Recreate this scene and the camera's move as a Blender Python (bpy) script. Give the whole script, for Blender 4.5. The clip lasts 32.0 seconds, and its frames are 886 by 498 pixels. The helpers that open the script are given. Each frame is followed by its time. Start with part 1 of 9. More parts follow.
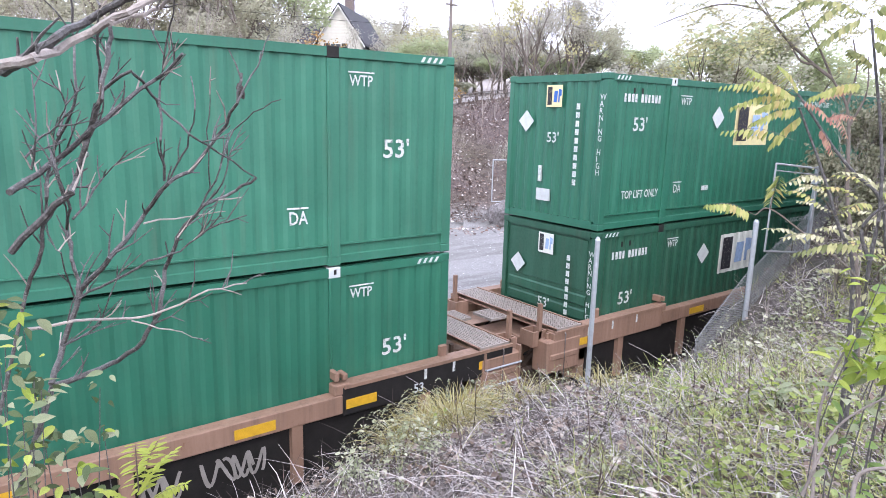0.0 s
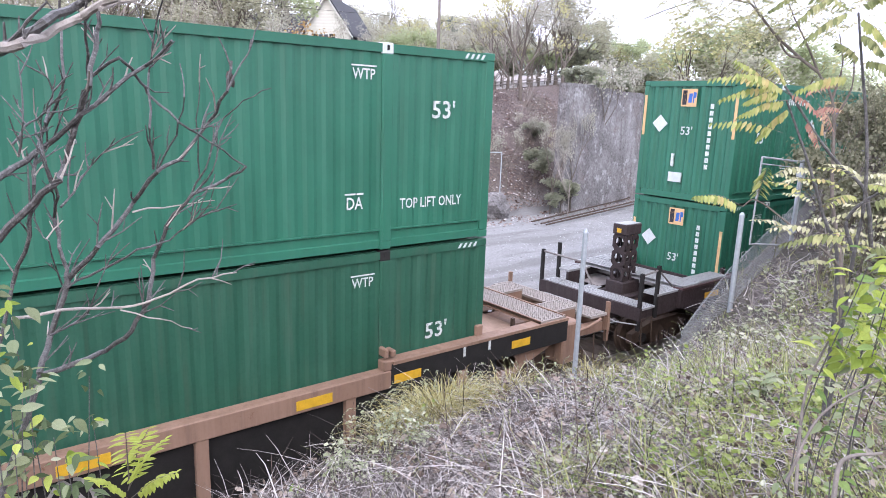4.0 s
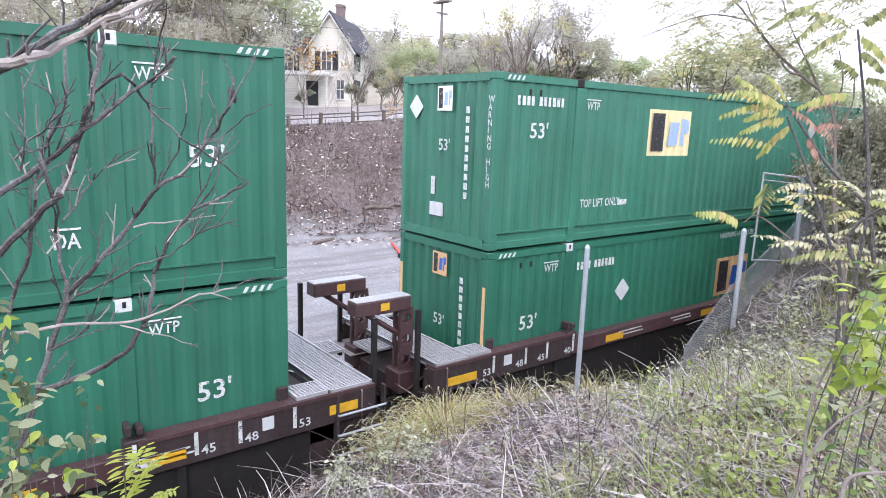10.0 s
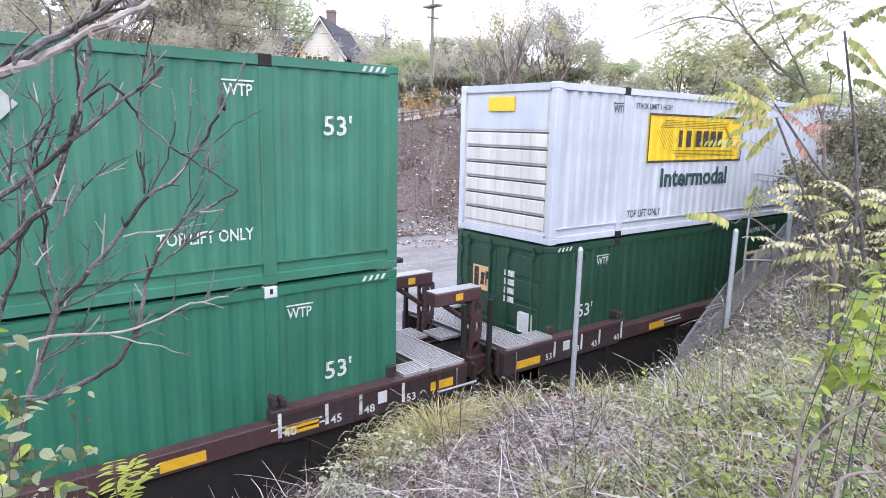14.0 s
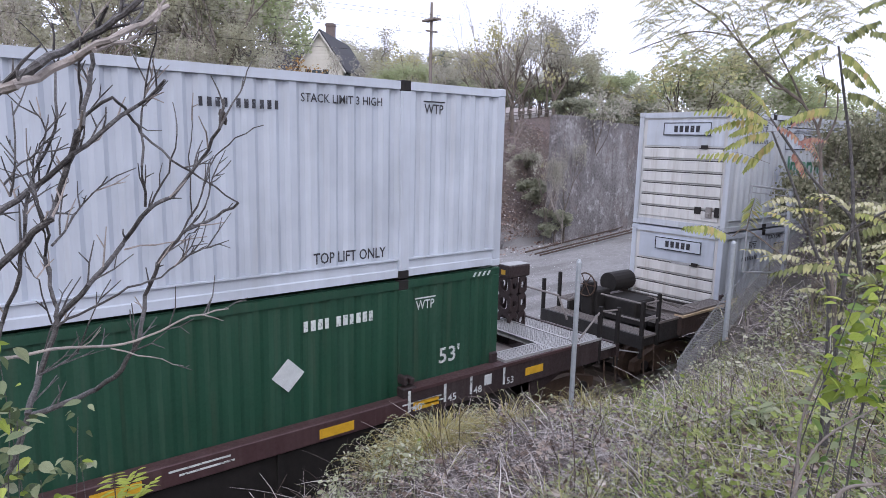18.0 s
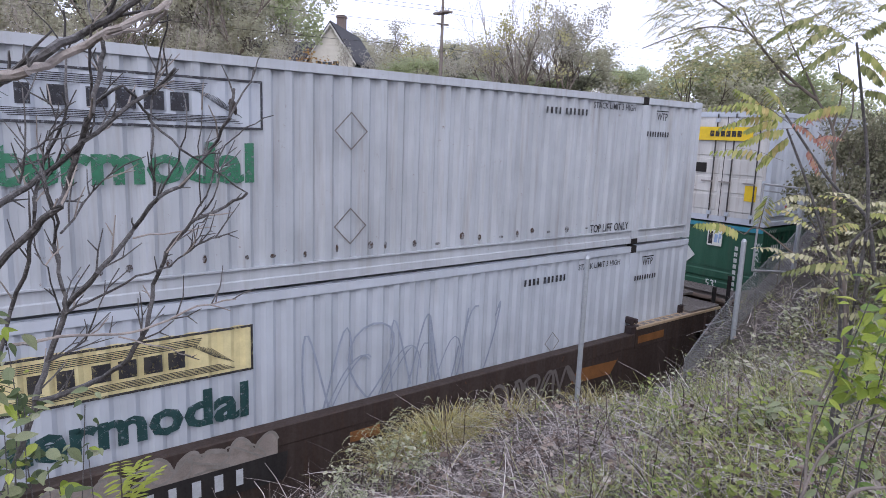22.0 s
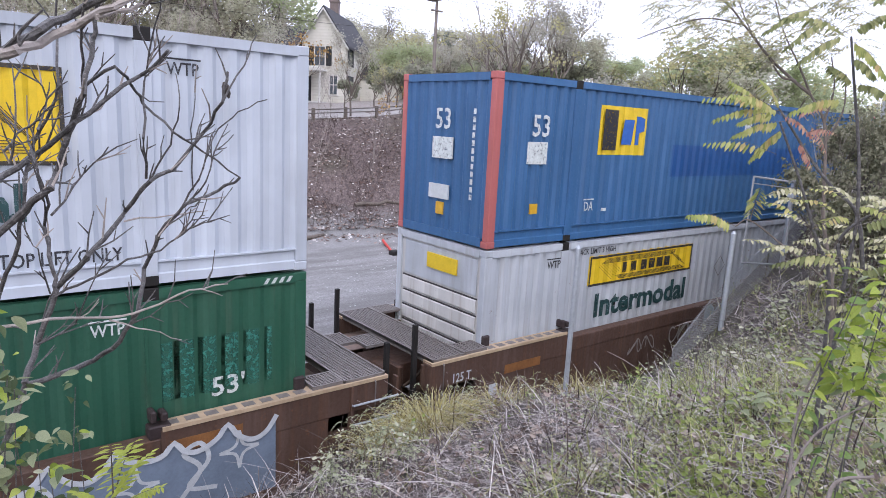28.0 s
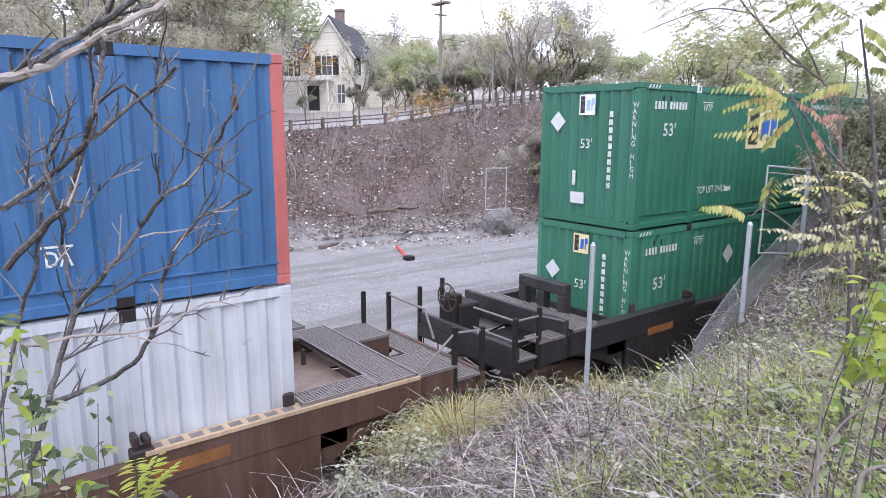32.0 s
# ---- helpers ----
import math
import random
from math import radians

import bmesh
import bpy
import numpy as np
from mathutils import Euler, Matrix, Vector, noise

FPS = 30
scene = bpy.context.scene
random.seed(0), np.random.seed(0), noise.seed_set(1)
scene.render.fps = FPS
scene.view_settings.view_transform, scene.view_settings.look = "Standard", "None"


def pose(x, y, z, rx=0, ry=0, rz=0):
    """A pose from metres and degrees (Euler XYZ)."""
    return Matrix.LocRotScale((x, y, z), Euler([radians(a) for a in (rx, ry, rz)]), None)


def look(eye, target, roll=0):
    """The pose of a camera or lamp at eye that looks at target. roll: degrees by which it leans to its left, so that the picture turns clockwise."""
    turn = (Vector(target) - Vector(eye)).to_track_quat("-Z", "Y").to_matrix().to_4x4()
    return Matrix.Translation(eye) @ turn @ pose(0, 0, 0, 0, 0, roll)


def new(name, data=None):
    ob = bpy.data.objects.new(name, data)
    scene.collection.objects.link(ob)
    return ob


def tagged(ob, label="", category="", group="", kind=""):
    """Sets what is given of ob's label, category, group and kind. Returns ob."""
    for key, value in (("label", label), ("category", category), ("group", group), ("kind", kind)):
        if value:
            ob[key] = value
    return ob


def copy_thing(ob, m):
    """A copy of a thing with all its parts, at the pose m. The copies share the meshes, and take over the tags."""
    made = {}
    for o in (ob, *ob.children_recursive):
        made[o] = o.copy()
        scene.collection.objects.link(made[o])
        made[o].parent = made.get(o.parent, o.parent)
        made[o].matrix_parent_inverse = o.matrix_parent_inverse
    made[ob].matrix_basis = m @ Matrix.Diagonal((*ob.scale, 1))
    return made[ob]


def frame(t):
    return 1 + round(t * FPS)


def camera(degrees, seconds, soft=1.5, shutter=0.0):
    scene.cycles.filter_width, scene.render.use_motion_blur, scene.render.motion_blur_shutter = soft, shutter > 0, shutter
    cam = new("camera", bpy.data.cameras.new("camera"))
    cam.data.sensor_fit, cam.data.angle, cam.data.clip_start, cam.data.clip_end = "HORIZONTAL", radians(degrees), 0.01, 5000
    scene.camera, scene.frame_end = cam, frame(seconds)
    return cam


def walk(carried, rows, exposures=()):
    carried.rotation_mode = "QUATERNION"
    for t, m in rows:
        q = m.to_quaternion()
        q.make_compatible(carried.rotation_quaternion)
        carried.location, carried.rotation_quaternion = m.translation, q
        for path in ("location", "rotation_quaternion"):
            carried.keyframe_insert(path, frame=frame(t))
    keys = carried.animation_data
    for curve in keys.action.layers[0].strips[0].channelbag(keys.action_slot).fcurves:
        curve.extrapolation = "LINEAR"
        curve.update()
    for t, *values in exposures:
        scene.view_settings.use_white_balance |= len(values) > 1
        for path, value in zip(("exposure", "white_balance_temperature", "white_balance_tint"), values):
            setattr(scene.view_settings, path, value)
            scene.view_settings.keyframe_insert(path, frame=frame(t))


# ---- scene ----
# camera: hand-held on the bank, eye 5.3 m above the rails; x along the track, y across it
cam = camera(68.54, 32.0, soft=0.45)
PATH = [
    (0.0, pose(0.007, -0.009, 5.306, 78.42, -1.48, -36.98)),
    (0.5, pose(-0.008, 0.007, 5.298, 78.64, -1.99, -37.24)),
    (1.0, pose(-0.002, -0.005, 5.301, 78.34, -1.72, -37.04)),
    (1.5, pose(-0.012, -0.025, 5.327, 78.15, -1.15, -37.13)),
    (2.0, pose(0.007, -0.011, 5.313, 78.04, -1.39, -37.35)),
    (2.5, pose(0.012, -0.006, 5.331, 78.20, -1.10, -37.84)),
    (3.0, pose(-0.026, -0.000, 5.294, 78.00, -1.73, -37.88)),
    (3.5, pose(-0.007, -0.008, 5.297, 77.75, -1.86, -38.00)),
    (5.5, pose(-0.016, -0.002, 5.293, 78.07, -1.94, -37.97)),
    (6.0, pose(-0.002, 0.007, 5.287, 78.23, -1.38, -37.46)),
    (6.5, pose(-0.009, 0.002, 5.296, 78.43, -1.21, -37.55)),
    (7.0, pose(-0.008, 0.000, 5.294, 78.49, -0.85, -37.52)),
    (7.5, pose(0.012, -0.006, 5.301, 78.48, -0.93, -37.59)),
    (8.0, pose(-0.002, -0.009, 5.295, 78.75, -1.02, -37.80)),
    (8.5, pose(0.002, -0.004, 5.296, 78.80, -1.13, -37.75)),
    (9.0, pose(0.001, 0.022, 5.267, 78.95, -1.26, -37.71)),
    (9.5, pose(-0.000, 0.001, 5.290, 79.05, -1.97, -37.88)),
    (10.0, pose(-0.001, -0.006, 5.295, 79.14, -1.91, -37.83)),
    (10.5, pose(0.004, -0.003, 5.297, 79.11, -1.96, -37.87)),
    (11.0, pose(-0.004, -0.002, 5.295, 79.18, -2.08, -38.03)),
    (11.5, pose(0.005, 0.008, 5.289, 79.33, -2.39, -38.14)),
    (12.0, pose(-0.002, 0.009, 5.288, 79.52, -2.34, -38.45)),
    (12.5, pose(-0.006, -0.002, 5.298, 79.72, -1.98, -38.71)),
    (13.0, pose(-0.002, -0.016, 5.304, 79.56, -1.62, -38.90)),
    (13.5, pose(0.013, -0.004, 5.302, 79.56, -1.40, -38.78)),
    (14.0, pose(0.008, -0.006, 5.301, 79.49, -1.26, -38.51)),
    (14.5, pose(0.018, -0.005, 5.291, 79.32, -0.98, -38.13)),
    (16.5, pose(0.007, -0.010, 5.302, 80.17, -0.99, -38.58)),
    (17.0, pose(0.004, -0.010, 5.307, 80.41, -1.09, -38.63)),
    (17.5, pose(0.002, -0.014, 5.312, 80.58, -0.88, -38.62)),
    (18.0, pose(-0.003, -0.016, 5.307, 80.55, -1.26, -38.63)),
    (18.5, pose(-0.001, -0.011, 5.306, 80.38, -1.71, -38.61)),
    (19.0, pose(0.006, 0.011, 5.301, 80.17, -1.75, -38.80)),
    (19.5, pose(0.007, 0.003, 5.307, 80.16, -1.74, -39.10)),
    (20.0, pose(0.010, 0.006, 5.304, 80.06, -1.78, -38.62)),
    (20.5, pose(0.011, 0.008, 5.304, 80.08, -1.87, -38.66)),
    (21.0, pose(0.007, 0.005, 5.303, 80.10, -1.90, -38.51)),
    (21.5, pose(0.003, -0.002, 5.303, 79.98, -1.98, -37.97)),
    (22.0, pose(0.003, -0.001, 5.303, 79.98, -2.02, -37.82)),
    (22.5, pose(0.000, 0.008, 5.303, 80.00, -1.93, -37.73)),
    (23.0, pose(-0.001, 0.000, 5.306, 79.93, -2.36, -38.22)),
    (23.5, pose(-0.006, 0.001, 5.304, 79.94, -2.61, -38.21)),
    (24.0, pose(-0.009, 0.003, 5.303, 79.45, -2.74, -38.49)),
    (24.5, pose(-0.008, 0.007, 5.302, 79.18, -2.65, -38.58)),
    (25.0, pose(-0.008, 0.007, 5.299, 79.20, -2.86, -38.55)),
    (25.5, pose(-0.009, -0.005, 5.300, 79.52, -2.64, -38.06)),
    (27.5, pose(-0.009, -0.000, 5.301, 79.42, -2.96, -38.30)),
    (28.0, pose(-0.005, 0.003, 5.301, 78.96, -2.96, -38.46)),
    (28.5, pose(-0.001, 0.014, 5.303, 78.68, -2.87, -38.57)),
    (29.0, pose(-0.004, 0.017, 5.296, 78.58, -2.64, -38.16)),
    (29.5, pose(0.004, 0.028, 5.292, 78.39, -2.33, -38.11)),
    (30.0, pose(0.001, -0.003, 5.299, 78.61, -1.78, -37.88)),
    (30.5, pose(0.007, 0.009, 5.297, 78.44, -1.16, -37.94)),
    (31.0, pose(0.008, 0.009, 5.296, 78.75, -0.94, -38.06)),
    (31.5, pose(0.005, 0.004, 5.297, 78.98, -0.77, -37.95)),
    (32.0, pose(-0.000, 0.002, 5.297, 79.25, -0.35, -37.68)),
]
LIGHTNESS = [(0, 1.15), (3.5, 1.15), (5.5, 0.95), (6.5, 0.95), (8, 1.1), (13.5, 1.1), (14.5, 0.9), (16.5, 0.35), (19, 0.25), (20.5, 0.18), (21.5, 0.1), (22.5, 0.1), (24, 0.18), (25.5, 0.3), (27.5, 0.42), (30, 0.78), (32, 0.82)]
walk(cam, PATH, LIGHTNESS)

# how far the train has rolled, in metres, by the second
ROLL = [
    (0.0, -0.000), (0.5, 2.276), (1.0, 4.605), (1.5, 6.938), (2.0, 9.278), (2.5, 11.626),
    (3.0, 13.970), (3.5, 16.310), (5.5, 25.579), (6.0, 27.874), (6.5, 30.166), (7.0, 32.461),
    (7.5, 34.767), (8.0, 37.092), (8.5, 39.362), (9.0, 41.579), (9.5, 43.789), (10.0, 45.976),
    (10.5, 48.215), (11.0, 50.486), (11.5, 52.772), (12.0, 55.003), (12.5, 57.211), (13.0, 59.420),
    (13.5, 61.642), (14.0, 63.828), (14.5, 65.998), (16.5, 74.679), (17.0, 76.843), (17.5, 79.006),
    (18.0, 81.183), (18.5, 83.438), (19.0, 85.680), (19.5, 87.908), (20.0, 90.135), (20.5, 92.373),
    (21.0, 94.634), (21.5, 96.931), (22.0, 99.252), (22.5, 101.587), (23.0, 103.938), (23.5, 106.286),
    (24.0, 108.635), (24.5, 110.992), (25.0, 113.364), (25.5, 115.763), (27.5, 125.444), (28.0, 127.899),
    (28.5, 130.351), (29.0, 132.815), (29.5, 135.310), (30.0, 137.823), (30.5, 140.299), (31.0, 142.804),
    (31.5, 145.320), (32.0, 147.797),
]

# ---- sky and light: bright overcast evening ----
world = bpy.data.worlds.new("overcast_sky")
scene.world = world
world.use_nodes = True
wn, wl = world.node_tree.nodes, world.node_tree.links
sky = wn.new("ShaderNodeTexSky")
sky.sky_type = "NISHITA"
sky.sun_disc = False
sky.sun_elevation, sky.sun_rotation = radians(38), radians(215)
sky.air_density, sky.dust_density, sky.ozone_density = 1.0, 6.0, 1.0
veil = wn.new("ShaderNodeMix")
veil.data_type = "RGBA"
veil.inputs["Factor"].default_value = 0.85
veil.inputs["B"].default_value = (9.7, 10.1, 13.0, 1)
wl.new(sky.outputs["Color"], veil.inputs["A"])
wl.new(veil.outputs["Result"], wn["Background"].inputs["Color"])
wn["Background"].inputs["Strength"].default_value = 0.136
sun = new("sun", bpy.data.lights.new("sun", "SUN"))
sun.data.energy, sun.data.angle, sun.data.color = 0.5, radians(35), (1.0, 0.97, 0.96)
sun.matrix_world = look((-30, -40, 60), (8, 9, 0))


# ---- materials ----
def nodes_of(name):
    m = bpy.data.materials.new(name)
    m.use_nodes = True
    t = m.node_tree
    return m, t.nodes, t.links, t.nodes["Principled BSDF"]


def ramp(n, l, src, stops):
    r = n.new("ShaderNodeValToRGB")
    e = r.color_ramp.elements
    while len(e) < len(stops):
        e.new(0.5)
    for el, (pos, col) in zip(e, stops):
        el.position = pos
        el.color = (*col, 1) if len(col) == 3 else col
    l.new(src, r.inputs["Fac"])
    return r.outputs["Color"]


def coord(n, l, scale=(1, 1, 1), kind="Object"):
    c = n.new("ShaderNodeTexCoord")
    mp = n.new("ShaderNodeMapping")
    mp.inputs["Scale"].default_value = scale
    l.new(c.outputs[kind], mp.inputs["Vector"])
    return mp.outputs["Vector"]


def noise_tex(n, l, scale, detail=4.0, rough=0.6, stretch=(1, 1, 1), vec=None):
    t = n.new("ShaderNodeTexNoise")
    t.inputs["Scale"].default_value = scale
    t.inputs["Detail"].default_value = detail
    t.inputs["Roughness"].default_value = rough
    l.new(vec if vec else coord(n, l, stretch), t.inputs["Vector"])
    return t.outputs["Fac"]


def mix(n, l, fac, a, b, mode="MIX"):
    m = n.new("ShaderNodeMix")
    m.data_type, m.blend_type = "RGBA", mode
    for sock, v in (("Factor", fac), ("A", a), ("B", b)):
        s = m.inputs[sock] if sock == "Factor" else [i for i in m.inputs if i.name == sock and i.type == "RGBA"][0]
        if isinstance(v, (int, float)):
            s.default_value = v
        elif isinstance(v, tuple):
            s.default_value = (*v, 1)
        else:
            l.new(v, s)
    return [o for o in m.outputs if o.type == "RGBA"][0]


def bump(n, l, b, src, strength=0.3, dist=0.02):
    k = n.new("ShaderNodeBump")
    k.inputs["Strength"].default_value, k.inputs["Distance"].default_value = strength, dist
    l.new(src, k.inputs["Height"])
    l.new(k.outputs["Normal"], b.inputs["Normal"])


def shade(col, k):
    return tuple(min(1, c * k) for c in col)


def plain(name, col, rough=0.6, metal=0.0, var=0.25, scale=6.0, bumpy=0.0):
    """A surface of one paint with uneven tone at two scales."""
    m, n, l, b = nodes_of(name)
    f1 = noise_tex(n, l, scale)
    f2 = noise_tex(n, l, scale * 9, 3)
    c = ramp(n, l, f1, [(0.3, shade(col, 1 - var)), (0.7, shade(col, 1 + var))])
    c = mix(n, l, 0.35, c, ramp(n, l, f2, [(0.3, shade(col, 1 - var)), (0.7, shade(col, 1 + var))]))
    l.new(c, b.inputs["Base Color"])
    b.inputs["Roughness"].default_value, b.inputs["Metallic"].default_value = rough, metal
    if bumpy:
        bump(n, l, b, f2, bumpy, 0.01)
    return m


def worn(name, col, rough=0.6, var=0.15, gone=0.30):
    """Stencil paint that has flaked off in places."""
    m, n, l, b = nodes_of(name)
    f1 = noise_tex(n, l, 9, 4)
    l.new(ramp(n, l, f1, [(0.3, shade(col, 1 - var)), (0.7, shade(col, 1 + var))]), b.inputs["Base Color"])
    b.inputs["Roughness"].default_value = rough
    t = n.new("ShaderNodeBsdfTransparent")
    mx = n.new("ShaderNodeMixShader")
    f2 = noise_tex(n, l, 16, 5, 0.75)
    l.new(ramp(n, l, f2, [(0.30 + gone * 0.3, (0.75, 0.75, 0.75)), (0.42 + gone * 0.3, (0.06, 0.06, 0.06))]), mx.inputs["Fac"])
    l.new(b.outputs["BSDF"], mx.inputs[1])
    l.new(t.outputs["BSDF"], mx.inputs[2])
    l.new(mx.outputs["Shader"], n["Material Output"].inputs["Surface"])
    return m


def paint(name, col, dirt=(0.10, 0.08, 0.06), wear=0.3, rough=0.45, rust=0.0, fade=0.0):
    """Weathered sheet-metal paint: cloudy fading, streaks that run down, scuffs, rust specks."""
    m, n, l, b = nodes_of(name)
    info = n.new("ShaderNodeObjectInfo")
    cl = noise_tex(n, l, 0.9, 3)
    c = ramp(n, l, cl, [(0.25, shade(col, 0.86)), (0.75, shade(col, 1.12 + fade))])
    streak = noise_tex(n, l, 3.0, 4, 0.65, (2.6, 2.6, 0.16))
    sm = ramp(n, l, streak, [(0.52, (0, 0, 0)), (0.85, (wear, wear, wear))])
    c = mix(n, l, sm, c, dirt)
    # chalky fading in upright bands
    chalk = noise_tex(n, l, 1.7, 4, 0.7, (2.2, 2.2, 0.22))
    pale = tuple(min(0.8, q * 1.35 + 0.035) for q in col)
    c = mix(n, l, ramp(n, l, chalk, [(0.47, (0, 0, 0)), (0.72, (0.12 + wear * 0.6,) * 3)]), c, pale)
    fine = noise_tex(n, l, 22, 4, 0.7)
    fm = ramp(n, l, fine, [(0.62, (0, 0, 0)), (0.8, (wear * 0.6,) * 3)])
    c = mix(n, l, fm, c, shade(col, 0.55))
    if rust:
        rn = noise_tex(n, l, 7, 6, 0.75)
        rm = ramp(n, l, rn, [(0.66 - rust * 0.25, (0, 0, 0)), (0.76 - rust * 0.2, (1, 1, 1))])
        c = mix(n, l, rm, c, (0.16, 0.07, 0.03))
    hue = n.new("ShaderNodeHueSaturation")
    mr = n.new("ShaderNodeMapRange")
    mr.inputs["To Min"].default_value, mr.inputs["To Max"].default_value = 0.93, 1.07
    l.new(info.outputs["Random"], mr.inputs["Value"])
    l.new(mr.outputs["Result"], hue.inputs["Value"])
    l.new(c, hue.inputs["Color"])
    l.new(hue.outputs["Color"], b.inputs["Base Color"])
    rr = ramp(n, l, fine, [(0.3, (rough - 0.1,) * 3), (0.7, (rough + 0.2,) * 3)])
    l.new(rr, b.inputs["Roughness"])
    bump(n, l, b, cl, 0.25, 0.03)
    return m


GREEN = paint("green_container_paint", (0.022, 0.134, 0.082), wear=0.16, rough=0.42)
GREEN_OLD = paint("dull_green_container_paint", (0.016, 0.084, 0.049), wear=0.35, rough=0.5)
GREEN_DARK = paint("dark_green_container_paint", (0.009, 0.052, 0.028), wear=0.3, rough=0.5)
GREEN_LIGHT = paint("lighter_green_container_paint", (0.031, 0.152, 0.096), wear=0.3, rough=0.5, fade=0.1)
WHITE = paint("white_container_paint", (0.46, 0.50, 0.555), dirt=(0.30, 0.27, 0.24), wear=0.22, rough=0.45)
WHITE_OLD = paint("stained_white_container_paint", (0.44, 0.47, 0.505), dirt=(0.22, 0.17, 0.12), wear=0.5, rough=0.55, rust=0.05)
BLUE = paint("blue_container_paint", (0.034, 0.113, 0.250), dirt=(0.06, 0.08, 0.12), wear=0.4, rough=0.5)
BLUE_PATCH = paint("fresh_blue_paint", (0.014, 0.078, 0.245), wear=0.08, rough=0.4)
RED = paint("faded_red_paint", (0.42, 0.12, 0.11), wear=0.3, rough=0.55)
MAROON = paint("maroon_car_paint", (0.062, 0.030, 0.031), dirt=(0.03, 0.025, 0.022), wear=0.5, rough=0.55)
ORANGE = paint("orange_brown_car_paint", (0.25, 0.152, 0.105), dirt=(0.07, 0.045, 0.035), wear=0.6, rough=0.65, rust=0.1)
RUSTY = paint("rusty_brown_car_paint", (0.080, 0.044, 0.031), dirt=(0.15, 0.068, 0.032), wear=0.8, rough=0.7, rust=0.2)
RUSTY_DARK = paint("sooty_brown_car_paint", (0.042, 0.028, 0.023), dirt=(0.08, 0.04, 0.022), wear=0.6, rough=0.7, rust=0.08)
RUST_TOP = paint("scraped_tan_steel", (0.44, 0.33, 0.22), dirt=(0.12, 0.07, 0.04), wear=0.5, rough=0.6)
BLACK = paint("black_car_paint", (0.022, 0.02, 0.02), dirt=(0.06, 0.045, 0.035), wear=0.4, rough=0.55)
DARKMAROON = paint("grimy_maroon_paint", (0.032, 0.02, 0.02), dirt=(0.02, 0.018, 0.017), wear=0.5, rough=0.65)
DARK = plain("dark_grimy_steel", (0.016, 0.014, 0.013), 0.75, 0.2, 0.4)
GRATE = plain("galvanised_grating", (0.36, 0.36, 0.36), 0.5, 0.25, 0.25, 12)
GRATE_BROWN = plain("brown_grating", (0.20, 0.18, 0.17), 0.6, 0.3, 0.3, 12)
STEEL = plain("worn_steel", (0.35, 0.33, 0.31), 0.35, 0.8, 0.25)
GALV = plain("galvanised_tube", (0.42, 0.45, 0.48), 0.5, 0.4, 0.15, 20)
INK_WHITE = worn("white_stencil_paint", (0.62, 0.66, 0.64), gone=0.18)
INK_BLACK = worn("black_stencil_paint", (0.022, 0.022, 0.028), gone=0.12)
INK_GREEN = worn("green_lettering", (0.03, 0.17, 0.09), gone=0.22)
INK_DARKGREEN = worn("dark_green_lettering", (0.012, 0.055, 0.055), gone=0.12)
INK_BLUE = plain("blue_emblem_paint", (0.03, 0.12, 0.42), 0.55, 0, 0.2, 10)
INK_PALEBLUE = plain("faded_blue_emblem_paint", (0.30, 0.42, 0.62), 0.6, 0, 0.25, 10)
TAN = plain("tan_emblem_panel", (0.62, 0.40, 0.20), 0.6, 0, 0.15, 8)
CREAM = plain("cream_emblem_panel", (0.70, 0.62, 0.34), 0.6, 0, 0.15, 8)
PALE = plain("pale_emblem_panel", (0.70, 0.72, 0.66), 0.6, 0, 0.12, 8)
YELLOW = plain("yellow_panel", (0.72, 0.50, 0.02), 0.5, 0, 0.12, 8)
REFLECT = plain("yellow_reflective_tape", (0.62, 0.36, 0.03), 0.4, 0, 0.2, 10)
PLACARD = plain("placard_film", (0.56, 0.59, 0.59), 0.4, 0, 0.15, 9)
WHITE_END = paint("grimy_white_end_paint", (0.54, 0.535, 0.515), dirt=(0.20, 0.12, 0.07), wear=0.6, rough=0.55, rust=0.10)
# dark for door seals and bars, and for shade painted between end ribs
SEAM_SHADE = plain("dark_seam_and_gap_shade", (0.05, 0.045, 0.045), 0.8, 0, 0.4, 9)


# ---- mesh tools ----
def mesh_ob(name, bm, mat, smooth=False):
    me = bpy.data.meshes.new(name)
    bm.to_mesh(me)
    bm.free()
    for m in (mat if isinstance(mat, (list, tuple)) else [mat]):
        me.materials.append(m)
    if smooth:
        for f in me.polygons:
            f.use_smooth = True
    return new(name, me)


def part(name, bm, mat, parent, label="", smooth=False):
    ob = mesh_ob(name, bm, mat, smooth)
    ob.parent = parent
    if label:
        ob["label"] = label
    return ob


def again(name, ob, parent, m):
    """Another part on the same mesh."""
    o = new(name, ob.data)
    o.parent, o.matrix_basis = parent, m
    return o


def thing(name, label, category, group="", kind="", m=None):
    ob = new(name)
    ob.empty_display_size = 0.2
    if m is not None:
        ob.matrix_basis = m
    return tagged(ob, label, category, group, kind)


def box(bm, x0, x1, y0, y1, z0, z1, bev=0.0):
    r = bmesh.ops.create_cube(bm, size=1)
    vs = r["verts"]
    for v in vs:
        v.co = Vector((x0 + (v.co.x + 0.5) * (x1 - x0), y0 + (v.co.y + 0.5) * (y1 - y0), z0 + (v.co.z + 0.5) * (z1 - z0)))
    if bev:
        es = list({e for v in vs for e in v.link_edges})
        bmesh.ops.bevel(bm, geom=es, offset=bev, segments=1, affect="EDGES")
    return vs


def each(name, mat, parent, *boxes, bev=0.0):
    """One part for each box."""
    for b in boxes:
        part(name, B(b, bev=bev), mat, parent)


def B(*boxes, bev=0.0):
    bm = bmesh.new()
    for b in boxes:
        box(bm, *b, bev=bev)
    return bm


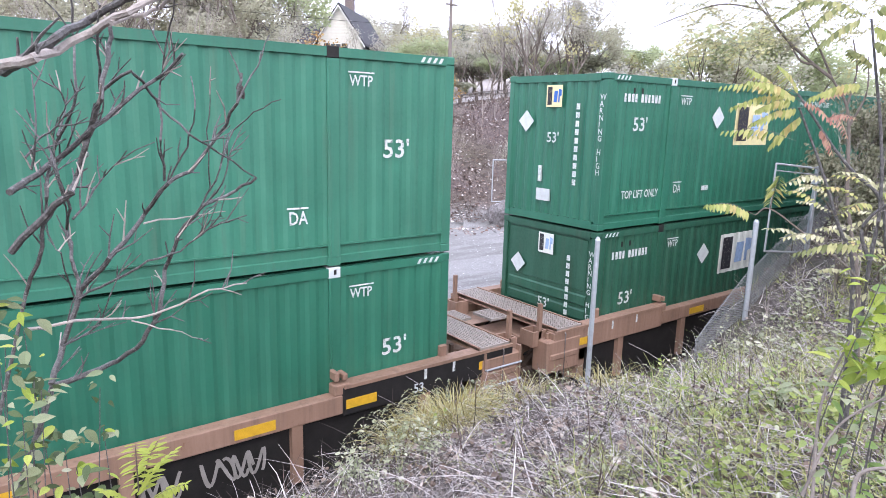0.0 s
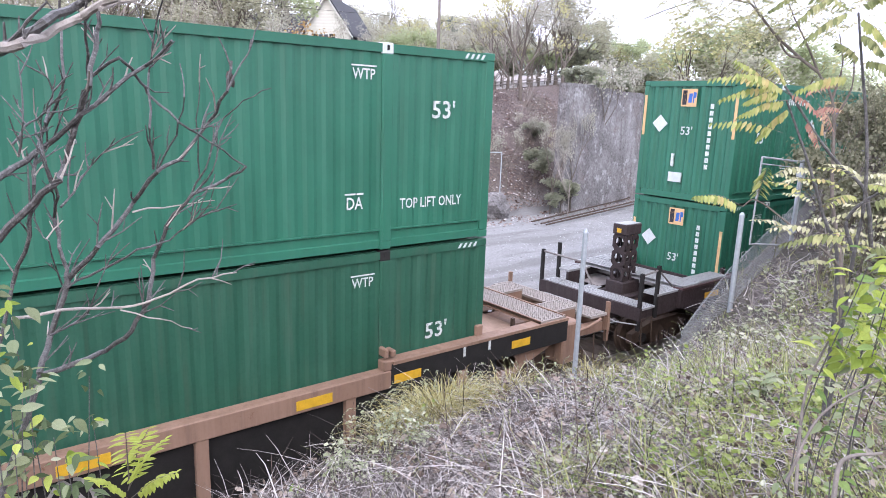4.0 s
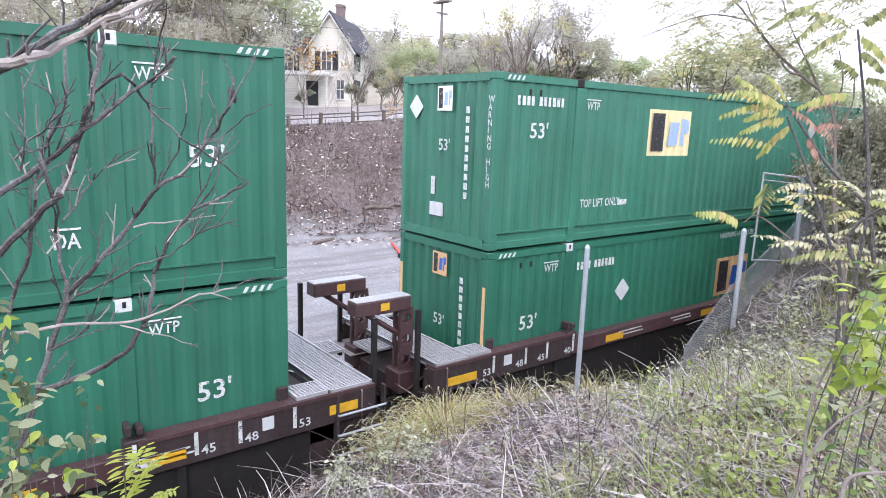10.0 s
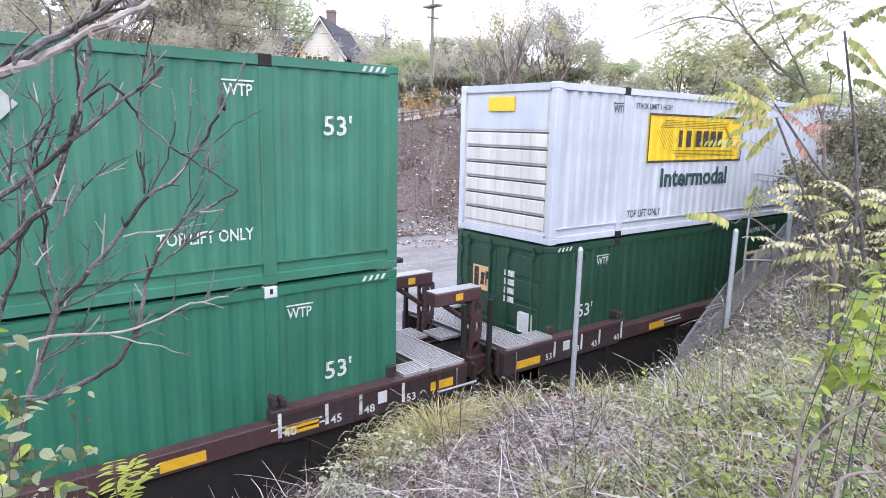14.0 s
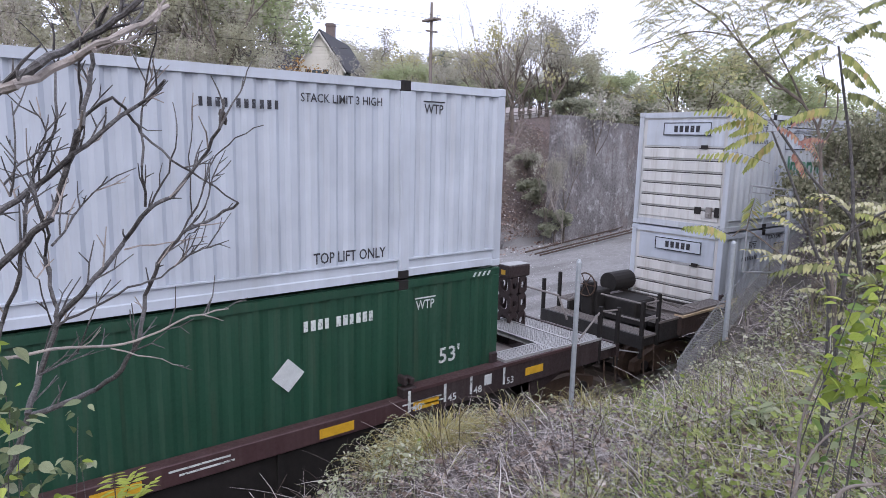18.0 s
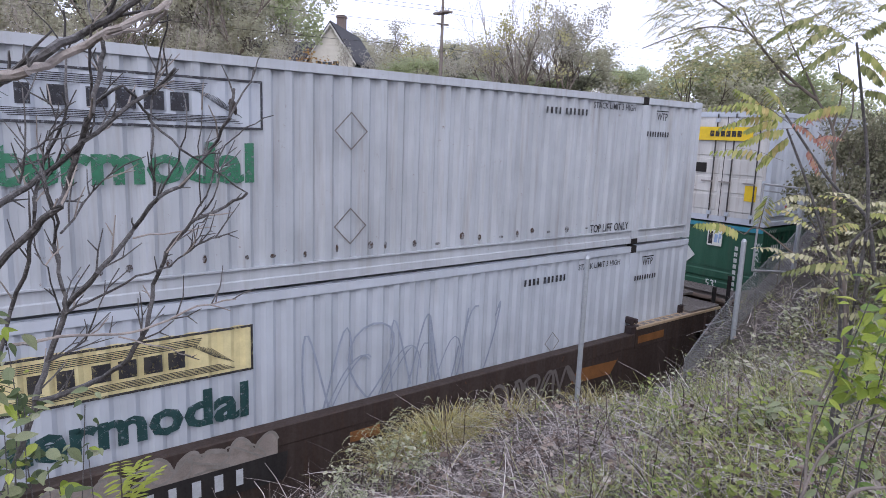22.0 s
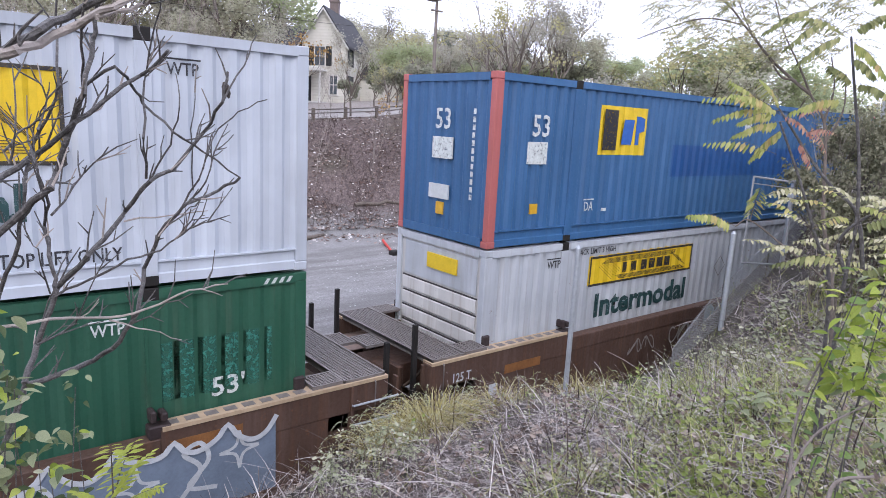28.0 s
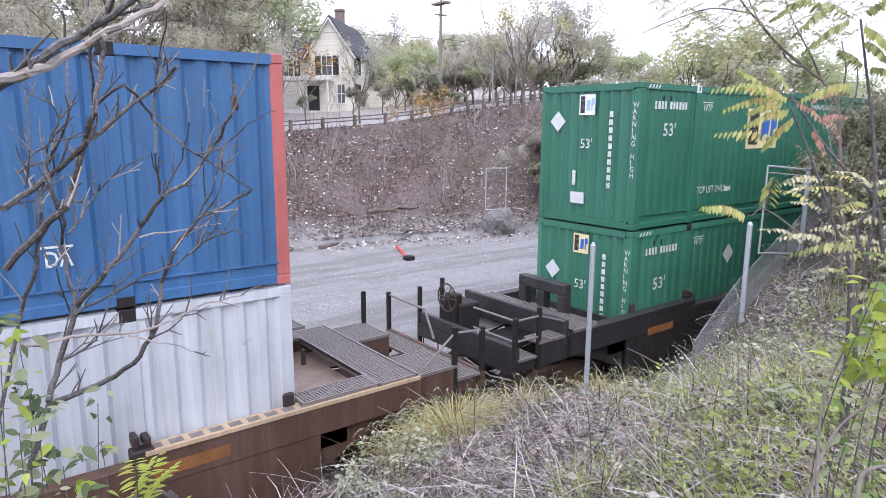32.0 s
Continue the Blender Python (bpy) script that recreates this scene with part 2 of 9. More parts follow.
def ring(bm, c, d, r, seg, up=Vector((0, 0, 1))):
    d = d.normalized()
    a = d.cross(up)
    if a.length < 1e-3:
        a = d.cross(Vector((1, 0, 0)))
    a.normalize()
    b = d.cross(a)
    return [bm.verts.new(c + (a * math.cos(2 * math.pi * i / seg) + b * math.sin(2 * math.pi * i / seg)) * r) for i in range(seg)]


def tube(bm, pts, r0, r1=None, seg=6, caps=True):
    """A round bar through points, tapering from r0 to r1."""
    pts = [Vector(p) for p in pts]
    r1 = r0 if r1 is None else r1
    last = None
    for i, p in enumerate(pts):
        d = pts[min(i + 1, len(pts) - 1)] - pts[max(i - 1, 0)]
        r = r0 + (r1 - r0) * i / max(1, len(pts) - 1)
        cur = ring(bm, p, d, max(r, 1e-4), seg)
        if last:
            for k in range(seg):
                bm.faces.new((last[k], last[(k + 1) % seg], cur[(k + 1) % seg], cur[k]))
        elif caps:
            bm.faces.new(cur[::-1])
        last = cur
    if caps:
        bm.faces.new(last)
    return bm


def T_(*args, **kw):
    return tube(bmesh.new(), *args, **kw)


def quad(bm, a, b, c, d):
    return bm.faces.new([bm.verts.new(p) for p in (a, b, c, d)])


def prism(bm, outline, y0, y1):
    """A plate cut to an outline in x and z, from y0 to y1."""
    f = [bm.verts.new((x, y0, z)) for x, z in outline]
    g = [bm.verts.new((x, y1, z)) for x, z in outline]
    bm.faces.new(f)
    bm.faces.new(g[::-1])
    for i in range(len(f)):
        j = (i + 1) % len(f)
        bm.faces.new((f[j], f[i], g[i], g[j]))
    return bm


def lettering(name, text, size, mat, parent, m, stretch=1.0, label="", width=0.0):
    cu = bpy.data.curves.new(name, "FONT")
    cu.body, cu.size, cu.resolution_u = text, size, 2
    cu.offset = size * (0.034 if name == "word" else 0.014)
    ob = new(name, cu)
    dg = bpy.context.evaluated_depsgraph_get()
    me = bpy.data.meshes.new_from_object(ob.evaluated_get(dg))
    bpy.data.objects.remove(ob)
    bpy.data.curves.remove(cu)
    me.materials.clear()
    me.materials.append(mat)
    if width:
        xs = [v.co.x for v in me.vertices]
        stretch = width / (max(xs) - min(xs))
    for v in me.vertices:
        v.co.x *= stretch
    o = new(name, me)
    o.parent, o.matrix_basis = parent, m
    if label:
        o["label"] = label
    return o


def along_x(outline, x0, x1):
    """A rail of constant section (outline in y and z) from x0 to x1."""
    bm = bmesh.new()
    f = [bm.verts.new((x0, y, z)) for y, z in outline]
    g = [bm.verts.new((x1, y, z)) for y, z in outline]
    bm.faces.new(f[::-1])
    bm.faces.new(g)
    for i in range(len(f)):
        j = (i + 1) % len(f)
        bm.faces.new((f[i], f[j], g[j], g[i]))
    bmesh.ops.recalc_face_normals(bm, faces=bm.faces)
    return bm


# ---- ground: one sheet; bank on the camera's side, trackbed, gravel yard, leaf bank, road shelf, lawns, far hills ----
def smooth(a, b, t):
    t = min(1, max(0, (t - a) / (b - a)))
    return t * t * (3 - 2 * t)


def lerp_pts(pts, x):
    if x <= pts[0][0]:
        return pts[0][1]
    for (a, za), (b, zb) in zip(pts, pts[1:]):
        if x <= b:
            return za + (zb - za) * (x - a) / (b - a)
    return pts[-1][1]


EDGE = [(-40, 1.0), (-4, 0.8), (2.9, 1.15), (3.8, 1.45), (5.6, 1.66), (7.2, 1.36), (9.0, 1.02), (10.4, 1.25), (12.4, 2.35), (14.4, 3.45), (17.4, 4.9), (24, 6.6), (60, 9.0)]
TOE = [(-60, 24), (2, 26.0), (7, 28.0), (12, 28.6), (18.7, 26.9), (24, 25.2), (28, 25.8), (36, 28.0), (48, 32.6), (60, 38.5), (72, 45), (120, 62)]


def road_z(x):
    return max(3.6, min(9.5, 5.15 + 0.086 * (x - 16)))


def road_dip(x, y):
    """The road leans towards the bank on its first stretch."""
    k = (y - lerp_pts(TOE, x) - 9.5) / 7.5
    return 0.42 * (1 - min(1.0, max(0.0, k))) * (1 - smooth(22, 32, x))


def terrain(x, y):
    n = noise.noise(Vector((x * 0.35, y * 0.35, 3.1)))
    n2 = noise.noise(Vector((x * 1.7, y * 1.7, 7.7)))
    if y < 7.2:
        ze = lerp_pts(EDGE, x)
        foot = 3.65 + 0.035 * max(0, x) + 0.05 * max(0, -y)
        if x > 6:
            foot = max(foot, ze + 0.16 * (6.0 - y) * smooth(6, 16, x))
        k = min(1.0, max(0.0, y / 6.0)) if y > 0 else 0.0
        z = foot + (ze - foot) * (k ** 0.85) + n * 0.10 + n2 * 0.05
        return z + (-0.75 - z) * smooth(6.05, 7.1, y)
    if y < 12:
        return -0.62 + n2 * 0.03
    toe = lerp_pts(TOE, x)
    rz = road_z(x) - road_dip(x, y)
    if y < toe:
        return -0.62 + 0.22 * smooth(12, 15, y) + n * 0.06 + n2 * 0.02
    top = toe + 9.5
    if y < top:
        return -0.4 + (rz + 0.4) * smooth(toe - 1.5, top + 0.5, y) + (n * 0.35 + n2 * 0.14) * smooth(toe, toe + 2, y) * (1 - smooth(top - 1.5, top, y))
    if y < top + 7.5:
        return rz
    rz = road_z(x)
    far = y - top - 7.5
    lawn = smooth(14, 20, x) * (1 - smooth(36, 42, x)) * (1 - smooth(60, 72, y))
    return rz + min(far, 25) * (0.075 - 0.05 * lawn) + max(0, far - 60) * 0.11 * (1 - 0.5 * smooth(150, 500, far)) + n * 0.2 * smooth(0, 10, far)


def axis(parts):
    out = []
    for a, b, step in parts:
        v = a
        while v < b - 1e-6:
            out.append(v)
            v += step
    return out + [parts[-1][1]]


def ground_sheet(mat):
    xs = axis([(-700, -100, 60), (-100, -30, 10), (-30, -4, 1.3), (-4, 16, 0.22), (16, 30, 0.5), (30, 70, 1.4), (70, 140, 7), (140, 900, 80)])
    ys = axis([(-300, -30, 30), (-30, -6, 3), (-6, -1, 0.6), (-1, 7.4, 0.18), (7.4, 12, 0.5), (12, 24, 0.8), (24, 40, 0.42), (40, 66, 1.0), (66, 130, 5), (130, 900, 45)])
    verts = [(x, y, terrain(x, y)) for y in ys for x in xs]
    w = len(xs)
    faces = [(j * w + i, j * w + i + 1, (j + 1) * w + i + 1, (j + 1) * w + i) for j in range(len(ys) - 1) for i in range(w - 1)]
    me = bpy.data.meshes.new("ground")
    me.from_pydata(verts, [], faces)
    for p in me.polygons:
        p.use_smooth = True
    me.materials.append(mat)
    return tagged(new("ground", me), "bank, gravel yard and leaf-strewn slope in brown and grey", "ground", kind="structure")


def ground_material():
    m, n, l, b = nodes_of("ground_soil_and_gravel")
    geo = n.new("ShaderNodeNewGeometry")
    sep = n.new("ShaderNodeSeparateXYZ")
    l.new(geo.outputs["Position"], sep.inputs["Vector"])
    pos = geo.outputs["Position"]
    fine = noise_tex(n, l, 14, 6, 0.75, vec=pos)
    mid = noise_tex(n, l, 1.3, 5, 0.6, vec=pos)
    big = noise_tex(n, l, 0.22, 3, 0.5, vec=pos)
    soil = ramp(n, l, fine, [(0.3, (0.035, 0.029, 0.026)), (0.52, (0.095, 0.080, 0.074)), (0.75, (0.24, 0.215, 0.205))])
    soil = mix(n, l, ramp(n, l, mid, [(0.45, (0, 0, 0)), (0.65, (0.5, 0.5, 0.5))]), soil, (0.05, 0.055, 0.03))
    gravel = ramp(n, l, fine, [(0.3, (0.16, 0.155, 0.155)), (0.55, (0.28, 0.275, 0.27)), (0.75, (0.44, 0.435, 0.43))])
    gravel = mix(n, l, ramp(n, l, mid, [(0.45, (0, 0, 0)), (0.7, (0.5, 0.5, 0.5))]), gravel, (0.17, 0.165, 0.16))
    rut_map = n.new("ShaderNodeMapping")
    rut_map.inputs["Rotation"].default_value = (0, 0, radians(-8))
    rut_map.inputs["Scale"].default_value = (0.10, 0.75, 1)
    l.new(pos, rut_map.inputs["Vector"])
    ruts = noise_tex(n, l, 1.0, 4, 0.6, vec=rut_map.outputs["Vector"])
    gravel = mix(n, l, ramp(n, l, ruts, [(0.46, (0, 0, 0)), (0.60, (0.6, 0.6, 0.6))]), gravel, (0.13, 0.122, 0.118))
    leaf = ramp(n, l, fine, [(0.25, (0.055, 0.043, 0.042)), (0.5, (0.150, 0.116, 0.108)), (0.68, (0.28, 0.222, 0.208)), (0.8, (0.48, 0.43, 0.41))])
    leaf = mix(n, l, ramp(n, l, big, [(0.5, (0, 0, 0)), (0.7, (0.5, 0.5, 0.5))]), leaf, (0.09, 0.09, 0.045))
    clod = noise_tex(n, l, 4.5, 4, 0.7, vec=pos)
    leaf = mix(n, l, ramp(n, l, clod, [(0.46, (0, 0, 0)), (0.60, (0.6, 0.6, 0.6))]), leaf, (0.058, 0.044, 0.042))
    grass = ramp(n, l, mid, [(0.3, (0.20, 0.205, 0.09)), (0.7, (0.36, 0.31, 0.16))])
    ballast = ramp(n, l, fine, [(0.3, (0.10, 0.095, 0.09)), (0.7, (0.30, 0.29, 0.28))])

    def step(at, width, sock="Y", wob=1.6):
        a = n.new("ShaderNodeMath")
        a.operation = "MULTIPLY_ADD"
        l.new(mid, a.inputs[0])
        a.inputs[1].default_value = wob
        l.new(sep.outputs[sock], a.inputs[2])
        r = n.new("ShaderNodeMapRange")
        r.inputs["From Min"].default_value, r.inputs["From Max"].default_value = at, at + width
        l.new(a.outputs[0], r.inputs["Value"])
        return r.outputs["Result"]
    c = mix(n, l, step(7.2, 0.3, wob=0.4), soil, ballast)
    c = mix(n, l, step(12.6, 1.2), c, gravel)
    # leaf litter lies where the slope begins, by height and distance
    far = step(20, 1.0)
    high = step(0.35, 0.9, "Z", 0.9)
    mul = n.new("ShaderNodeMath")
    mul.operation = "MULTIPLY"
    l.new(far, mul.inputs[0])
    l.new(high, mul.inputs[1])
    c = mix(n, l, mul.outputs[0], c, leaf)
    dusty = ramp(n, l, fine, [(0.3, (0.22, 0.195, 0.18)), (0.7, (0.44, 0.40, 0.38))])
    lawn = mix(n, l, step(14.0, 1.6, "X", 2.0), grass, dusty)
    c = mix(n, l, step(42.6, 0.5, wob=0.3), c, dusty)
    c = mix(n, l, step(46.2, 1.2, wob=1.5), c, lawn)
    l.new(c, b.inputs["Base Color"])
    b.inputs["Roughness"].default_value = 0.95
    bump(n, l, b, fine, 0.7, 0.05)
    return m


ground_sheet(ground_material())


# ---- the train: containers ----
SIDE = 7.83            # near face of the containers
LEN, WID, HIGH = 16.15, 2.59, 2.90
POST = 2.0             # lifting posts, from either end
LOW, UP = 0.32, 3.25   # undersides of the lower and the upper containers
MOVING = []


def wave(x0, x1, pitch, depth):
    """Breakpoints (x, depth) of a trapezoid corrugation."""
    n = max(2, round((x1 - x0) / pitch))
    p = (x1 - x0) / n
    out = []
    for i in range(n):
        a = x0 + i * p
        out += [(a, 0), (a + 0.34 * p, 0), (a + 0.54 * p, depth), (a + 0.80 * p, depth)]
    return out + [(x1, 0)]


def sheet(pts, z0, z1, y=0.0, flip=1):
    """Corrugated wall sheet along x; depth goes inwards."""
    bm = bmesh.new()
    lo = [bm.verts.new((x, y + flip * d, z0)) for x, d in pts]
    hi = [bm.verts.new((x, y + flip * d, z1)) for x, d in pts]
    for i in range(len(pts) - 1):
        vs = (lo[i], lo[i + 1], hi[i + 1], hi[i])
        bm.faces.new(vs if flip > 0 else vs[::-1])
    return bm


def clip_wave(pts, x0, x1):
    def d_at(x):
        for (a, da), (b, db) in zip(pts, pts[1:]):
            if a <= x <= b:
                return da + (db - da) * (x - a) / max(1e-6, b - a)
        return 0
    return [(x0, d_at(x0))] + [(x, d) for x, d in pts if x0 < x < x1] + [(x1, d_at(x1))]


DEPTH = {}                # how deep each container's side is pressed


def main_wave(c):
    return wave(POST + 0.09, LEN - POST - 0.09, 0.285, DEPTH[c.name])


def panel_on_side(name, x0, x1, z0, z1, mat, parent, proud=0.004, label=""):
    """A painted panel that follows the corrugated side."""
    return part(name, sheet([(x, d - proud + 0.012) for x, d in clip_wave(main_wave(parent), x0, x1)], z0, z1), mat, parent, label)


def front_text(text, x, z, cap, width, mat, parent, y=0.002, name="lettering"):
    """Writing on the near side: height of its capitals and its whole width."""
    return lettering(name, text, cap / 0.7, mat, parent, pose(x, y, z, 90, 0, 0), width=width)


def end_text(text, y, z, size, mat, parent, x=-0.004, name="lettering", turn=0):
    """Writing on the end that faces the camera; y counts from the near corner to the far one."""
    return lettering(name, text, size, mat, parent, pose(x, y, z, 90, 0, -90) @ pose(0, 0, 0, 0, 0, turn))


def code_bars(parent, x, z, h, n, mat, step=0.72, gap_at=(4,), y=0.002):
    """A row of plain upright bars in place of a registration code."""
    cx = x
    for i in range(n):
        if i in gap_at:
            cx += h * 0.5
        w = h * (0.5 if i % 3 else 0.42)
        bm = bmesh.new()
        quad(bm, (cx, y, z), (cx + w, y, z), (cx + w, y, z + h), (cx, y, z + h))
        part("code_bar", bm, mat, parent)
        cx += h * step


def end_bars(parent, y, z_top, h, n, mat, w=0.09, x=-0.004):
    """A column of plain bars on the end, read downwards."""
    for i in range(n):
        z = z_top - i * h * 1.45
        bm = bmesh.new()
        quad(bm, (x, y + w, z - h), (x, y, z - h), (x, y, z), (x, y + w, z))
        part("code_bar", bm, mat, parent)


def emblem(parent, x, z, w, h, panel, ink2, end=False):
    """Square emblem: a tall dark block and two blue shapes on a light panel."""
    y = 0.0
    if end:
        to = lambda u, v, k: (-0.004 - k, x + w - u, z + v)
    else:
        panel_on_side("emblem_panel", x, x + w, z, z + h, panel, parent)
        to = lambda u, v, k: (x + u, 0.002 - k, z + v)
    if end:
        bm = bmesh.new()
        quad(bm, *(to(u, v, 0) for u, v in ((0, 0), (w, 0), (w, h), (0, h))))
        part("emblem_panel", bm, panel, parent)
    bm = bmesh.new()
    for u0, u1, v0, v1 in ((0.08, 0.36, 0.10, 0.92),):
        quad(bm, to(u0 * w, v0 * h, .003), to(u1 * w, v0 * h, .003), to(u1 * w, v1 * h, .003), to(u0 * w, v1 * h, .003))
    part("emblem_block", bm, INK_BLACK, parent)
    bm = bmesh.new()
    for pts in (((.46, .22), (.68, .22), (.72, .74), (.50, .74)), ((.76, .22), (.84, .22), (.84, .82), (.76, .82)), ((.84, .48), (.95, .52), (.95, .78), (.84, .82))):
        quad(bm, *(to(u * w, v * h, .003) for u, v in pts))
    part("emblem_shape", bm, ink2, parent)


def banner(parent, x, z, w, h, panel, border, fade=False):
    """Wide advertising panel: border, a furled scroll shape and a plain dark bar for its name."""
    panel_on_side("banner_panel", x, x + w, z, z + h, panel, parent)
    b = 0.05 * h if panel is not YELLOW else 0.045
    q = lambda bm, u0, u1, v0, v1: quad(bm, (x + u0, -0.002, z + v0), (x + u1, -0.002, z + v0), (x + u1, -0.002, z + v1), (x + u0, -0.002, z + v1))
    bm = bmesh.new()
    q(bm, 0, w, 0, b), q(bm, 0, w, h - b, h), q(bm, 0, b, b, h - b), q(bm, w - b, w, b, h - b)
    part("banner_border", bm, border, parent)
    ink = INK_BLACK if fade else border
    for k in range(5):                       # ruled lines of the scroll
        for u0, u1, v in ((0.10 + 0.012 * k, 0.80 + 0.004 * k, 0.72 + 0.035 * k), (0.27 - 0.01 * k, 0.93 - 0.012 * k, 0.12 + 0.03 * k)):
            bm = bmesh.new()
            q(bm, w * u0, w * u1, h * v, h * v + 0.010)
            part("scroll_line", bm, ink, parent)
    for k in range(7):                       # slanting lines of the furled ends
        for u0, v0, u1, v1 in ((.075 + .013 * k, .64 + .04 * k, .19 + .014 * k, .16 + .045 * k), (.76 + .014 * k, .80 - .03 * k, .86 + .011 * k, .42 - .03 * k)):
            bm = bmesh.new()
            quad(bm, (x + u0 * w, -.002, z + v0 * h), (x + u0 * w + .012, -.002, z + v0 * h), (x + u1 * w + .012, -.002, z + v1 * h), (x + u1 * w, -.002, z + v1 * h))
            part("scroll_line", bm, ink, parent)
    cx = x + w * 0.29
    for i, k in enumerate((0.6, 0.8, 0.9, 0.9, 0.95, 0.9)):
        cw = w * 0.062 * k
        bm = bmesh.new()
        quad(bm, (cx, -.003, z + h * .32), (cx + cw, -.003, z + h * .32), (cx + cw, -.003, z + h * .67), (cx, -.003, z + h * .67))
        part("name_bar", bm, INK_BLACK, parent)
        cx += w * 0.078 + (w * 0.02 if i == 1 else 0)


def placard(parent, x, z, r=0.25, end=False, mat=None):
    bm = bmesh.new()
    if end:
        pts = [(-0.006, x, z - r), (-0.006, x - r, z), (-0.006, x, z + r), (-0.006, x + r, z)]
    else:
        pts = [(x, -0.004, z - r), (x + r, -0.004, z), (x, -0.004, z + r), (x - r, -0.004, z)]
    quad(bm, *pts)
    part("placard", bm, mat or PLACARD, parent)


def container(name, label, skin, u, z, end="ribs", posts=None, long_lines=True):
    """A 53-foot box: rails, corner posts, lifting posts, castings, corrugated sheets, roof and floor."""
    posts = posts or skin
    c = thing(name, label, "container", "containers on the train", m=pose(u, SIDE, z))
    MOVING.append((c, u, SIDE, z))
    DEPTH[c.name] = 0.055 if skin is WHITE_OLD else 0.045 if skin in (BLUE, WHITE) else 0.020
    rail = 0.30
    part("top_rail", B((0.15, LEN - 0.15, -0.012, 0.10, HIGH - 0.13, HIGH - 0.012)), skin, c)
    part("bottom_rail", along_x([(0.12, 0.02), (0.004, 0.02), (0.004, 0.13), (0.03, 0.145), (0.03, rail - 0.035), (-0.008, rail - 0.02), (-0.008, rail), (0.12, rail)], 0.15, LEN - 0.15), skin, c)
    each("far_rail", skin, c, (0.15, LEN - 0.15, WID - 0.10, WID + 0.004, 0.02, rail), (0.15, LEN - 0.15, WID - 0.10, WID, HIGH - 0.13, HIGH - 0.012))
    for x in (0, LEN - 0.17):
        for y in (0, WID - 0.13):
            part("corner_post", B((x, x + 0.17, y - 0.004 if y == 0 else y, y + 0.13, 0.118, HIGH - 0.118), bev=0.012), posts, c)
    for x in (POST - 0.09, LEN - POST - 0.09):
        part("lifting_post", B((x, x + 0.18, -0.018, 0.08, 0.118, HIGH - 0.15), (x + 0.02, x + 0.045, -0.022, 0.0, 0.15, HIGH - 0.16), bev=0.006), skin, c)
        part("lifting_casting", B((x - 0.005, x + 0.185, -0.016, 0.16, HIGH - 0.15, HIGH + 0.002), bev=0.01), PLACARD if skin is GREEN else DARK, c)
        part("casting_hole", B((x + 0.075, x + 0.115, -0.02, 0.0, HIGH - 0.10, HIGH - 0.03)), DARK, c)
        part("foot_casting", B((x - 0.005, x + 0.185, -0.016, 0.16, -0.004, 0.12), bev=0.01), DARK if skin in (WHITE, WHITE_OLD, BLUE) else skin, c)
    for x in (0, LEN - 0.18):
        for y in (0, WID - 0.16):
            for zz in (0, HIGH - 0.118):
                part("corner_casting", B((x - 0.004, x + 0.18, y - 0.008 if y == 0 else y, y + 0.165, zz, zz + 0.118), bev=0.012), posts, c)
    zt = HIGH - 0.13
    part("side_panel", sheet(wave(0.17, POST - 0.09, 0.285, DEPTH[c.name]), rail, zt, 0.012), skin, c)
    part("side_panel", sheet(main_wave(c), rail, zt, 0.012), skin, c)
    part("side_panel", sheet(wave(LEN - POST + 0.09, LEN - 0.17, 0.285, DEPTH[c.name]), rail, zt, 0.012), skin, c)
    part("far_side_panel", sheet([(0.17, 0), (LEN - 0.17, 0)], rail, zt, WID - 0.02, -1), skin, c)
    part("roof", B((0.05, LEN - 0.05, 0.08, WID - 0.08, HIGH - 0.03, HIGH - 0.006)), skin, c)
    part("underframe", B((0.1, LEN - 0.1, 0.12, WID - 0.12, 0.05, 0.16)), DARK, c)
    part("rear_panel", B((LEN - 0.06, LEN - 0.03, 0.13, WID - 0.13, 0.118, HIGH - 0.118)), skin, c)
    part("end_header", B((0.0, 0.12, 0.165, WID - 0.165, HIGH - 0.14, HIGH - 0.012)), skin, c)
    part("end_sill", B((0.0, 0.12, 0.165, WID - 0.165, 0.01, 0.16)), skin, c)
    z0, z1, y0, y1 = 0.16, HIGH - 0.14, 0.13, WID - 0.13
    if end == "ribs":
        bm = sheet(wave(y0, y1, 0.27, 0.04), z0, z1)
        bmesh.ops.transform(bm, matrix=Matrix(((0, 1, 0, 0.02), (1, 0, 0, 0), (0, 0, 1, 0), (0, 0, 0, 1))), verts=bm.verts)
        bmesh.ops.reverse_faces(bm, faces=bm.faces)
        part("end_panel", bm, skin, c)
    elif end == "louvres":
        part("end_panel", B((0.05, 0.08, y0, y1, z0, z1)), WHITE_END if skin in (WHITE, WHITE_OLD) else skin, c)
        n = 6 if skin in (WHITE, WHITE_OLD) else 5
        top = 0.70 if skin in (WHITE, WHITE_OLD) else 0.56
        for i in range(n):
            a = z0 + 0.06 + (z1 - z0) * top * i / n
            b = a + (z1 - z0) * top / n * (0.9 if skin in (WHITE, WHITE_OLD) else 0.78)
            bm = bmesh.new()
            prism(bm, [(0.05, a), (0.02, a + 0.03), (0.02, b - 0.03), (0.05, b)], y0 + 0.08, y1 - 0.08)
            part("end_rib", bm, skin if n == 5 else WHITE_END, c)
            # on white ends a dark strip paints the shadow in the gap above the rib
            if n == 6:
                part("end_gap_shade", B((0.030, 0.052, y0 + 0.07, y1 - 0.09 + 0.03 * (i % 2), b - 0.012, b + 0.014)), SEAM_SHADE, c)
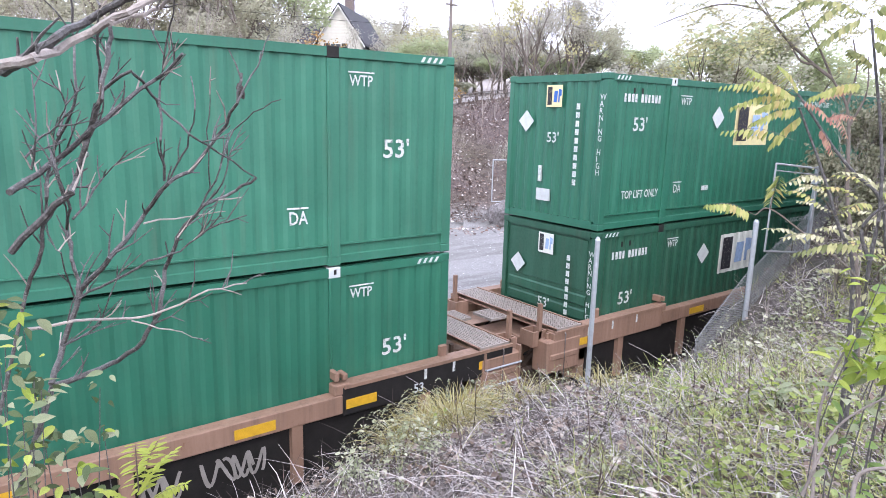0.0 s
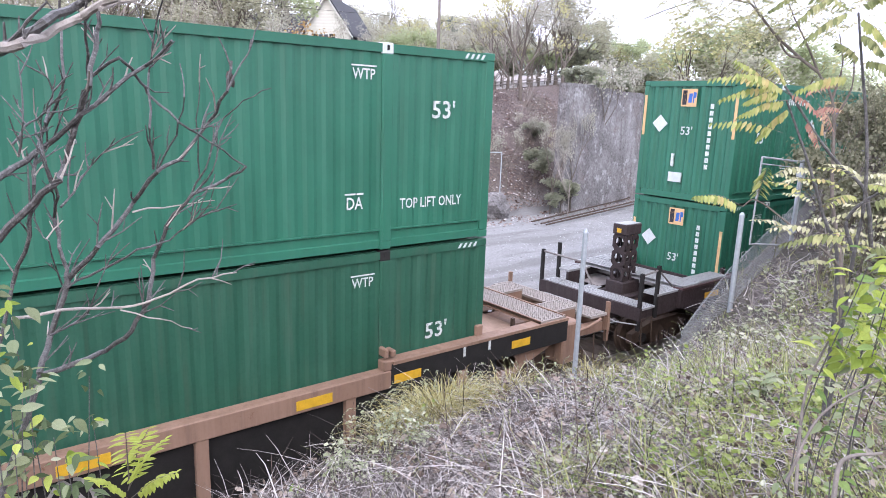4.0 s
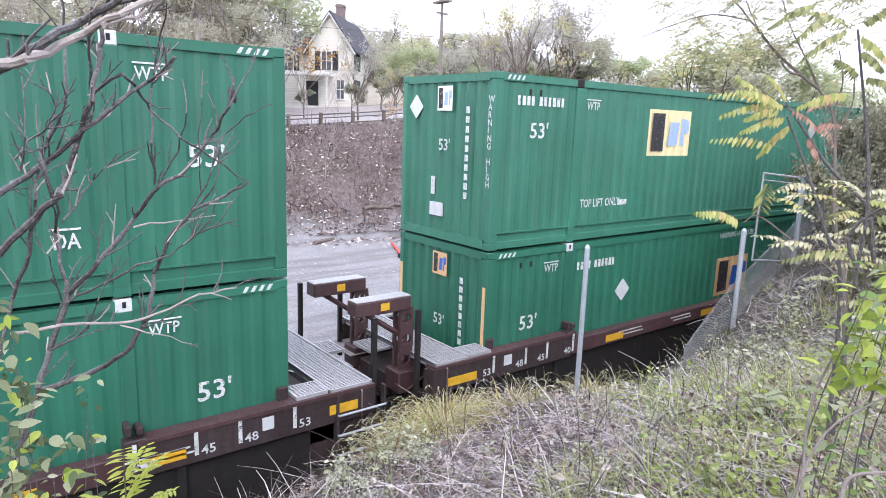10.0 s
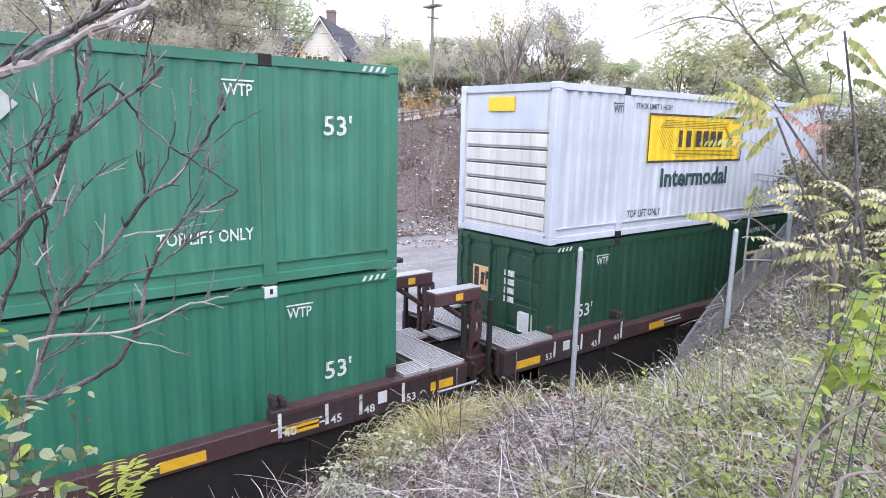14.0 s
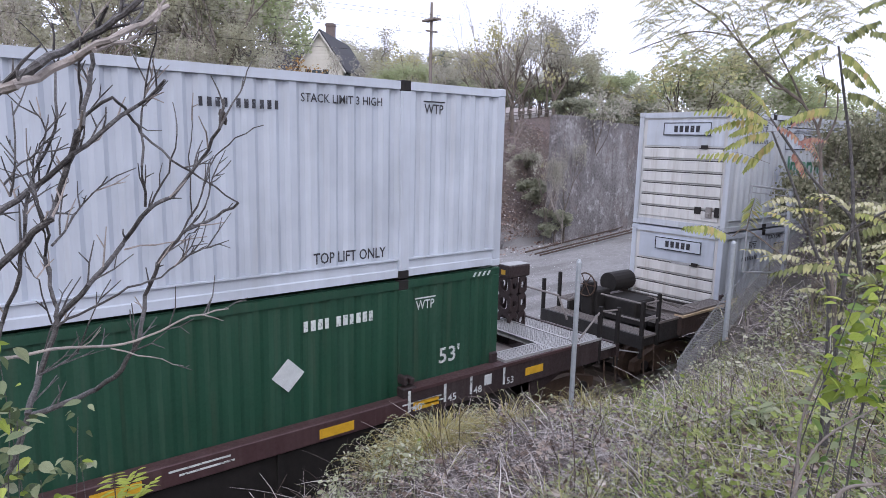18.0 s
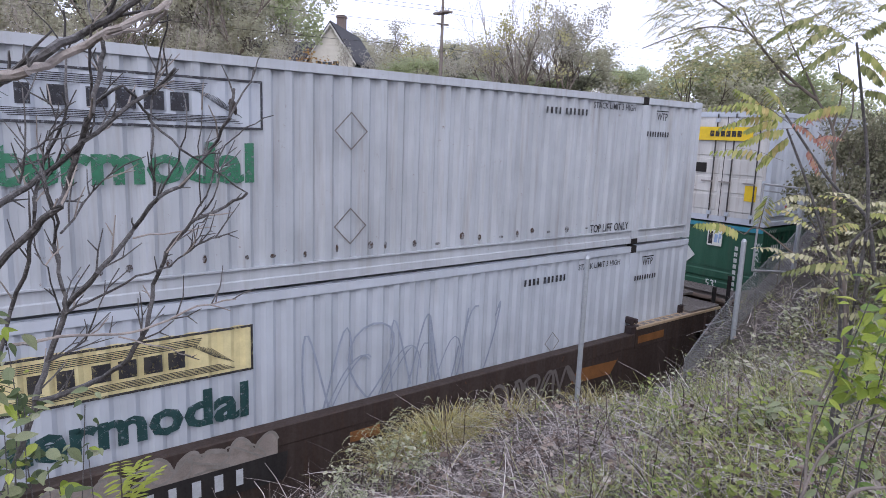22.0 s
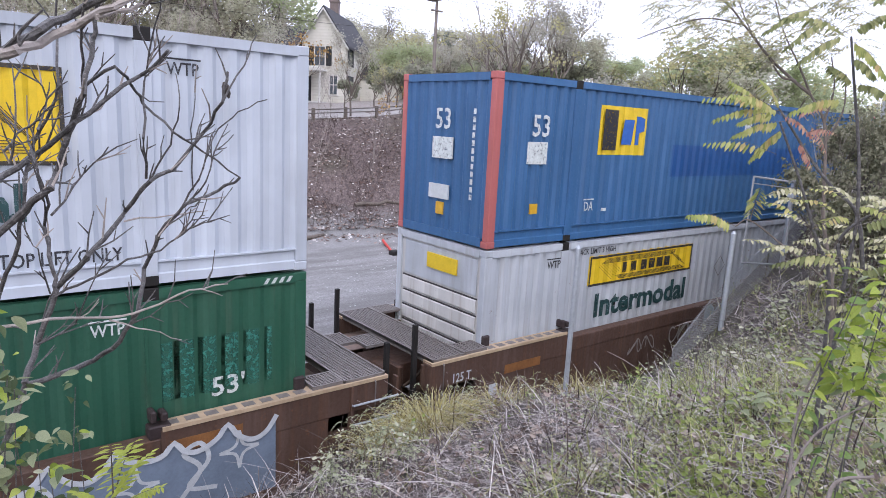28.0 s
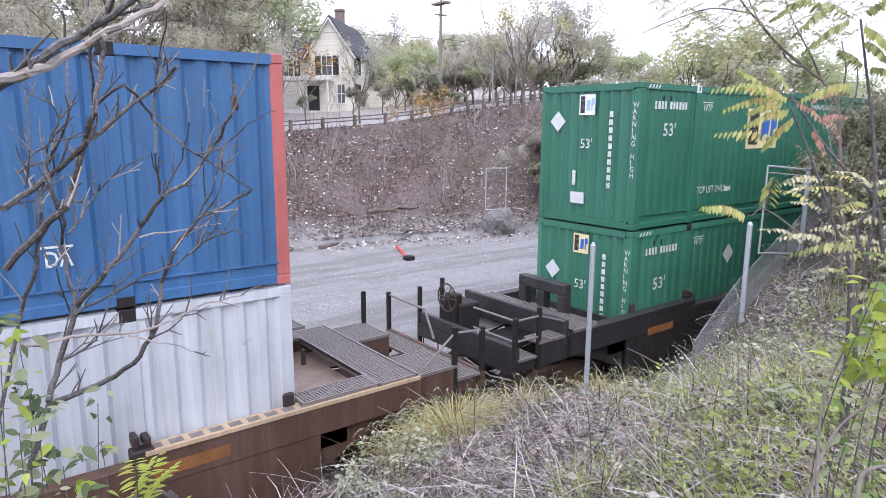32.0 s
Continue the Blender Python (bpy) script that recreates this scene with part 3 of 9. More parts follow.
        part("end_plate", B((0.035, 0.052, y0 + 0.1, y1 - 0.1, z0 + (z1 - z0) * (top + 0.03), z1 - 0.05), bev=0.006), skin, c)
    else:
        part("door_seal", B((0.04, 0.08, y0 - 0.01, y1 + 0.01, z0 - 0.01, z1 + 0.01)), SEAM_SHADE, c)
        for k, (a, b) in enumerate(((y0 + 0.01, WID / 2 - 0.012), (WID / 2 + 0.012, y1 - 0.01))):
            part("door", B((0.03, 0.07, a, b, z0, z1), bev=0.008), WHITE_END if skin is WHITE else skin, c)
            for i in range(5):
                zz = z0 + 0.15 + i * (z1 - z0 - 0.2) / 5
                part("door_panel", B((0.012, 0.034, a + 0.08, b - 0.08, zz, zz + 0.40), bev=0.01), WHITE_END if skin is WHITE else skin, c)
            for yy in (a + 0.24, b - 0.24):
                part("locking_bar", T_([(-0.02, yy, 0.06), (-0.02, yy, HIGH - 0.06)], 0.018, seg=8), SEAM_SHADE if skin is WHITE else skin, c)
                each("bar_keeper", skin, c, (-0.04, 0.03, yy - 0.05, yy + 0.05, z0 + 0.02, z0 + 0.12), (-0.04, 0.03, yy - 0.05, yy + 0.05, z1 - 0.14, z1 - 0.04))
                part("door_handle", B((-0.045, -0.02, yy - 0.02, yy + 0.30, 1.05, 1.09)), STEEL, c)
            for i in range(4):
                yy = y0 - 0.0 if k == 0 else y1 - 0.06
                part("hinge", B((0.0, 0.04, yy, yy + 0.07, 0.35 + i * 0.7, 0.47 + i * 0.7)), skin, c)
    return c


SIZES = {"WTP": (0.14, 0.36), "DA": (0.17, 0.26), "TOP LIFT ONLY": (0.15, 1.17), "WARNING HIGH CUBE": (0.12, 1.6), "STACK LIMIT 3 HIGH": (0.11, 1.25), "53'": (0.25, 0.43), "53": (0.34, 0.42)}


def marks_on(c, marks, ink):
    for text, x, z in marks:
        cap, w = SIZES[text]
        front_text(text, x, z, cap, w, ink, c, name="size_mark" if text[0] == "5" else "lettering")
        if text in ("WTP", "DA"):
            part("mark_bar", B((x - 0.02, x + w + 0.02, 0.0, 0.003, z + cap * 1.18, z + cap * 1.32)), ink, c)


def green_box(u, z, skin, end, logo, panel, ink2, codes, placards, marks, label):
    c = container("container", label, skin, u, z, end)
    emblem(c, logo[0], logo[1], 1.47, 0.92, panel, ink2)
    for x, zz in codes:
        code_bars(c, x, zz, 0.15, 10, INK_WHITE)
    for x, zz in placards:
        placard(c, x, zz, 0.24)
    marks_on(c, marks, INK_WHITE)
    # paired hatch marks under the corner, bars for small print
    part("hatch_mark", B((0.75, 0.80, 0.002, 0.006, 2.56, 2.66)), DARK, c)
    part("hatch_mark", B((1.0, 1.05, 0.002, 0.006, 2.56, 2.66)), DARK, c)
    stripe = None
    for x0 in (0.22, LEN - 0.62):
        for k in range(4):
            if stripe is None:
                bm = bmesh.new()
                quad(bm, (0, 0, 0), (0.05, 0, 0), (0.10, 0, 0.075), (0.05, 0, 0.075))
                stripe = part("hazard_stripe", bm, INK_WHITE, c)
                stripe.matrix_basis = pose(x0, -0.0145, HIGH - 0.11)
            else:
                again("hazard_stripe", stripe, c, pose(x0 + 0.105 * k, -0.0145, HIGH - 0.11))
    part("small_print", B((3.35, 3.60, 0.002, 0.006, 0.62, 0.72)), INK_WHITE, c)
    return c


def end_marks(c, panel, ink2, ez=2.28, size=0.42, pl=None, plate=True, strips=None, side_bars=None, n53=1.60):
    emblem(c, WID * 0.42, ez, size, size, panel, ink2, end=True)
    if n53:
        end_text("53'", WID * 0.42 + 0.36, n53, 0.28, INK_WHITE, c, name="size_mark")
    if pl:
        placard(c, pl[0], pl[1], 0.22, end=True)
    if plate:
        part("data_plate", B((-0.006, 0.03, WID * 0.50, WID * 0.50 + 0.36, 0.42, 0.66)), PLACARD, c)
        part("permit_holder", B((-0.012, 0.03, WID * 0.60, WID * 0.60 + 0.07, 0.80, 1.12)), INK_WHITE, c)
    end_bars(c, 0.62, 2.35, 0.11, 10, INK_WHITE)
    if not strips:
        for k, ch in enumerate("WARNING HIGH"):
            if ch != " ":
                lettering("warning_letter", ch, 0.15, INK_WHITE, c, pose(-0.006, 0.155, 2.42 - 0.125 * k, 90, 0, -90), 0.9)
    if strips:
        for y in (0.03, WID - 0.11):
            part("caution_strip", B((-0.012, 0.0, y, y + 0.07, strips[0], strips[1])), TAN, c)


# stacks: distance of each box's front corner along the train at the first moment
STACK = dict(A=-10.05, B=9.61, C=33.39, D=53.10, E=72.59, F=96.16, G=115.73, H=135.17, I=158.64)

HIGH53, MID53, REAR53 = 1.87, 1.46, 14.92
NEWER = [("53'", 0.95, MID53), ("WTP", 1.38, 2.42), ("WARNING HIGH CUBE", 7.29, 2.63), ("53'", REAR53, MID53), ("WTP", 14.40, 2.42)]
OLDER = [("53'", 0.80, HIGH53), ("WTP", 2.22, 2.39), ("TOP LIFT ONLY", 2.21, 0.62), ("WARNING HIGH CUBE", 7.33, 2.52), ("TOP LIFT ONLY", 12.78, 0.62), ("53'", 14.94, 1.93), ("WTP", 13.63, 2.39)]

a_up = green_box(STACK["A"], UP, GREEN_LIGHT, "ribs", (4.53, 1.62), TAN, INK_BLUE, [(2.40, 2.40)], [(3.82, 1.84)], NEWER + [("DA", 13.5, 0.61)],
                 "weathered green ribbed container stacked above an orange-brown car")
a_lo = green_box(STACK["A"], LOW, GREEN, "ribs", (4.53, 1.62), TAN, INK_BLUE, [(2.40, 2.38)], [(3.82, 1.84)], NEWER,
                 "green ribbed steel container sunk in an orange-brown well car")
b_up = green_box(STACK["B"], UP, GREEN, "ribs", (4.43, 1.58), CREAM, INK_PALEBLUE, [(0.49, 2.40)], [(3.71, 2.17)],
                 [("53'", 0.80, HIGH53), ("TOP LIFT ONLY", 0.62, 0.58), ("WTP", 2.30, 2.40), ("DA", 2.30, 0.62), ("WARNING HIGH CUBE", 7.33, 2.52), ("53'", 14.94, 1.90), ("WTP", 13.6, 2.40), ("TOP LIFT ONLY", 14.4, 0.58), ("DA", 13.5, 0.62)],
                 "green ribbed container with tan emblem panel, stacked on another")
end_marks(b_up, CREAM, INK_BLUE, pl=(WID - 0.55, 2.0))
b_lo = green_box(STACK["B"], LOW, GREEN_OLD, "louvres", (4.38, 1.55), PALE, INK_PALEBLUE, [(0.49, 2.32)], [(3.68, 2.12)],
                 [("53'", 0.77, 1.38), ("WTP", 2.30, 2.40), ("WARNING HIGH CUBE", 7.33, 2.52), ("53'", REAR53, 1.38), ("WTP", 13.6, 2.40)],
                 "dull green container with ribbed end in a well car")
end_marks(b_lo, PALE, INK_PALEBLUE, pl=(WID - 0.5, 1.95), plate=False, n53=1.15)

c_up = green_box(STACK["C"], UP, GREEN, "ribs", (4.53, 1.65), TAN, INK_BLUE, [(2.40, 2.40)], [(3.82, 1.84)], NEWER + [("DA", 2.42, 0.60), ("DA", 13.5, 0.60)],
                 "clean green ribbed container with tan emblem, stacked on another")
end_marks(c_up, TAN, INK_BLUE, pl=(WID - 0.55, 1.85), strips=(1.55, 2.55))
c_lo = green_box(STACK["C"], LOW, GREEN, "ribs", (4.56, 1.62), TAN, INK_BLUE, [(2.40, 2.37)], [(3.84, 1.82)], NEWER,
                 "clean green ribbed container with tan emblem in a maroon well car")
end_marks(c_lo, TAN, INK_BLUE, pl=(WID - 0.55, 1.85), plate=False, strips=(1.2, 2.3), n53=1.35)

d_up = green_box(STACK["D"], UP, GREEN_LIGHT, "ribs", (4.12, 1.56), CREAM, INK_PALEBLUE, [(0.49, 2.40)], [], OLDER,
                 "faded green ribbed container with pale emblem, stacked on another")
placard(d_up, 11.31, 2.20, 0.24, mat=plain("grey_placard_film", (0.36, 0.40, 0.38), 0.5))
end_marks(d_up, PALE, INK_PALEBLUE, pl=(WID - 0.45, 2.35))
d_lo = green_box(STACK["D"], LOW, GREEN, "ribs", (7.29, 1.15), TAN, INK_BLUE, [(2.26, 2.36)], [(3.70, 1.80)],
                 [("53'", 0.80, 1.43), ("WTP", 1.37, 2.42), ("WARNING HIGH CUBE", 7.28, 2.56), ("53'", REAR53, 1.44), ("WTP", 14.38, 2.42)],
                 "bright green ribbed container with tan emblem in a maroon well car")
end_marks(d_lo, TAN, INK_BLUE, pl=None, plate=False, strips=(1.2, 2.3), n53=1.35)


def white_box(u, z, skin, end, ban, panel, border, word, word_ink, marks, label, fade=False):
    """ban: x, z, width, height of the banner; word: x, z, height of capitals, width."""
    c = container("container", label, skin, u, z, end)
    banner(c, *ban, panel, border, fade)
    front_text("Intermodal", word[0], word[1], word[2], word[3], word_ink, c, name="word")
    marks_on(c, marks, INK_BLACK)
    return c


def hazard_outline(c, x, z, r=0.26):
    """An empty diamond frame for placards."""
    bm = bmesh.new()
    for a, b in (((0, -1), (1, 0)), ((1, 0), (0, 1)), ((0, 1), (-1, 0)), ((-1, 0), (0, -1))):
        quad(bm, (x + a[0] * r, -0.003, z + a[1] * r), (x + b[0] * r, -0.003, z + b[1] * r), (x + b[0] * r * 0.9, -0.003, z + b[1] * r * 0.9), (x + a[0] * r * 0.9, -0.003, z + a[1] * r * 0.9))
    part("placard_frame", bm, GRATE_BROWN, c)


e_up = white_box(STACK["E"], UP, WHITE, "louvres", (2.78, 1.45, 3.8, 1.0), YELLOW, INK_BLACK, (3.30, 0.95, 0.37, 2.7), INK_DARKGREEN,
                 [("WTP", 1.62, 2.42), ("TOP LIFT ONLY", 2.25, 0.36), ("STACK LIMIT 3 HIGH", 2.30, 2.52), ("TOP LIFT ONLY", 12.66, 0.36), ("STACK LIMIT 3 HIGH", 12.5, 2.52), ("WTP", 14.5, 2.45)],
                 "clean white ribbed container with yellow banner above a green one")
hazard_outline(e_up, 8.02, 2.08), hazard_outline(e_up, 8.02, 0.69)
part("end_banner", B((-0.006, 0.03, 1.05, 1.75, 2.40, 2.66)), YELLOW, e_up)
code_bars(e_up, 11.2, 2.40, 0.11, 10, INK_BLACK, 0.9)
e_lo = green_box(STACK["E"], LOW, GREEN_DARK, "doors", (7.30, 1.15), CREAM, INK_BLUE, [(12.5, 2.36)], [(12.26, 1.80)],
                 [("53'", 0.9, 1.44), ("WTP", 1.40, 2.42), ("WARNING HIGH CUBE", 7.24, 2.56), ("53'", 14.86, 1.44), ("WTP", 14.4, 2.40)],
                 "dark green container with closed doors in a maroon well car")
emblem(e_lo, 1.55, 1.75, 0.5, 0.5, TAN, INK_BLACK, end=True)
end_bars(e_lo, 0.85, 2.30, 0.12, 4, INK_WHITE, 0.28)
part("torn_placard", B((-0.01, 0.02, 0.35, 0.72, 1.15, 1.55), bev=0.03), PLACARD, e_lo)

f_up = white_box(STACK["F"], UP, WHITE_OLD, "louvres", (2.73, 2.02, 3.62, 0.59), WHITE, INK_BLACK, (2.95, 1.40, 0.45, 3.25), INK_GREEN,
                 [("WTP", 1.32, 2.44), ("TOP LIFT ONLY", 2.20, 0.36), ("STACK LIMIT 3 HIGH", 2.30, 2.66), ("TOP LIFT ONLY", 12.75, 0.32), ("STACK LIMIT 3 HIGH", 12.6, 2.62), ("WTP", 14.56, 2.48)],
                 "stained white ribbed container with green lettering, stacked on another")
code_bars(f_up, 11.38, 2.47, 0.11, 10, INK_BLACK, 0.97)
f_lo = white_box(STACK["F"], LOW, WHITE, "louvres", (2.68, 1.88, 3.50, 0.61), CREAM, INK_BLACK, (2.88, 1.28, 0.45, 3.2), INK_DARKGREEN,
                 [("WTP", 1.32, 2.44), ("STACK LIMIT 3 HIGH", 2.30, 2.62), ("STACK LIMIT 3 HIGH", 12.5, 2.55), ("WTP", 14.5, 2.46)],
                 "white ribbed container with yellowed banner in a rusty well car", True)
code_bars(f_lo, 11.09, 2.40, 0.12, 10, INK_BLACK, 0.88)
RUST_SPOT = worn("rust_blister", (0.055, 0.028, 0.016), gone=0.45)
r_ = random.Random(77)
for k in range(22):                          # rust blisters along the foot of the upper side
    x_, z_ = 4.4 + 0.43 * k + r_.uniform(-0.1, 0.1), 0.36 + 0.05 * r_.random()
    w_, h_ = r_.uniform(0.02, 0.06), r_.uniform(0.04, 0.13)
    bm = bmesh.new()
    bm.faces.new([bm.verts.new((x_ + w_ * math.cos(a), 0.003, z_ + h_ * (0.5 + 0.5 * math.sin(a)))) for a in [2 * math.pi * q / 8 for q in range(8)]])
    part("rust_spot", bm, RUST_SPOT, f_up)
hazard_outline(f_up, 7.6, 2.05), hazard_outline(f_up, 7.6, 0.75), hazard_outline(f_lo, 11.9, 1.25, 0.2)
for c in (f_up, f_lo):
    part("latch_box", B((-0.03, 0.03, 0.36, 0.52, 0.33, 0.60), (-0.05, 0.0, 0.40, 0.50, 0.36, 0.46), bev=0.012), STEEL, c)
    part("data_plate", B((0.008, 0.02, 0.66, 0.83, 0.40, 0.58)), DARK, c)
    part("data_plate", B((0.0, 0.02, 0.18, 0.30, 0.36, 0.60)), DARK, c)
PALE_TAG = plain("pale_blue_spray", (0.31, 0.35, 0.43), 0.7, 0, 0.2, 6)
for c in (f_up, f_lo):
    code_bars(c, 1.0, 2.15, 0.10, 9, INK_BLACK, 0.9, (20,))
    code_bars(c, 14.28, 2.15, 0.10, 9, INK_BLACK, 0.85, (20,))
    part("end_banner", B((-0.006, 0.05, 0.55, 1.85, 2.32, 2.64)), WHITE, c)
    part("banner_border", B((-0.010, -0.006, 0.55, 1.85, 2.32, 2.345), (-0.010, -0.006, 0.55, 1.85, 2.615, 2.64), (-0.010, -0.006, 0.55, 0.575, 2.345, 2.615), (-0.010, -0.006, 1.825, 1.85, 2.345, 2.615)), INK_BLACK, c)
    for i in range(5):
        part("name_bar", B((-0.012, -0.004, 0.85 + i * 0.15, 0.95 + i * 0.15, 2.40, 2.56)), INK_BLACK, c)
    part("end_code", B((0.012, 0.02, 0.85, 1.35, 2.0, 2.06)), GRATE, c)
    part("vent_plate", B((-0.012, 0.02, 0.62, 0.78, 2.0, 2.09)), DARK, c)

g_up = white_box(STACK["G"], UP, WHITE, "doors", (9.62, 1.40, 3.75, 1.0), YELLOW, INK_BLACK, (10.2, 0.84, 0.37, 2.75), INK_DARKGREEN,
                 [("WTP", 1.40, 2.36), ("TOP LIFT ONLY", 2.20, 0.32), ("STACK LIMIT 3 HIGH", 2.36, 2.50), ("WTP", 14.4, 2.42), ("TOP LIFT ONLY", 12.7, 0.34)],
                 "white container with closed doors and yellow banner above a green one")
code_bars(g_up, 4.1, 2.30, 0.11, 10, INK_BLACK, 0.9)
part("end_banner", B((-0.045, -0.038, 0.55, 2.05, 2.15, 2.50)), YELLOW, g_up)
for i in range(6):
    part("name_bar", B((-0.052, -0.044, 0.85 + i * 0.15, 0.96 + i * 0.15, 2.25, 2.40)), INK_BLACK, g_up)
part("warning_label", B((-0.006, 0.012, 0.32, 0.62, 0.62, 1.02)), YELLOW, g_up)
part("dark_label", B((-0.006, 0.012, 1.75, 2.15, 1.30, 1.55)), DARK, g_up)
part("red_lamp_plate", B((1.0, 1.08, -0.006, 0.02, 0.38, 0.53)), RED, g_up)
g_lo = green_box(STACK["G"], LOW, GREEN_OLD, "louvres", (4.40, 1.50), PALE, INK_PALEBLUE, [(0.47, 2.30)], [],
                 [("53'", 0.80, 1.41), ("WTP", 2.30, 2.40), ("WARNING HIGH CUBE", 7.33, 2.52), ("53'", 14.83, 1.39), ("WTP", 13.5, 2.40)],
                 "dark green container with blue-topped ribbed end in a rusty well car")
part("blue_strip", B((-0.006, 0.0, 0.02, WID - 0.02, HIGH - 0.13, HIGH - 0.02)), plain("teal_strip_paint", (0.03, 0.22, 0.30), 0.5), g_lo)
part("paint_patch", sheet([(x, d + 0.006) for x, d in wave(LEN - POST + 0.09, LEN - 0.5, 0.285, 0.026)], 1.45, 2.2), worn("faded_teal_paint", (0.035, 0.17, 0.13), gone=0.5), g_lo)
end_marks(g_lo, PALE, INK_PALEBLUE, pl=(WID - 0.55, 1.95), plate=False, n53=1.15)

h_up = container("container", "faded blue container with red corner posts above a white one", BLUE, STACK["H"], UP, "ribs", RED)
panel_on_side("paint_patch", 2.42, 4.32, 1.62, 2.52, BLUE_PATCH, h_up, -0.002)
emblem(h_up, 2.68, 1.60, 1.47, 0.92, YELLOW, INK_BLUE)
panel_on_side("paint_patch", 5.2, 11.3, 1.16, 1.83, BLUE_PATCH, h_up)
front_text("53", 0.88, 1.90, 0.36, 0.42, INK_WHITE, h_up, name="size_mark")
for x0, x1, z0, z1, mt_ in ((0.81, 1.30, 1.42, 1.80, INK_WHITE), (0.98, 1.16, 0.55, 0.73, REFLECT), (8.1, 8.42, 2.12, 2.46, INK_WHITE)):
    part("paint_patch", B((x0, x1, 0.006, 0.03, z0, z1)), mt_, h_up)
marks_on(h_up, [("DA", 2.42, 0.55), ("DA", 13.4, 0.55)], INK_WHITE)
part("small_print", B((2.95, 3.1, 0.002, 0.006, 0.52, 0.58)), INK_WHITE, h_up)
panel_on_side("paint_patch", 12.0, 13.3, 2.36, 2.56, BLUE_PATCH, h_up)
code_bars(h_up, 12.1, 2.40, 0.12, 10, INK_WHITE)
lettering("size_mark", "53", 0.50, INK_WHITE, h_up, pose(-0.004, 1.55, 1.95, 90, 0, -90), width=0.42)
for y0, y1, z0, z1, mt_ in ((1.05, 1.60, 1.42, 1.80, INK_WHITE), (1.1, 1.65, 0.70, 0.96, PLACARD), (1.22, 1.42, 0.42, 0.64, REFLECT)):
    part("paint_patch", B((-0.006, 0.03, y0, y1, z0, z1)), mt_, h_up)
end_bars(h_up, 0.45, 2.30, 0.09, 12, INK_WHITE, 0.07)
h_lo = white_box(STACK["H"], LOW, WHITE_OLD, "louvres", (2.78, 1.95, 3.65, 0.60), YELLOW, INK_BLACK, (3.0, 1.31, 0.46, 3.28), INK_DARKGREEN,
                 [("WTP", 1.55, 2.44), ("STACK LIMIT 3 HIGH", 2.30, 2.62)],
                 "off-white ribbed container with yellow banner in a rusty well car")
hazard_outline(h_lo, 7.75, 1.9)
code_bars(h_lo, 11.1, 2.44, 0.11, 10, INK_BLACK, 0.97)
part("end_banner", B((-0.006, 0.03, 0.75, 1.60, 2.32, 2.60)), YELLOW, h_lo)

i_up = green_box(STACK["I"], UP, GREEN, "ribs", (4.12, 1.56), CREAM, INK_BLUE, [(0.49, 2.40)], [], OLDER,
                 "faded green ribbed container with grey placard, stacked on another")
end_marks(i_up, PALE, INK_PALEBLUE, pl=(WID - 0.50, 2.15))
i_lo = green_box(STACK["I"], LOW, GREEN_LIGHT, "ribs", (7.0, 1.55), CREAM, INK_BLUE, [(0.49, 2.36)], [(3.75, 2.05)],
                 [("53'", 0.80, 1.60), ("WTP", 2.25, 2.40)], "light green ribbed container sunk in a black well car")
end_marks(i_lo, CREAM, INK_BLUE, pl=(WID - 0.50, 1.80), plate=False, n53=1.5)


# ---- the train: well cars ----
MID = SIDE + WID / 2      # track centre
HALF = 1.53               # half the width of a car
WHEELS = []
SHARED = {}


def grating(key, lx, ly, pitch=0.05):
    """Walkway grating: frame and bearing bars."""
    if key not in SHARED:
        bm = bmesh.new()
        box(bm, 0, lx, 0, 0.03, -0.05, 0), box(bm, 0, lx, ly - 0.03, ly, -0.05, 0)
        box(bm, 0, 0.03, 0.03, ly - 0.03, -0.05, 0), box(bm, lx - 0.03, lx, 0.03, ly - 0.03, -0.05, 0)
        n = int((ly - 0.06) / pitch)
        for i in range(1, n):
            y = 0.03 + i * (ly - 0.06) / n
            box(bm, 0.03, lx - 0.03, y - 0.008, y + 0.008, -0.03, -0.004)
        n = int((lx - 0.06) / pitch)
        for i in range(1, n):
            x = 0.03 + i * (lx - 0.06) / n
            box(bm, x - 0.008, x + 0.008, 0.03, ly - 0.03, -0.030, -0.002)
        me = bpy.data.meshes.new("grating")
        bm.to_mesh(me)
        bm.free()
        SHARED[key] = me
    return SHARED[key]


def put_grating(car, x, y, z, lx, ly, mat):
    key = (round(lx, 2), round(ly, 2), mat.name)
    me = grating(key, lx, ly)
    if not me.materials:
        me.materials.append(mat)
    o = new("grating", me)
    o.parent, o.matrix_basis = car, pose(x, y, z)
    return o


def wheel_mesh():
    if "wheel" not in SHARED:
        bm = bmesh.new()
        prof = [(-0.07, 0.10), (-0.07, 0.42), (0.03, 0.42), (0.045, 0.445), (0.075, 0.445), (0.075, 0.36), (0.03, 0.30), (0.03, 0.14), (0.08, 0.10)]
        seg, rows = 24, []
        for y, r in prof:
            rows.append([bm.verts.new((r * math.cos(2 * math.pi * k / seg), y, r * math.sin(2 * math.pi * k / seg))) for k in range(seg)])
        for a, b in zip(rows, rows[1:] + rows[:1]):
            for k in range(seg):
                bm.faces.new((a[k], a[(k + 1) % seg], b[(k + 1) % seg], b[k]))
        for k in range(6):
            a = k * math.pi / 3
            box(bm, 0.2 * math.cos(a) - 0.03, 0.2 * math.cos(a) + 0.03, -0.082, -0.07, 0.2 * math.sin(a) - 0.03, 0.2 * math.sin(a) + 0.03)
        me = bpy.data.meshes.new("wheel")
        bm.to_mesh(me)
        bm.free()
        me.materials.append(RUST_STEEL)
        SHARED["wheel"] = me
    return SHARED["wheel"]


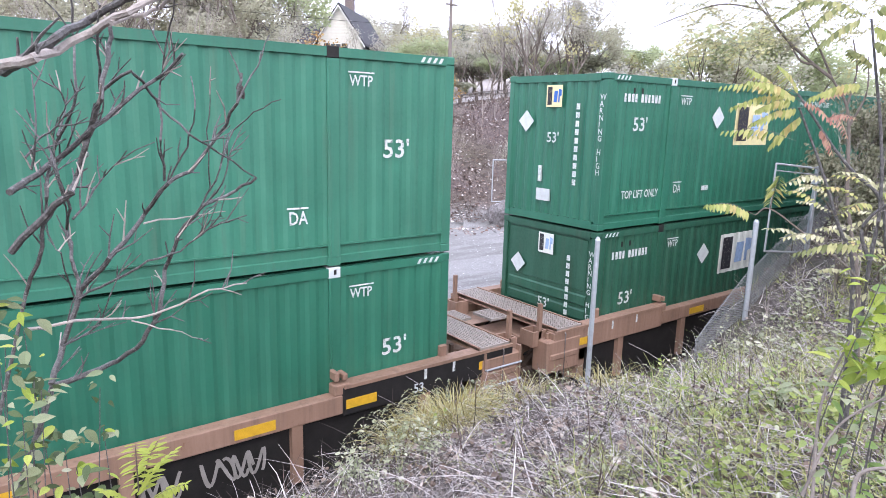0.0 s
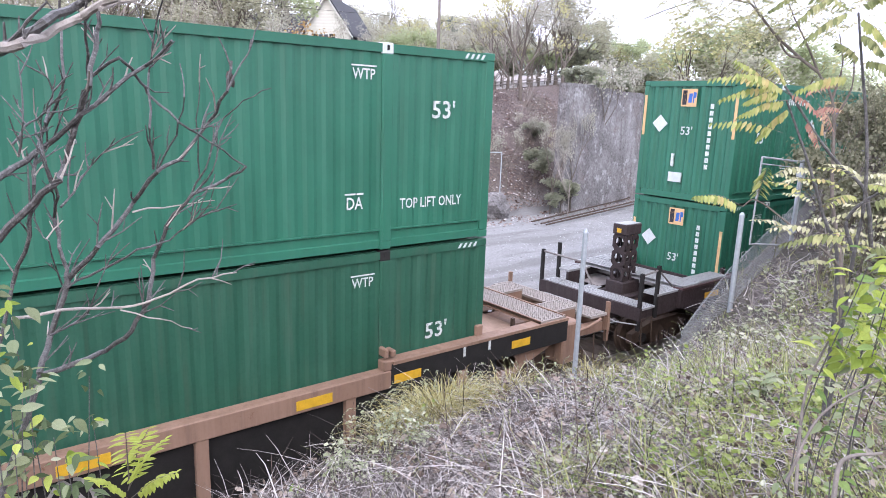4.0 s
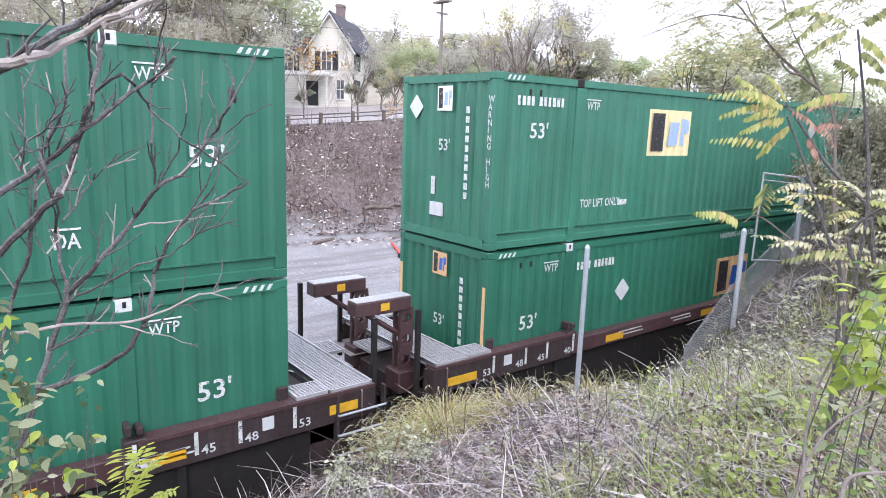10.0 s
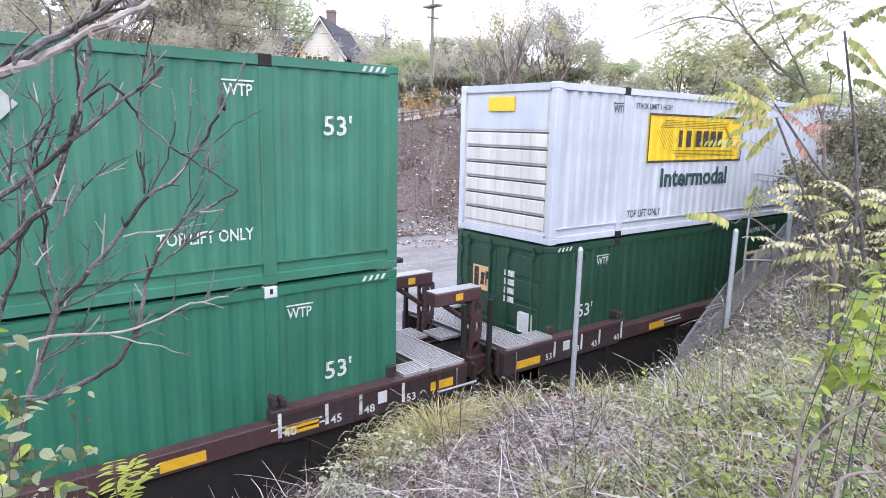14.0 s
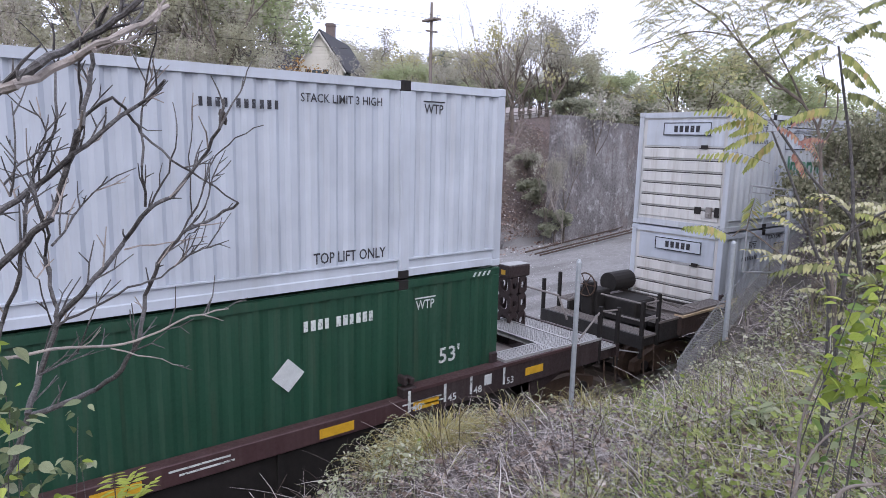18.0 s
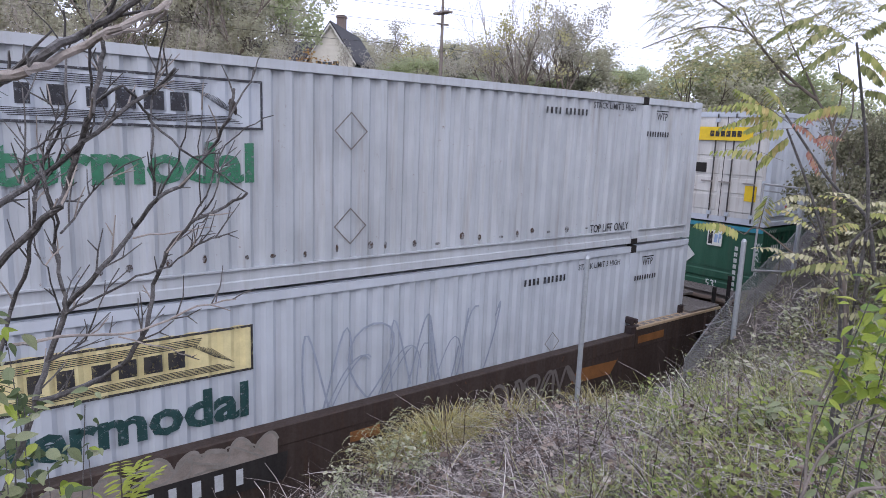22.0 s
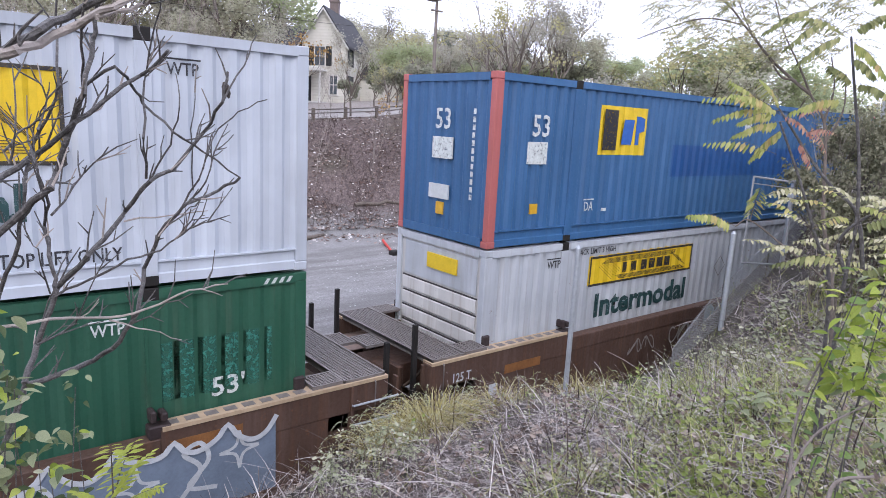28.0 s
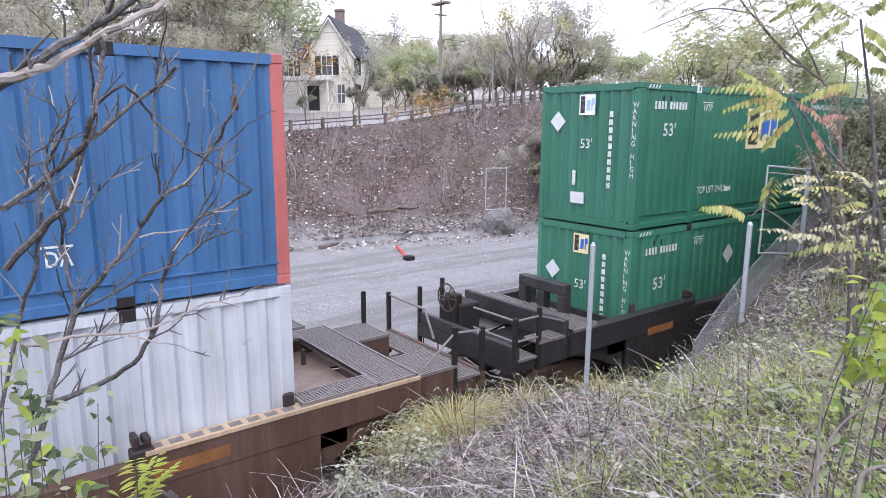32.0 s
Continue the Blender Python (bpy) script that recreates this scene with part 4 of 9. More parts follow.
RUST_STEEL = plain("brown_rusted_steel", (0.075, 0.048, 0.034), 0.75, 0.3, 0.35)
DUST = dict(orange=plain("dusty_tan_plate", (0.34, 0.23, 0.175), 0.9, 0, 0.25, 3), rusty=plain("dusty_brown_plate", (0.26, 0.19, 0.155), 0.9, 0, 0.3, 3),
            maroon=plain("dusty_grey_plate", (0.20, 0.175, 0.165), 0.9, 0, 0.35, 3), black=plain("dusty_dark_plate", (0.12, 0.11, 0.105), 0.9, 0, 0.35, 3))
GRATE_TAN = plain("tan_stained_grating", (0.32, 0.28, 0.25), 0.6, 0.2, 0.25, 8)
CHALK = plain("chalky_graffiti_paint", (0.50, 0.53, 0.56), 0.7, 0, 0.2, 9)
GRAF_DIM = plain("dim_stencil_paint", (0.27, 0.25, 0.23), 0.7, 0, 0.25, 9)
GRAF_SLATE = plain("slate_blue_spray", (0.17, 0.215, 0.285), 0.6, 0, 0.2, 3)
GRAF_GREEN = plain("dark_green_spray", (0.02, 0.06, 0.03), 0.6, 0, 0.2, 4)
GRAF_TAN = plain("tan_grey_spray", (0.30, 0.26, 0.235), 0.7, 0, 0.3, 5)
GRAF_PALE = plain("pale_teal_spray", (0.33, 0.40, 0.41), 0.7, 0, 0.2, 6)
GRAF_TEAL = plain("teal_graffiti_paint", (0.17, 0.235, 0.255), 0.6, 0, 0.25, 5)
GRAF_ORANGE = plain("rust_orange_paint", (0.22, 0.095, 0.03), 0.7, 0, 0.35, 4)


def truck(car, x):
    """Bogie: two side frames, bolster, springs and two wheelsets that turn."""
    t = part("bogie", B((x - 0.22, x + 0.22, -1.0, 1.0, 0.42, 0.62), bev=0.03), RUST_STEEL, car)
    for y in (-1.02, 1.02):
        bm = bmesh.new()
        prism(bm, [(x - 1.25, 0.34), (x - 1.25, 0.56), (x - 0.55, 0.74), (x + 0.55, 0.74), (x + 1.25, 0.56), (x + 1.25, 0.34), (x + 1.0, 0.34),
                   (x + 0.55, 0.50), (x + 0.42, 0.22), (x - 0.42, 0.22), (x - 0.55, 0.50), (x - 1.0, 0.34)], y - 0.07, y + 0.07)
        part("side_frame", bm, RUST_STEEL, t)
        for k in (-0.2, 0, 0.2):
            part("spring", T_([(x + k, y, 0.24), (x + k, y, 0.46)], 0.075, seg=10), DARK, t)
        for k in (-0.89, 0.89):
            part("bearing_cap", T_([(x + k, y - 0.13, 0.44), (x + k, y + 0.13, 0.44)], 0.10, seg=12), DARK, t)
    for k in (-0.89, 0.89):
        w = part("wheelset", T_([(0, -0.9, 0), (0, 0.9, 0)], 0.08, seg=10), RUST_STEEL, car)
        w.matrix_basis = pose(x + k, 0, 0.44)
        WHEELS.append((w, x + k))
        for y, a in ((-0.75, 0), (0.75, 180)):
            o = new("wheel", wheel_mesh())
            o.parent, o.matrix_basis = w, pose(0, y, 0, 0, 0, a)


def holed_plate(w, h, holes, r, thick):
    """An upright plate with round holes one above another (outline in x and z)."""
    bm = bmesh.new()
    seg, cell = 16, h / holes
    for i in range(holes):
        cz = (i + 0.5) * cell
        outer, inner = [], []
        for k in range(seg):
            a = 2 * math.pi * (k + 0.5) / seg
            c, s = math.cos(a), math.sin(a)
            m = max(abs(c) / (w / 2), abs(s) / (cell / 2))
            outer.append((c / m, cz + s / m))
            inner.append((c * r, cz + s * r))
        for y, flip in ((0, 1), (thick, -1)):
            o = [bm.verts.new((x, y, z)) for x, z in outer]
            n = [bm.verts.new((x, y, z)) for x, z in inner]
            for k in range(seg):
                j = (k + 1) % seg
                vs = (o[k], o[j], n[j], n[k])
                bm.faces.new(vs if flip > 0 else vs[::-1])
            if y == 0:
                first = (o, n)
        for k in range(seg):
            j = (k + 1) % seg
            bm.faces.new((first[1][k], first[1][j], n[j], n[k]))
            bm.faces.new((first[0][j], first[0][k], o[k], o[j]))
    return bm


def end_tower(car, x, y, mat):
    """Stand with two plates cut with round holes and a cap on top."""
    t = part("tower_cap", B((x - 0.30, x + 0.30, y - 0.19, y + 0.19, 2.55, 2.80), bev=0.02), mat, car)
    part("cap_top", B((x - 0.29, x + 0.29, y - 0.16, y + 0.16, 2.80, 2.812)), GRATE, t)
    each("reflector", REFLECT, t, (x - 0.306, x - 0.30, y - 0.06, y + 0.06, 2.60, 2.70), (x + 0.05, x + 0.2, y - 0.178, y - 0.17, 2.58, 2.68))
    for k in (-0.26, 0.18):
        o = part("holed_plate", holed_plate(0.37, 1.14, 3, 0.125, 0.045), mat, t)
        o.matrix_basis = pose(x + k + 0.04, y, 1.42, 0, 0, 90)
    for k in (-0.17, 0.155):
        o = part("holed_plate", holed_plate(0.20, 1.14, 3, 0.07, 0.03), mat, t)
        o.matrix_basis = pose(x - 0.12, y + k, 1.42)
        o = part("holed_plate", holed_plate(0.20, 1.14, 3, 0.07, 0.03), mat, t)
        o.matrix_basis = pose(x + 0.12, y + k, 1.42)
    part("tower_foot", B((x - 0.32, x + 0.32, y - 0.25, y + 0.25, 1.10, 1.44), bev=0.02), mat, t)


def arm_tower(car, x, y, mat, way):
    """Post with a long cap that overhangs on a slanting strut."""
    t = part("tower_cap", B((min(x, x + way * 0.92) - 0.05, max(x, x + way * 0.92) + 0.05, y - 0.15, y + 0.15, 2.34, 2.57), bev=0.02), mat, car)
    part("cap_top", B((min(x, x + way * 0.92) - 0.04, max(x, x + way * 0.92) + 0.04, y - 0.14, y + 0.14, 2.57, 2.582)), GRATE, t)
    part("reflector", B((x + way * 0.46 - 0.08, x + way * 0.46 + 0.08, y - 0.158, y - 0.15, 2.40, 2.52)), REFLECT, t)
    o = part("holed_plate", holed_plate(0.26, 1.06, 3, 0.09, 0.06), mat, t)
    o.matrix_basis = pose(x, y - 0.10, 1.30)
    o = part("holed_plate", holed_plate(0.26, 1.06, 3, 0.09, 0.06), mat, t)
    o.matrix_basis = pose(x, y + 0.06, 1.30)
    part("strut", T_([(x, y, 1.85), (x + way * 0.75, y, 2.36)], 0.05, seg=6), mat, t)
    part("tower_foot", B((x - 0.2, x + 0.2, y - 0.2, y + 0.2, 0.95, 1.32), bev=0.02), mat, t)


def brake_gear(car, x, s, bare=False):
    """Brake wheel on its stand, air reservoir and pipes."""
    st = part("brake_stand", B((x - 0.12, x + 0.12, 0.45, 0.75, 1.0, 2.05), (x - 0.02, x + 0.5, 0.35, 1.05, 1.25, 1.85), bev=0.03), DARK, car)
    bm = bmesh.new()
    c = Vector((x - 0.16, 0.6, 1.98))
    pts = [c + Vector((0, math.cos(a) * 0.28, math.sin(a) * 0.28)) for a in [2 * math.pi * k / 20 for k in range(21)]]
    tube(bm, pts, 0.018, seg=6, caps=False)
    for k in range(6):
        a = k * math.pi / 3
        tube(bm, [c, c + Vector((0, math.cos(a) * 0.28, math.sin(a) * 0.28))], 0.012, seg=5)
    tube(bm, [c, c + Vector((0.16, 0, 0))], 0.03, seg=8)
    part("brake_wheel", bm, RUST_STEEL, st)
    if bare:
        return
    part("air_reservoir", T_([(x + 0.5, 0.45, 1.98), (x + 0.55, 0.45, 1.98), (x + 1.25, 0.45, 1.98), (x + 1.3, 0.45, 1.98)], 0.24, 0.24, seg=16), DARK, car, smooth=False)
    for k in range(3):
        part("air_pipe", T_([(x + 0.55, 0.2 - k * 0.14, 1.5), (x + 0.8, 0.1 - k * 0.14, 1.62), (x + 1.5, -0.1 - k * 0.14, 1.60), (x + 1.9, -0.1 - k * 0.14, 1.40)], 0.022, seg=6), GRATE_BROWN, car)


def scribble(car, x, z, w, h, mat, y, seed, n=4, r=0.022):
    """Illegible spray-can loops, as flat strokes."""
    rnd = random.Random(seed)
    for i in range(n):
        bm = bmesh.new()
        cx = x + w * (i + 0.5) / n
        ph, k1, k2 = rnd.uniform(0, 6), rnd.choice((1, 2)), rnd.choice((2, 3))
        pts = []
        for j in range(26):
            a = j / 25 * rnd.choice((5.2, 5.2)) + ph
            pts.append(Vector((cx + math.cos(a * k1) * w / n * 0.55, y - 0.0006 * j, z + h * (0.5 + 0.48 * math.sin(a * k2 * 0.7 + ph)))))
        rim = []
        for k, p in enumerate(pts):
            d = pts[min(k + 1, 25)] - pts[max(k - 1, 0)]
            q = Vector((-d.z, 0, d.x)).normalized() * r
            rim.append((bm.verts.new(p - q), bm.verts.new(p + q)))
        for (a, b), (c, e) in zip(rim, rim[1:]):
            bm.faces.new((a, c, e, b))
        part("spray_mark", bm, mat, car)


def blob(car, outline, mat, y, name="spray_mark"):
    bm = bmesh.new()
    bm.faces.new([bm.verts.new((x, y, z)) for x, z in outline])
    part(name, bm, mat, car)


def hollow_box(car, x0, x1, y0, y1, z0, z1, mat, t=0.035):
    """An open-topped pocket of plate."""
    part("pocket_box", B((x0, x1, y0, y1, z0, z0 + t), (x0, x0 + t, y0, y1, z0 + t, z1), (x1 - t, x1, y0, y1, z0 + t, z1), (x0 + t, x1 - t, y0, y0 + t, z0 + t, z1), (x0 + t, x1 - t, y1 - t, y1, z0 + t, z1)), mat, car)


def bez(pts, n=5):
    """Points of a smooth line through the given ones."""
    out = []
    P = [pts[0] * 2 - pts[1]] + pts + [pts[-1] * 2 - pts[-2]]
    for i in range(1, len(P) - 2):
        for k in range(n):
            t = k / n
            a, b, c, d = P[i - 1], P[i], P[i + 1], P[i + 2]
            out.append(0.5 * ((2 * b) + (c - a) * t + (2 * a - 5 * b + 4 * c - d) * t * t + (3 * b - a - 3 * c + d) * t ** 3))
    return out + [pts[-1]]


def stroke(car, pts, r, mat, y, n=6):
    """A sprayed line through points on the side of a car."""
    line = bez([Vector((x, 0, z)) for x, z in pts], n)
    bm, rim = bmesh.new(), []
    for k, p in enumerate(line):
        d = line[min(k + 1, len(line) - 1)] - line[max(k - 1, 0)]
        q = Vector((-d.z, 0, d.x)).normalized() * r
        yy = Vector((0, y - 0.0003 * k, 0))
        rim.append((bm.verts.new(p - q + yy), bm.verts.new(p + q + yy)))
    for (a, b), (c, e) in zip(rim, rim[1:]):
        bm.faces.new((a, c, e, b))
    part("spray_mark", bm, mat, car)


def bubble(car, x0, x1, low, high, bumps, fill, rim, y, r=0.03, wob=0.10, spiky=False):
    """A filled band with a scalloped, outlined top."""
    n = bumps * 6
    top = [(x0 + (x1 - x0) * k / n, high - wob * (abs(math.sin(math.pi * bumps * k / n)) ** 0.7 if spiky else 1 - abs(math.sin(math.pi * bumps * k / n)) ** 0.6) + 0.04 * math.sin(k * 0.7)) for k in range(n + 1)]
    for k in range(bumps):
        seg = top[6 * k:6 * k + 7]
        blob(car, [(seg[0][0], low), (seg[-1][0], low)] + seg[::-1], fill, y)
    stroke(car, top, r, rim, y - 0.003, 2)


def end_platform(car, way, x0, kind, mat, deck, style, brake):
    """Everything past one end of the well; way -1 is the leading end. x0: where the box ends."""
    X = lambda d: x0 + way * d
    sp = lambda a, b: (min(X(a), X(b)), max(X(a), X(b)))
    ext = 1.42 if kind == "joint" else 3.15
    # well bulkhead and centre sill
    for k in range(4):
        yb = -0.95 + 0.55 * k
        part("brake_rod", T_([(X(0.22), yb, 1.0 - 0.06 * k), (X(0.9), yb + 0.12, 1.12), (X(min(ext, 2.2)), yb - 0.1, 1.05)], 0.022, seg=5), RUST_STEEL, car)
    part("bulkhead", B((*sp(0.12, 0.20), -1.38, 1.38, 0.30, 1.40)), mat, car)
    part("centre_sill", B((*sp(0.2, ext), -0.42, 0.42, 0.72, 1.16), bev=0.02), mat, car)
    for y in (-1, 1):
        part("bolster_arm", B((*sp(0.2, 0.75), min(y * 0.42, y * 1.40), max(y * 0.42, y * 1.40), 0.80, 1.25), bev=0.02), mat, car)
    za = 1.60
    dusty = DUST[style]
    gx = 0.85 if kind == "joint" else 1.55
    each("shear_plate", dusty, car, (*sp(0.21, gx - 0.2), -1.33, 1.33, 1.262, 1.275), (*sp(gx - 0.2, gx + 0.75), 0.44, 1.30, 1.20, 1.215))
    for y in (-1.0, 0.62):
        part("post_stub", B((X(gx - 0.5) - 0.03, X(gx - 0.5) + 0.03, y, y + 0.06, 1.27, 1.55)), RUST_STEEL, car)
    # crosswalk and side treads
    a, b = sp(gx - 0.35, gx + 0.35)
    put_grating(car, a, -1.51, za, b - a, 3.02, deck)
    each("walkway_edge", {"orange": ORANGE, "maroon": GRATE}.get(style, GRATE_BROWN), car, (a, a + 0.035, -1.51, 1.51, za - 0.09, za + 0.012), (b - 0.035, b, -1.51, 1.51, za - 0.09, za + 0.012))
    each("walkway_bracket", mat, car, (a, b, -1.44, -1.36, za - 0.32, za - 0.05), (a, b, 1.36, 1.44, za - 0.32, za - 0.05), (a + 0.3, a + 0.36, -1.4, 1.4, za - 0.14, za - 0.05))
    for y in (-1.50, 1.08):
        if style in ("maroon", "rusty"):
            a, b = sp(0.02, gx - 0.36)
            put_grating(car, a, y, za + 0.012, b - a, 0.42, deck)
    if kind == "joint":
        a, b = sp(gx + 0.36, gx + 0.78)
        put_grating(car, a, -0.25 if way < 0 else 0.05, za - 0.07, b - a, 0.55, deck)
        if style == "orange":
            for y in (-1.30, 0.95):
                hollow_box(car, *sp(1.22, 1.56), y, y + 0.34, 1.26, 1.54, mat)
            part("corner_block", B((*sp(0.55, 1.42), -1.545, -1.15, 0.78, 1.40), (*sp(0.62, 1.36), -1.565, -1.15, 1.02, 1.16), bev=0.03), mat, car)
            part("corner_block", B((*sp(0.55, 1.42), 1.15, 1.545, 0.78, 1.40), bev=0.03), mat, car)
        for y in (-1.30, 1.18):
            part("end_post", B((X(1.38) - 0.035, X(1.38) + 0.035, y, y + 0.07, 0.95, {"maroon": 2.45, "orange": 2.05}.get(style, 2.15 if way < 0 else 1.95))), DARK if style != "orange" else mat, car)
        if way > 0:
            for z in (1.22, 0.92, 0.62):
                part("step_bar", T_([(X(0.62), -1.53, z), (X(0.62), -1.59, z), (X(1.40), -1.59, z), (X(1.40), -1.53, z)], 0.017, seg=6), GALV, car)
            each("step_side", mat, car, (X(0.60), X(0.64), -1.56, -1.46, 0.55, 1.5), (X(1.38), X(1.42), -1.56, -1.46, 0.55, 1.5))
        part("grab_iron", T_([(X(1.0), -1.5, 0.55), (X(1.0), -1.57, 0.6), (X(1.0), -1.57, 1.5), (X(1.0), -1.5, 1.55)], 0.014, seg=6), GRATE_BROWN, car)
        if way > 0:
            part("hitch_casting", B((X(1.35) - 0.25, X(1.35) + 0.55, -0.34, 0.34, 0.70, 1.12), bev=0.05), RUST_STEEL, car)
            truck(car, X(1.72))
        for k, y in enumerate((-0.7, 0.75)):
            part("air_hose", T_([(X(0.7), y, 1.15), (X(1.1), y - 0.1, 0.95), (X(1.5), y + 0.1, 0.75), (X(1.75), y, 0.95)], 0.025, seg=6), DARK, car)
        part("slack_plate", B((*sp(1.2, 1.30), -0.75, -0.35, 0.75, 1.25), bev=0.02), mat, car)
        for y in (-1.40, 1.34):
            part("corner_gusset", prism(bmesh.new(), [(X(0.2), 0.45), (X(0.2), 1.5), (X(1.3), 1.5), (X(1.3), 1.12), (X(0.75), 0.55)][::way], y, y + 0.06), mat, car)
    else:
        for y in (-1.40, 1.34):
            part("corner_gusset", prism(bmesh.new(), [(X(0.2), 0.45), (X(0.2), 1.46), (X(2.0), 1.46), (X(2.0), 1.15), (X(1.0), 0.8)][::way], y, y + 0.06), mat, car)
        truck(car, X(1.75))
        # end crosswalk, low step and its rail
        a, b = sp(2.75, 3.25)
        put_grating(car, a, -1.42, 1.28 if style != "orange" else 1.40, b - a, 2.84, deck)
        part("end_beam", B((*sp(3.24, 3.32), -1.45, 1.45, 1.02, 1.30)), mat, car)
        for y in (-1.45, 1.05):
            a, b = sp(1.92, 2.72)
            wide = 0.40 if style != "rusty" or brake else 0.92
            yw = (-1.05 if y < 0 else 0.45) if style == "orange" else y if y < 0 else 1.45 - wide
            put_grating(car, a, yw, 1.53, b - a, wide + (0.12 if style == "orange" else 0), deck)
            part("step_bracket", B((a, b, yw + 0.02, yw + 0.08, 1.05, 1.48)), mat, car)
            if style == "orange":
                part("corner_block", B((*sp(1.85, 2.35), min(y, y + 0.45) - 0.07 if y < 0 else y + 0.05, y + 0.38 if y < 0 else 1.52, 0.62, 1.42), bev=0.03), mat, car)
                part("grab_iron", T_([(X(2.35), -1.46 if y < 0 else 1.46, 1.2), (X(2.6), -1.52 if y < 0 else 1.52, 1.26), (X(2.95), -1.5 if y < 0 else 1.5, 1.34), (X(3.1), -1.3 if y < 0 else 1.3, 1.3)], 0.03, seg=7), mat, car)
        for y in (-1.36, 1.22):
            part("side_beam", B((*sp(0.7, 3.2), y, y + 0.14, 1.02, 1.20)), mat, car)
        for y in (-1.44, 1.38):
            if style != "orange":
                part("end_post", B((X(2.70) - 0.035, X(2.70) + 0.035, y, y + 0.07, 1.0, 2.15)), DARK, car)
            part("end_post", B((X(3.28) - 0.035, X(3.28) + 0.035, y, y + 0.07, 0.8, 2.05 if style != "orange" else 1.62)), DARK if style != "orange" else mat, car)
            part("stirrup_step", T_([(X(2.85), y, 1.05), (X(2.85), y - 0.04, 0.45), (X(3.22), y - 0.04, 0.45), (X(3.22), y, 1.05)], 0.016, seg=6), RUST_STEEL, car)
        if style == "rusty" and not brake:
            a, b = sp(0.55, 1.15)
            put_grating(car, a, 0.75, 1.92, b - a, 0.62, deck)
            part("table_leg", B((a + 0.05, a + 0.1, 0.8, 0.85, 1.2, 1.87)), mat, car)
            part("table_leg", B((b - 0.1, b - 0.05, 1.28, 1.33, 1.2, 1.87)), mat, car)
        if brake:
            for z in (1.62, 2.0):
                part("hand_rail", T_([(X(3.28), -1.41, z), (X(2.70), -1.41, z), (X(1.95), -1.41, z - 0.25)], 0.02, seg=6), GRATE_BROWN, car)
                part("hand_rail", T_([(X(3.28), -1.41, z), (X(3.28), -0.3, z)], 0.02, seg=6), GRATE_BROWN, car)
            if style == "black":
                part("deck_beam", B((*sp(1.95, 2.06), -1.45, 1.45, 1.35, 1.80), bev=0.015), mat, car)
                part("deck_beam", B((*sp(3.2, 3.3), -1.45, 1.45, 1.30, 1.52), bev=0.015), mat, car)
            else:
                part("equipment_box", B((*sp(1.5, 2.3), -0.55, 0.35, 1.16, 1.72), (*sp(1.7, 2.1), -0.9, -0.55, 1.16, 1.5), bev=0.04), DARK, car)
                part("brake_cylinder", T_([(X(1.2), -0.45, 1.45), (X(1.75), -0.45, 1.45)], 0.15, seg=12), DARK, car)
                part("chain_guard", B((*sp(2.3, 2.36), -0.9, 0.9, 1.2, 1.36)), DARK, car)
        elif style not in ("black", "orange"):
            part("hand_rail", T_([(X(3.28), 1.42, 2.0), (X(3.28), 0.2, 1.98), (X(3.26), -0.1, 1.5)], 0.024, seg=6), GRATE_BROWN, car)
            part("hand_rail", T_([(X(3.28), -1.40, 2.0), (X(2.70), -1.40, 2.05), (X(2.1), -1.40, 1.6)], 0.02, seg=6), GRATE_BROWN, car)
        part("coupler", B((*sp(3.1, 3.55), -0.10, 0.10, 0.72, 0.95), (*sp(3.45, 3.80), -0.17, 0.15, 0.68, 1.0), bev=0.03), RUST_STEEL, car)
        part("uncoupling_lever", T_([(X(3.35), -1.42, 0.95), (X(3.38), -0.9, 0.88), (X(3.40), -0.2, 1.02)], 0.016, seg=6), STEEL, car)
        part("brake_hose", T_([(X(3.3), -0.35, 0.85), (X(3.5), -0.38, 0.55), (X(3.7), -0.3, 0.42), (X(3.85), -0.2, 0.55)], 0.03, seg=6), DARK, car)
        if brake:
            brake_gear(car, X(2.55) if style != "black" else X(3.05), way, style == "black")
        elif style == "maroon":
            end_tower(car, X(2.0), 0.0 if way < 0 else 0.35, mat)
        if style == "black":
            o = part("saddle_stand", B((*sp(1.0, 1.22), -0.65, 0.65, 1.95, 2.18), (*sp(1.0, 1.22), -0.65, -0.45, 1.2, 1.95), (*sp(1.0, 1.22), 0.45, 0.65, 1.2, 1.95), (*sp(1.0, 1.22), -0.1, 0.1, 1.2, 1.95), bev=0.02), mat, car)


def tread_ledge(car, a, b, y0, y1, z, mat):
    part("tread_ledge", B((a, b, y0, y1, z - 0.05, z)), mat, car)
    if mat is not RUST_TOP:
        return
    n = int((b - a) / 0.24)
    slot = None
    for i in range(n):
        x = a + 0.05 + i * (b - a - 0.06) / n
        if slot is None:
            slot = part("tread_slot", B((0, 0.16, y0 + 0.06, y1 - 0.06, z, z + 0.004)), GRATE_BROWN, car)
            slot.matrix_basis = pose(x, 0, 0)
        else:
            again("tread_slot", slot, car, pose(x, 0, 0))


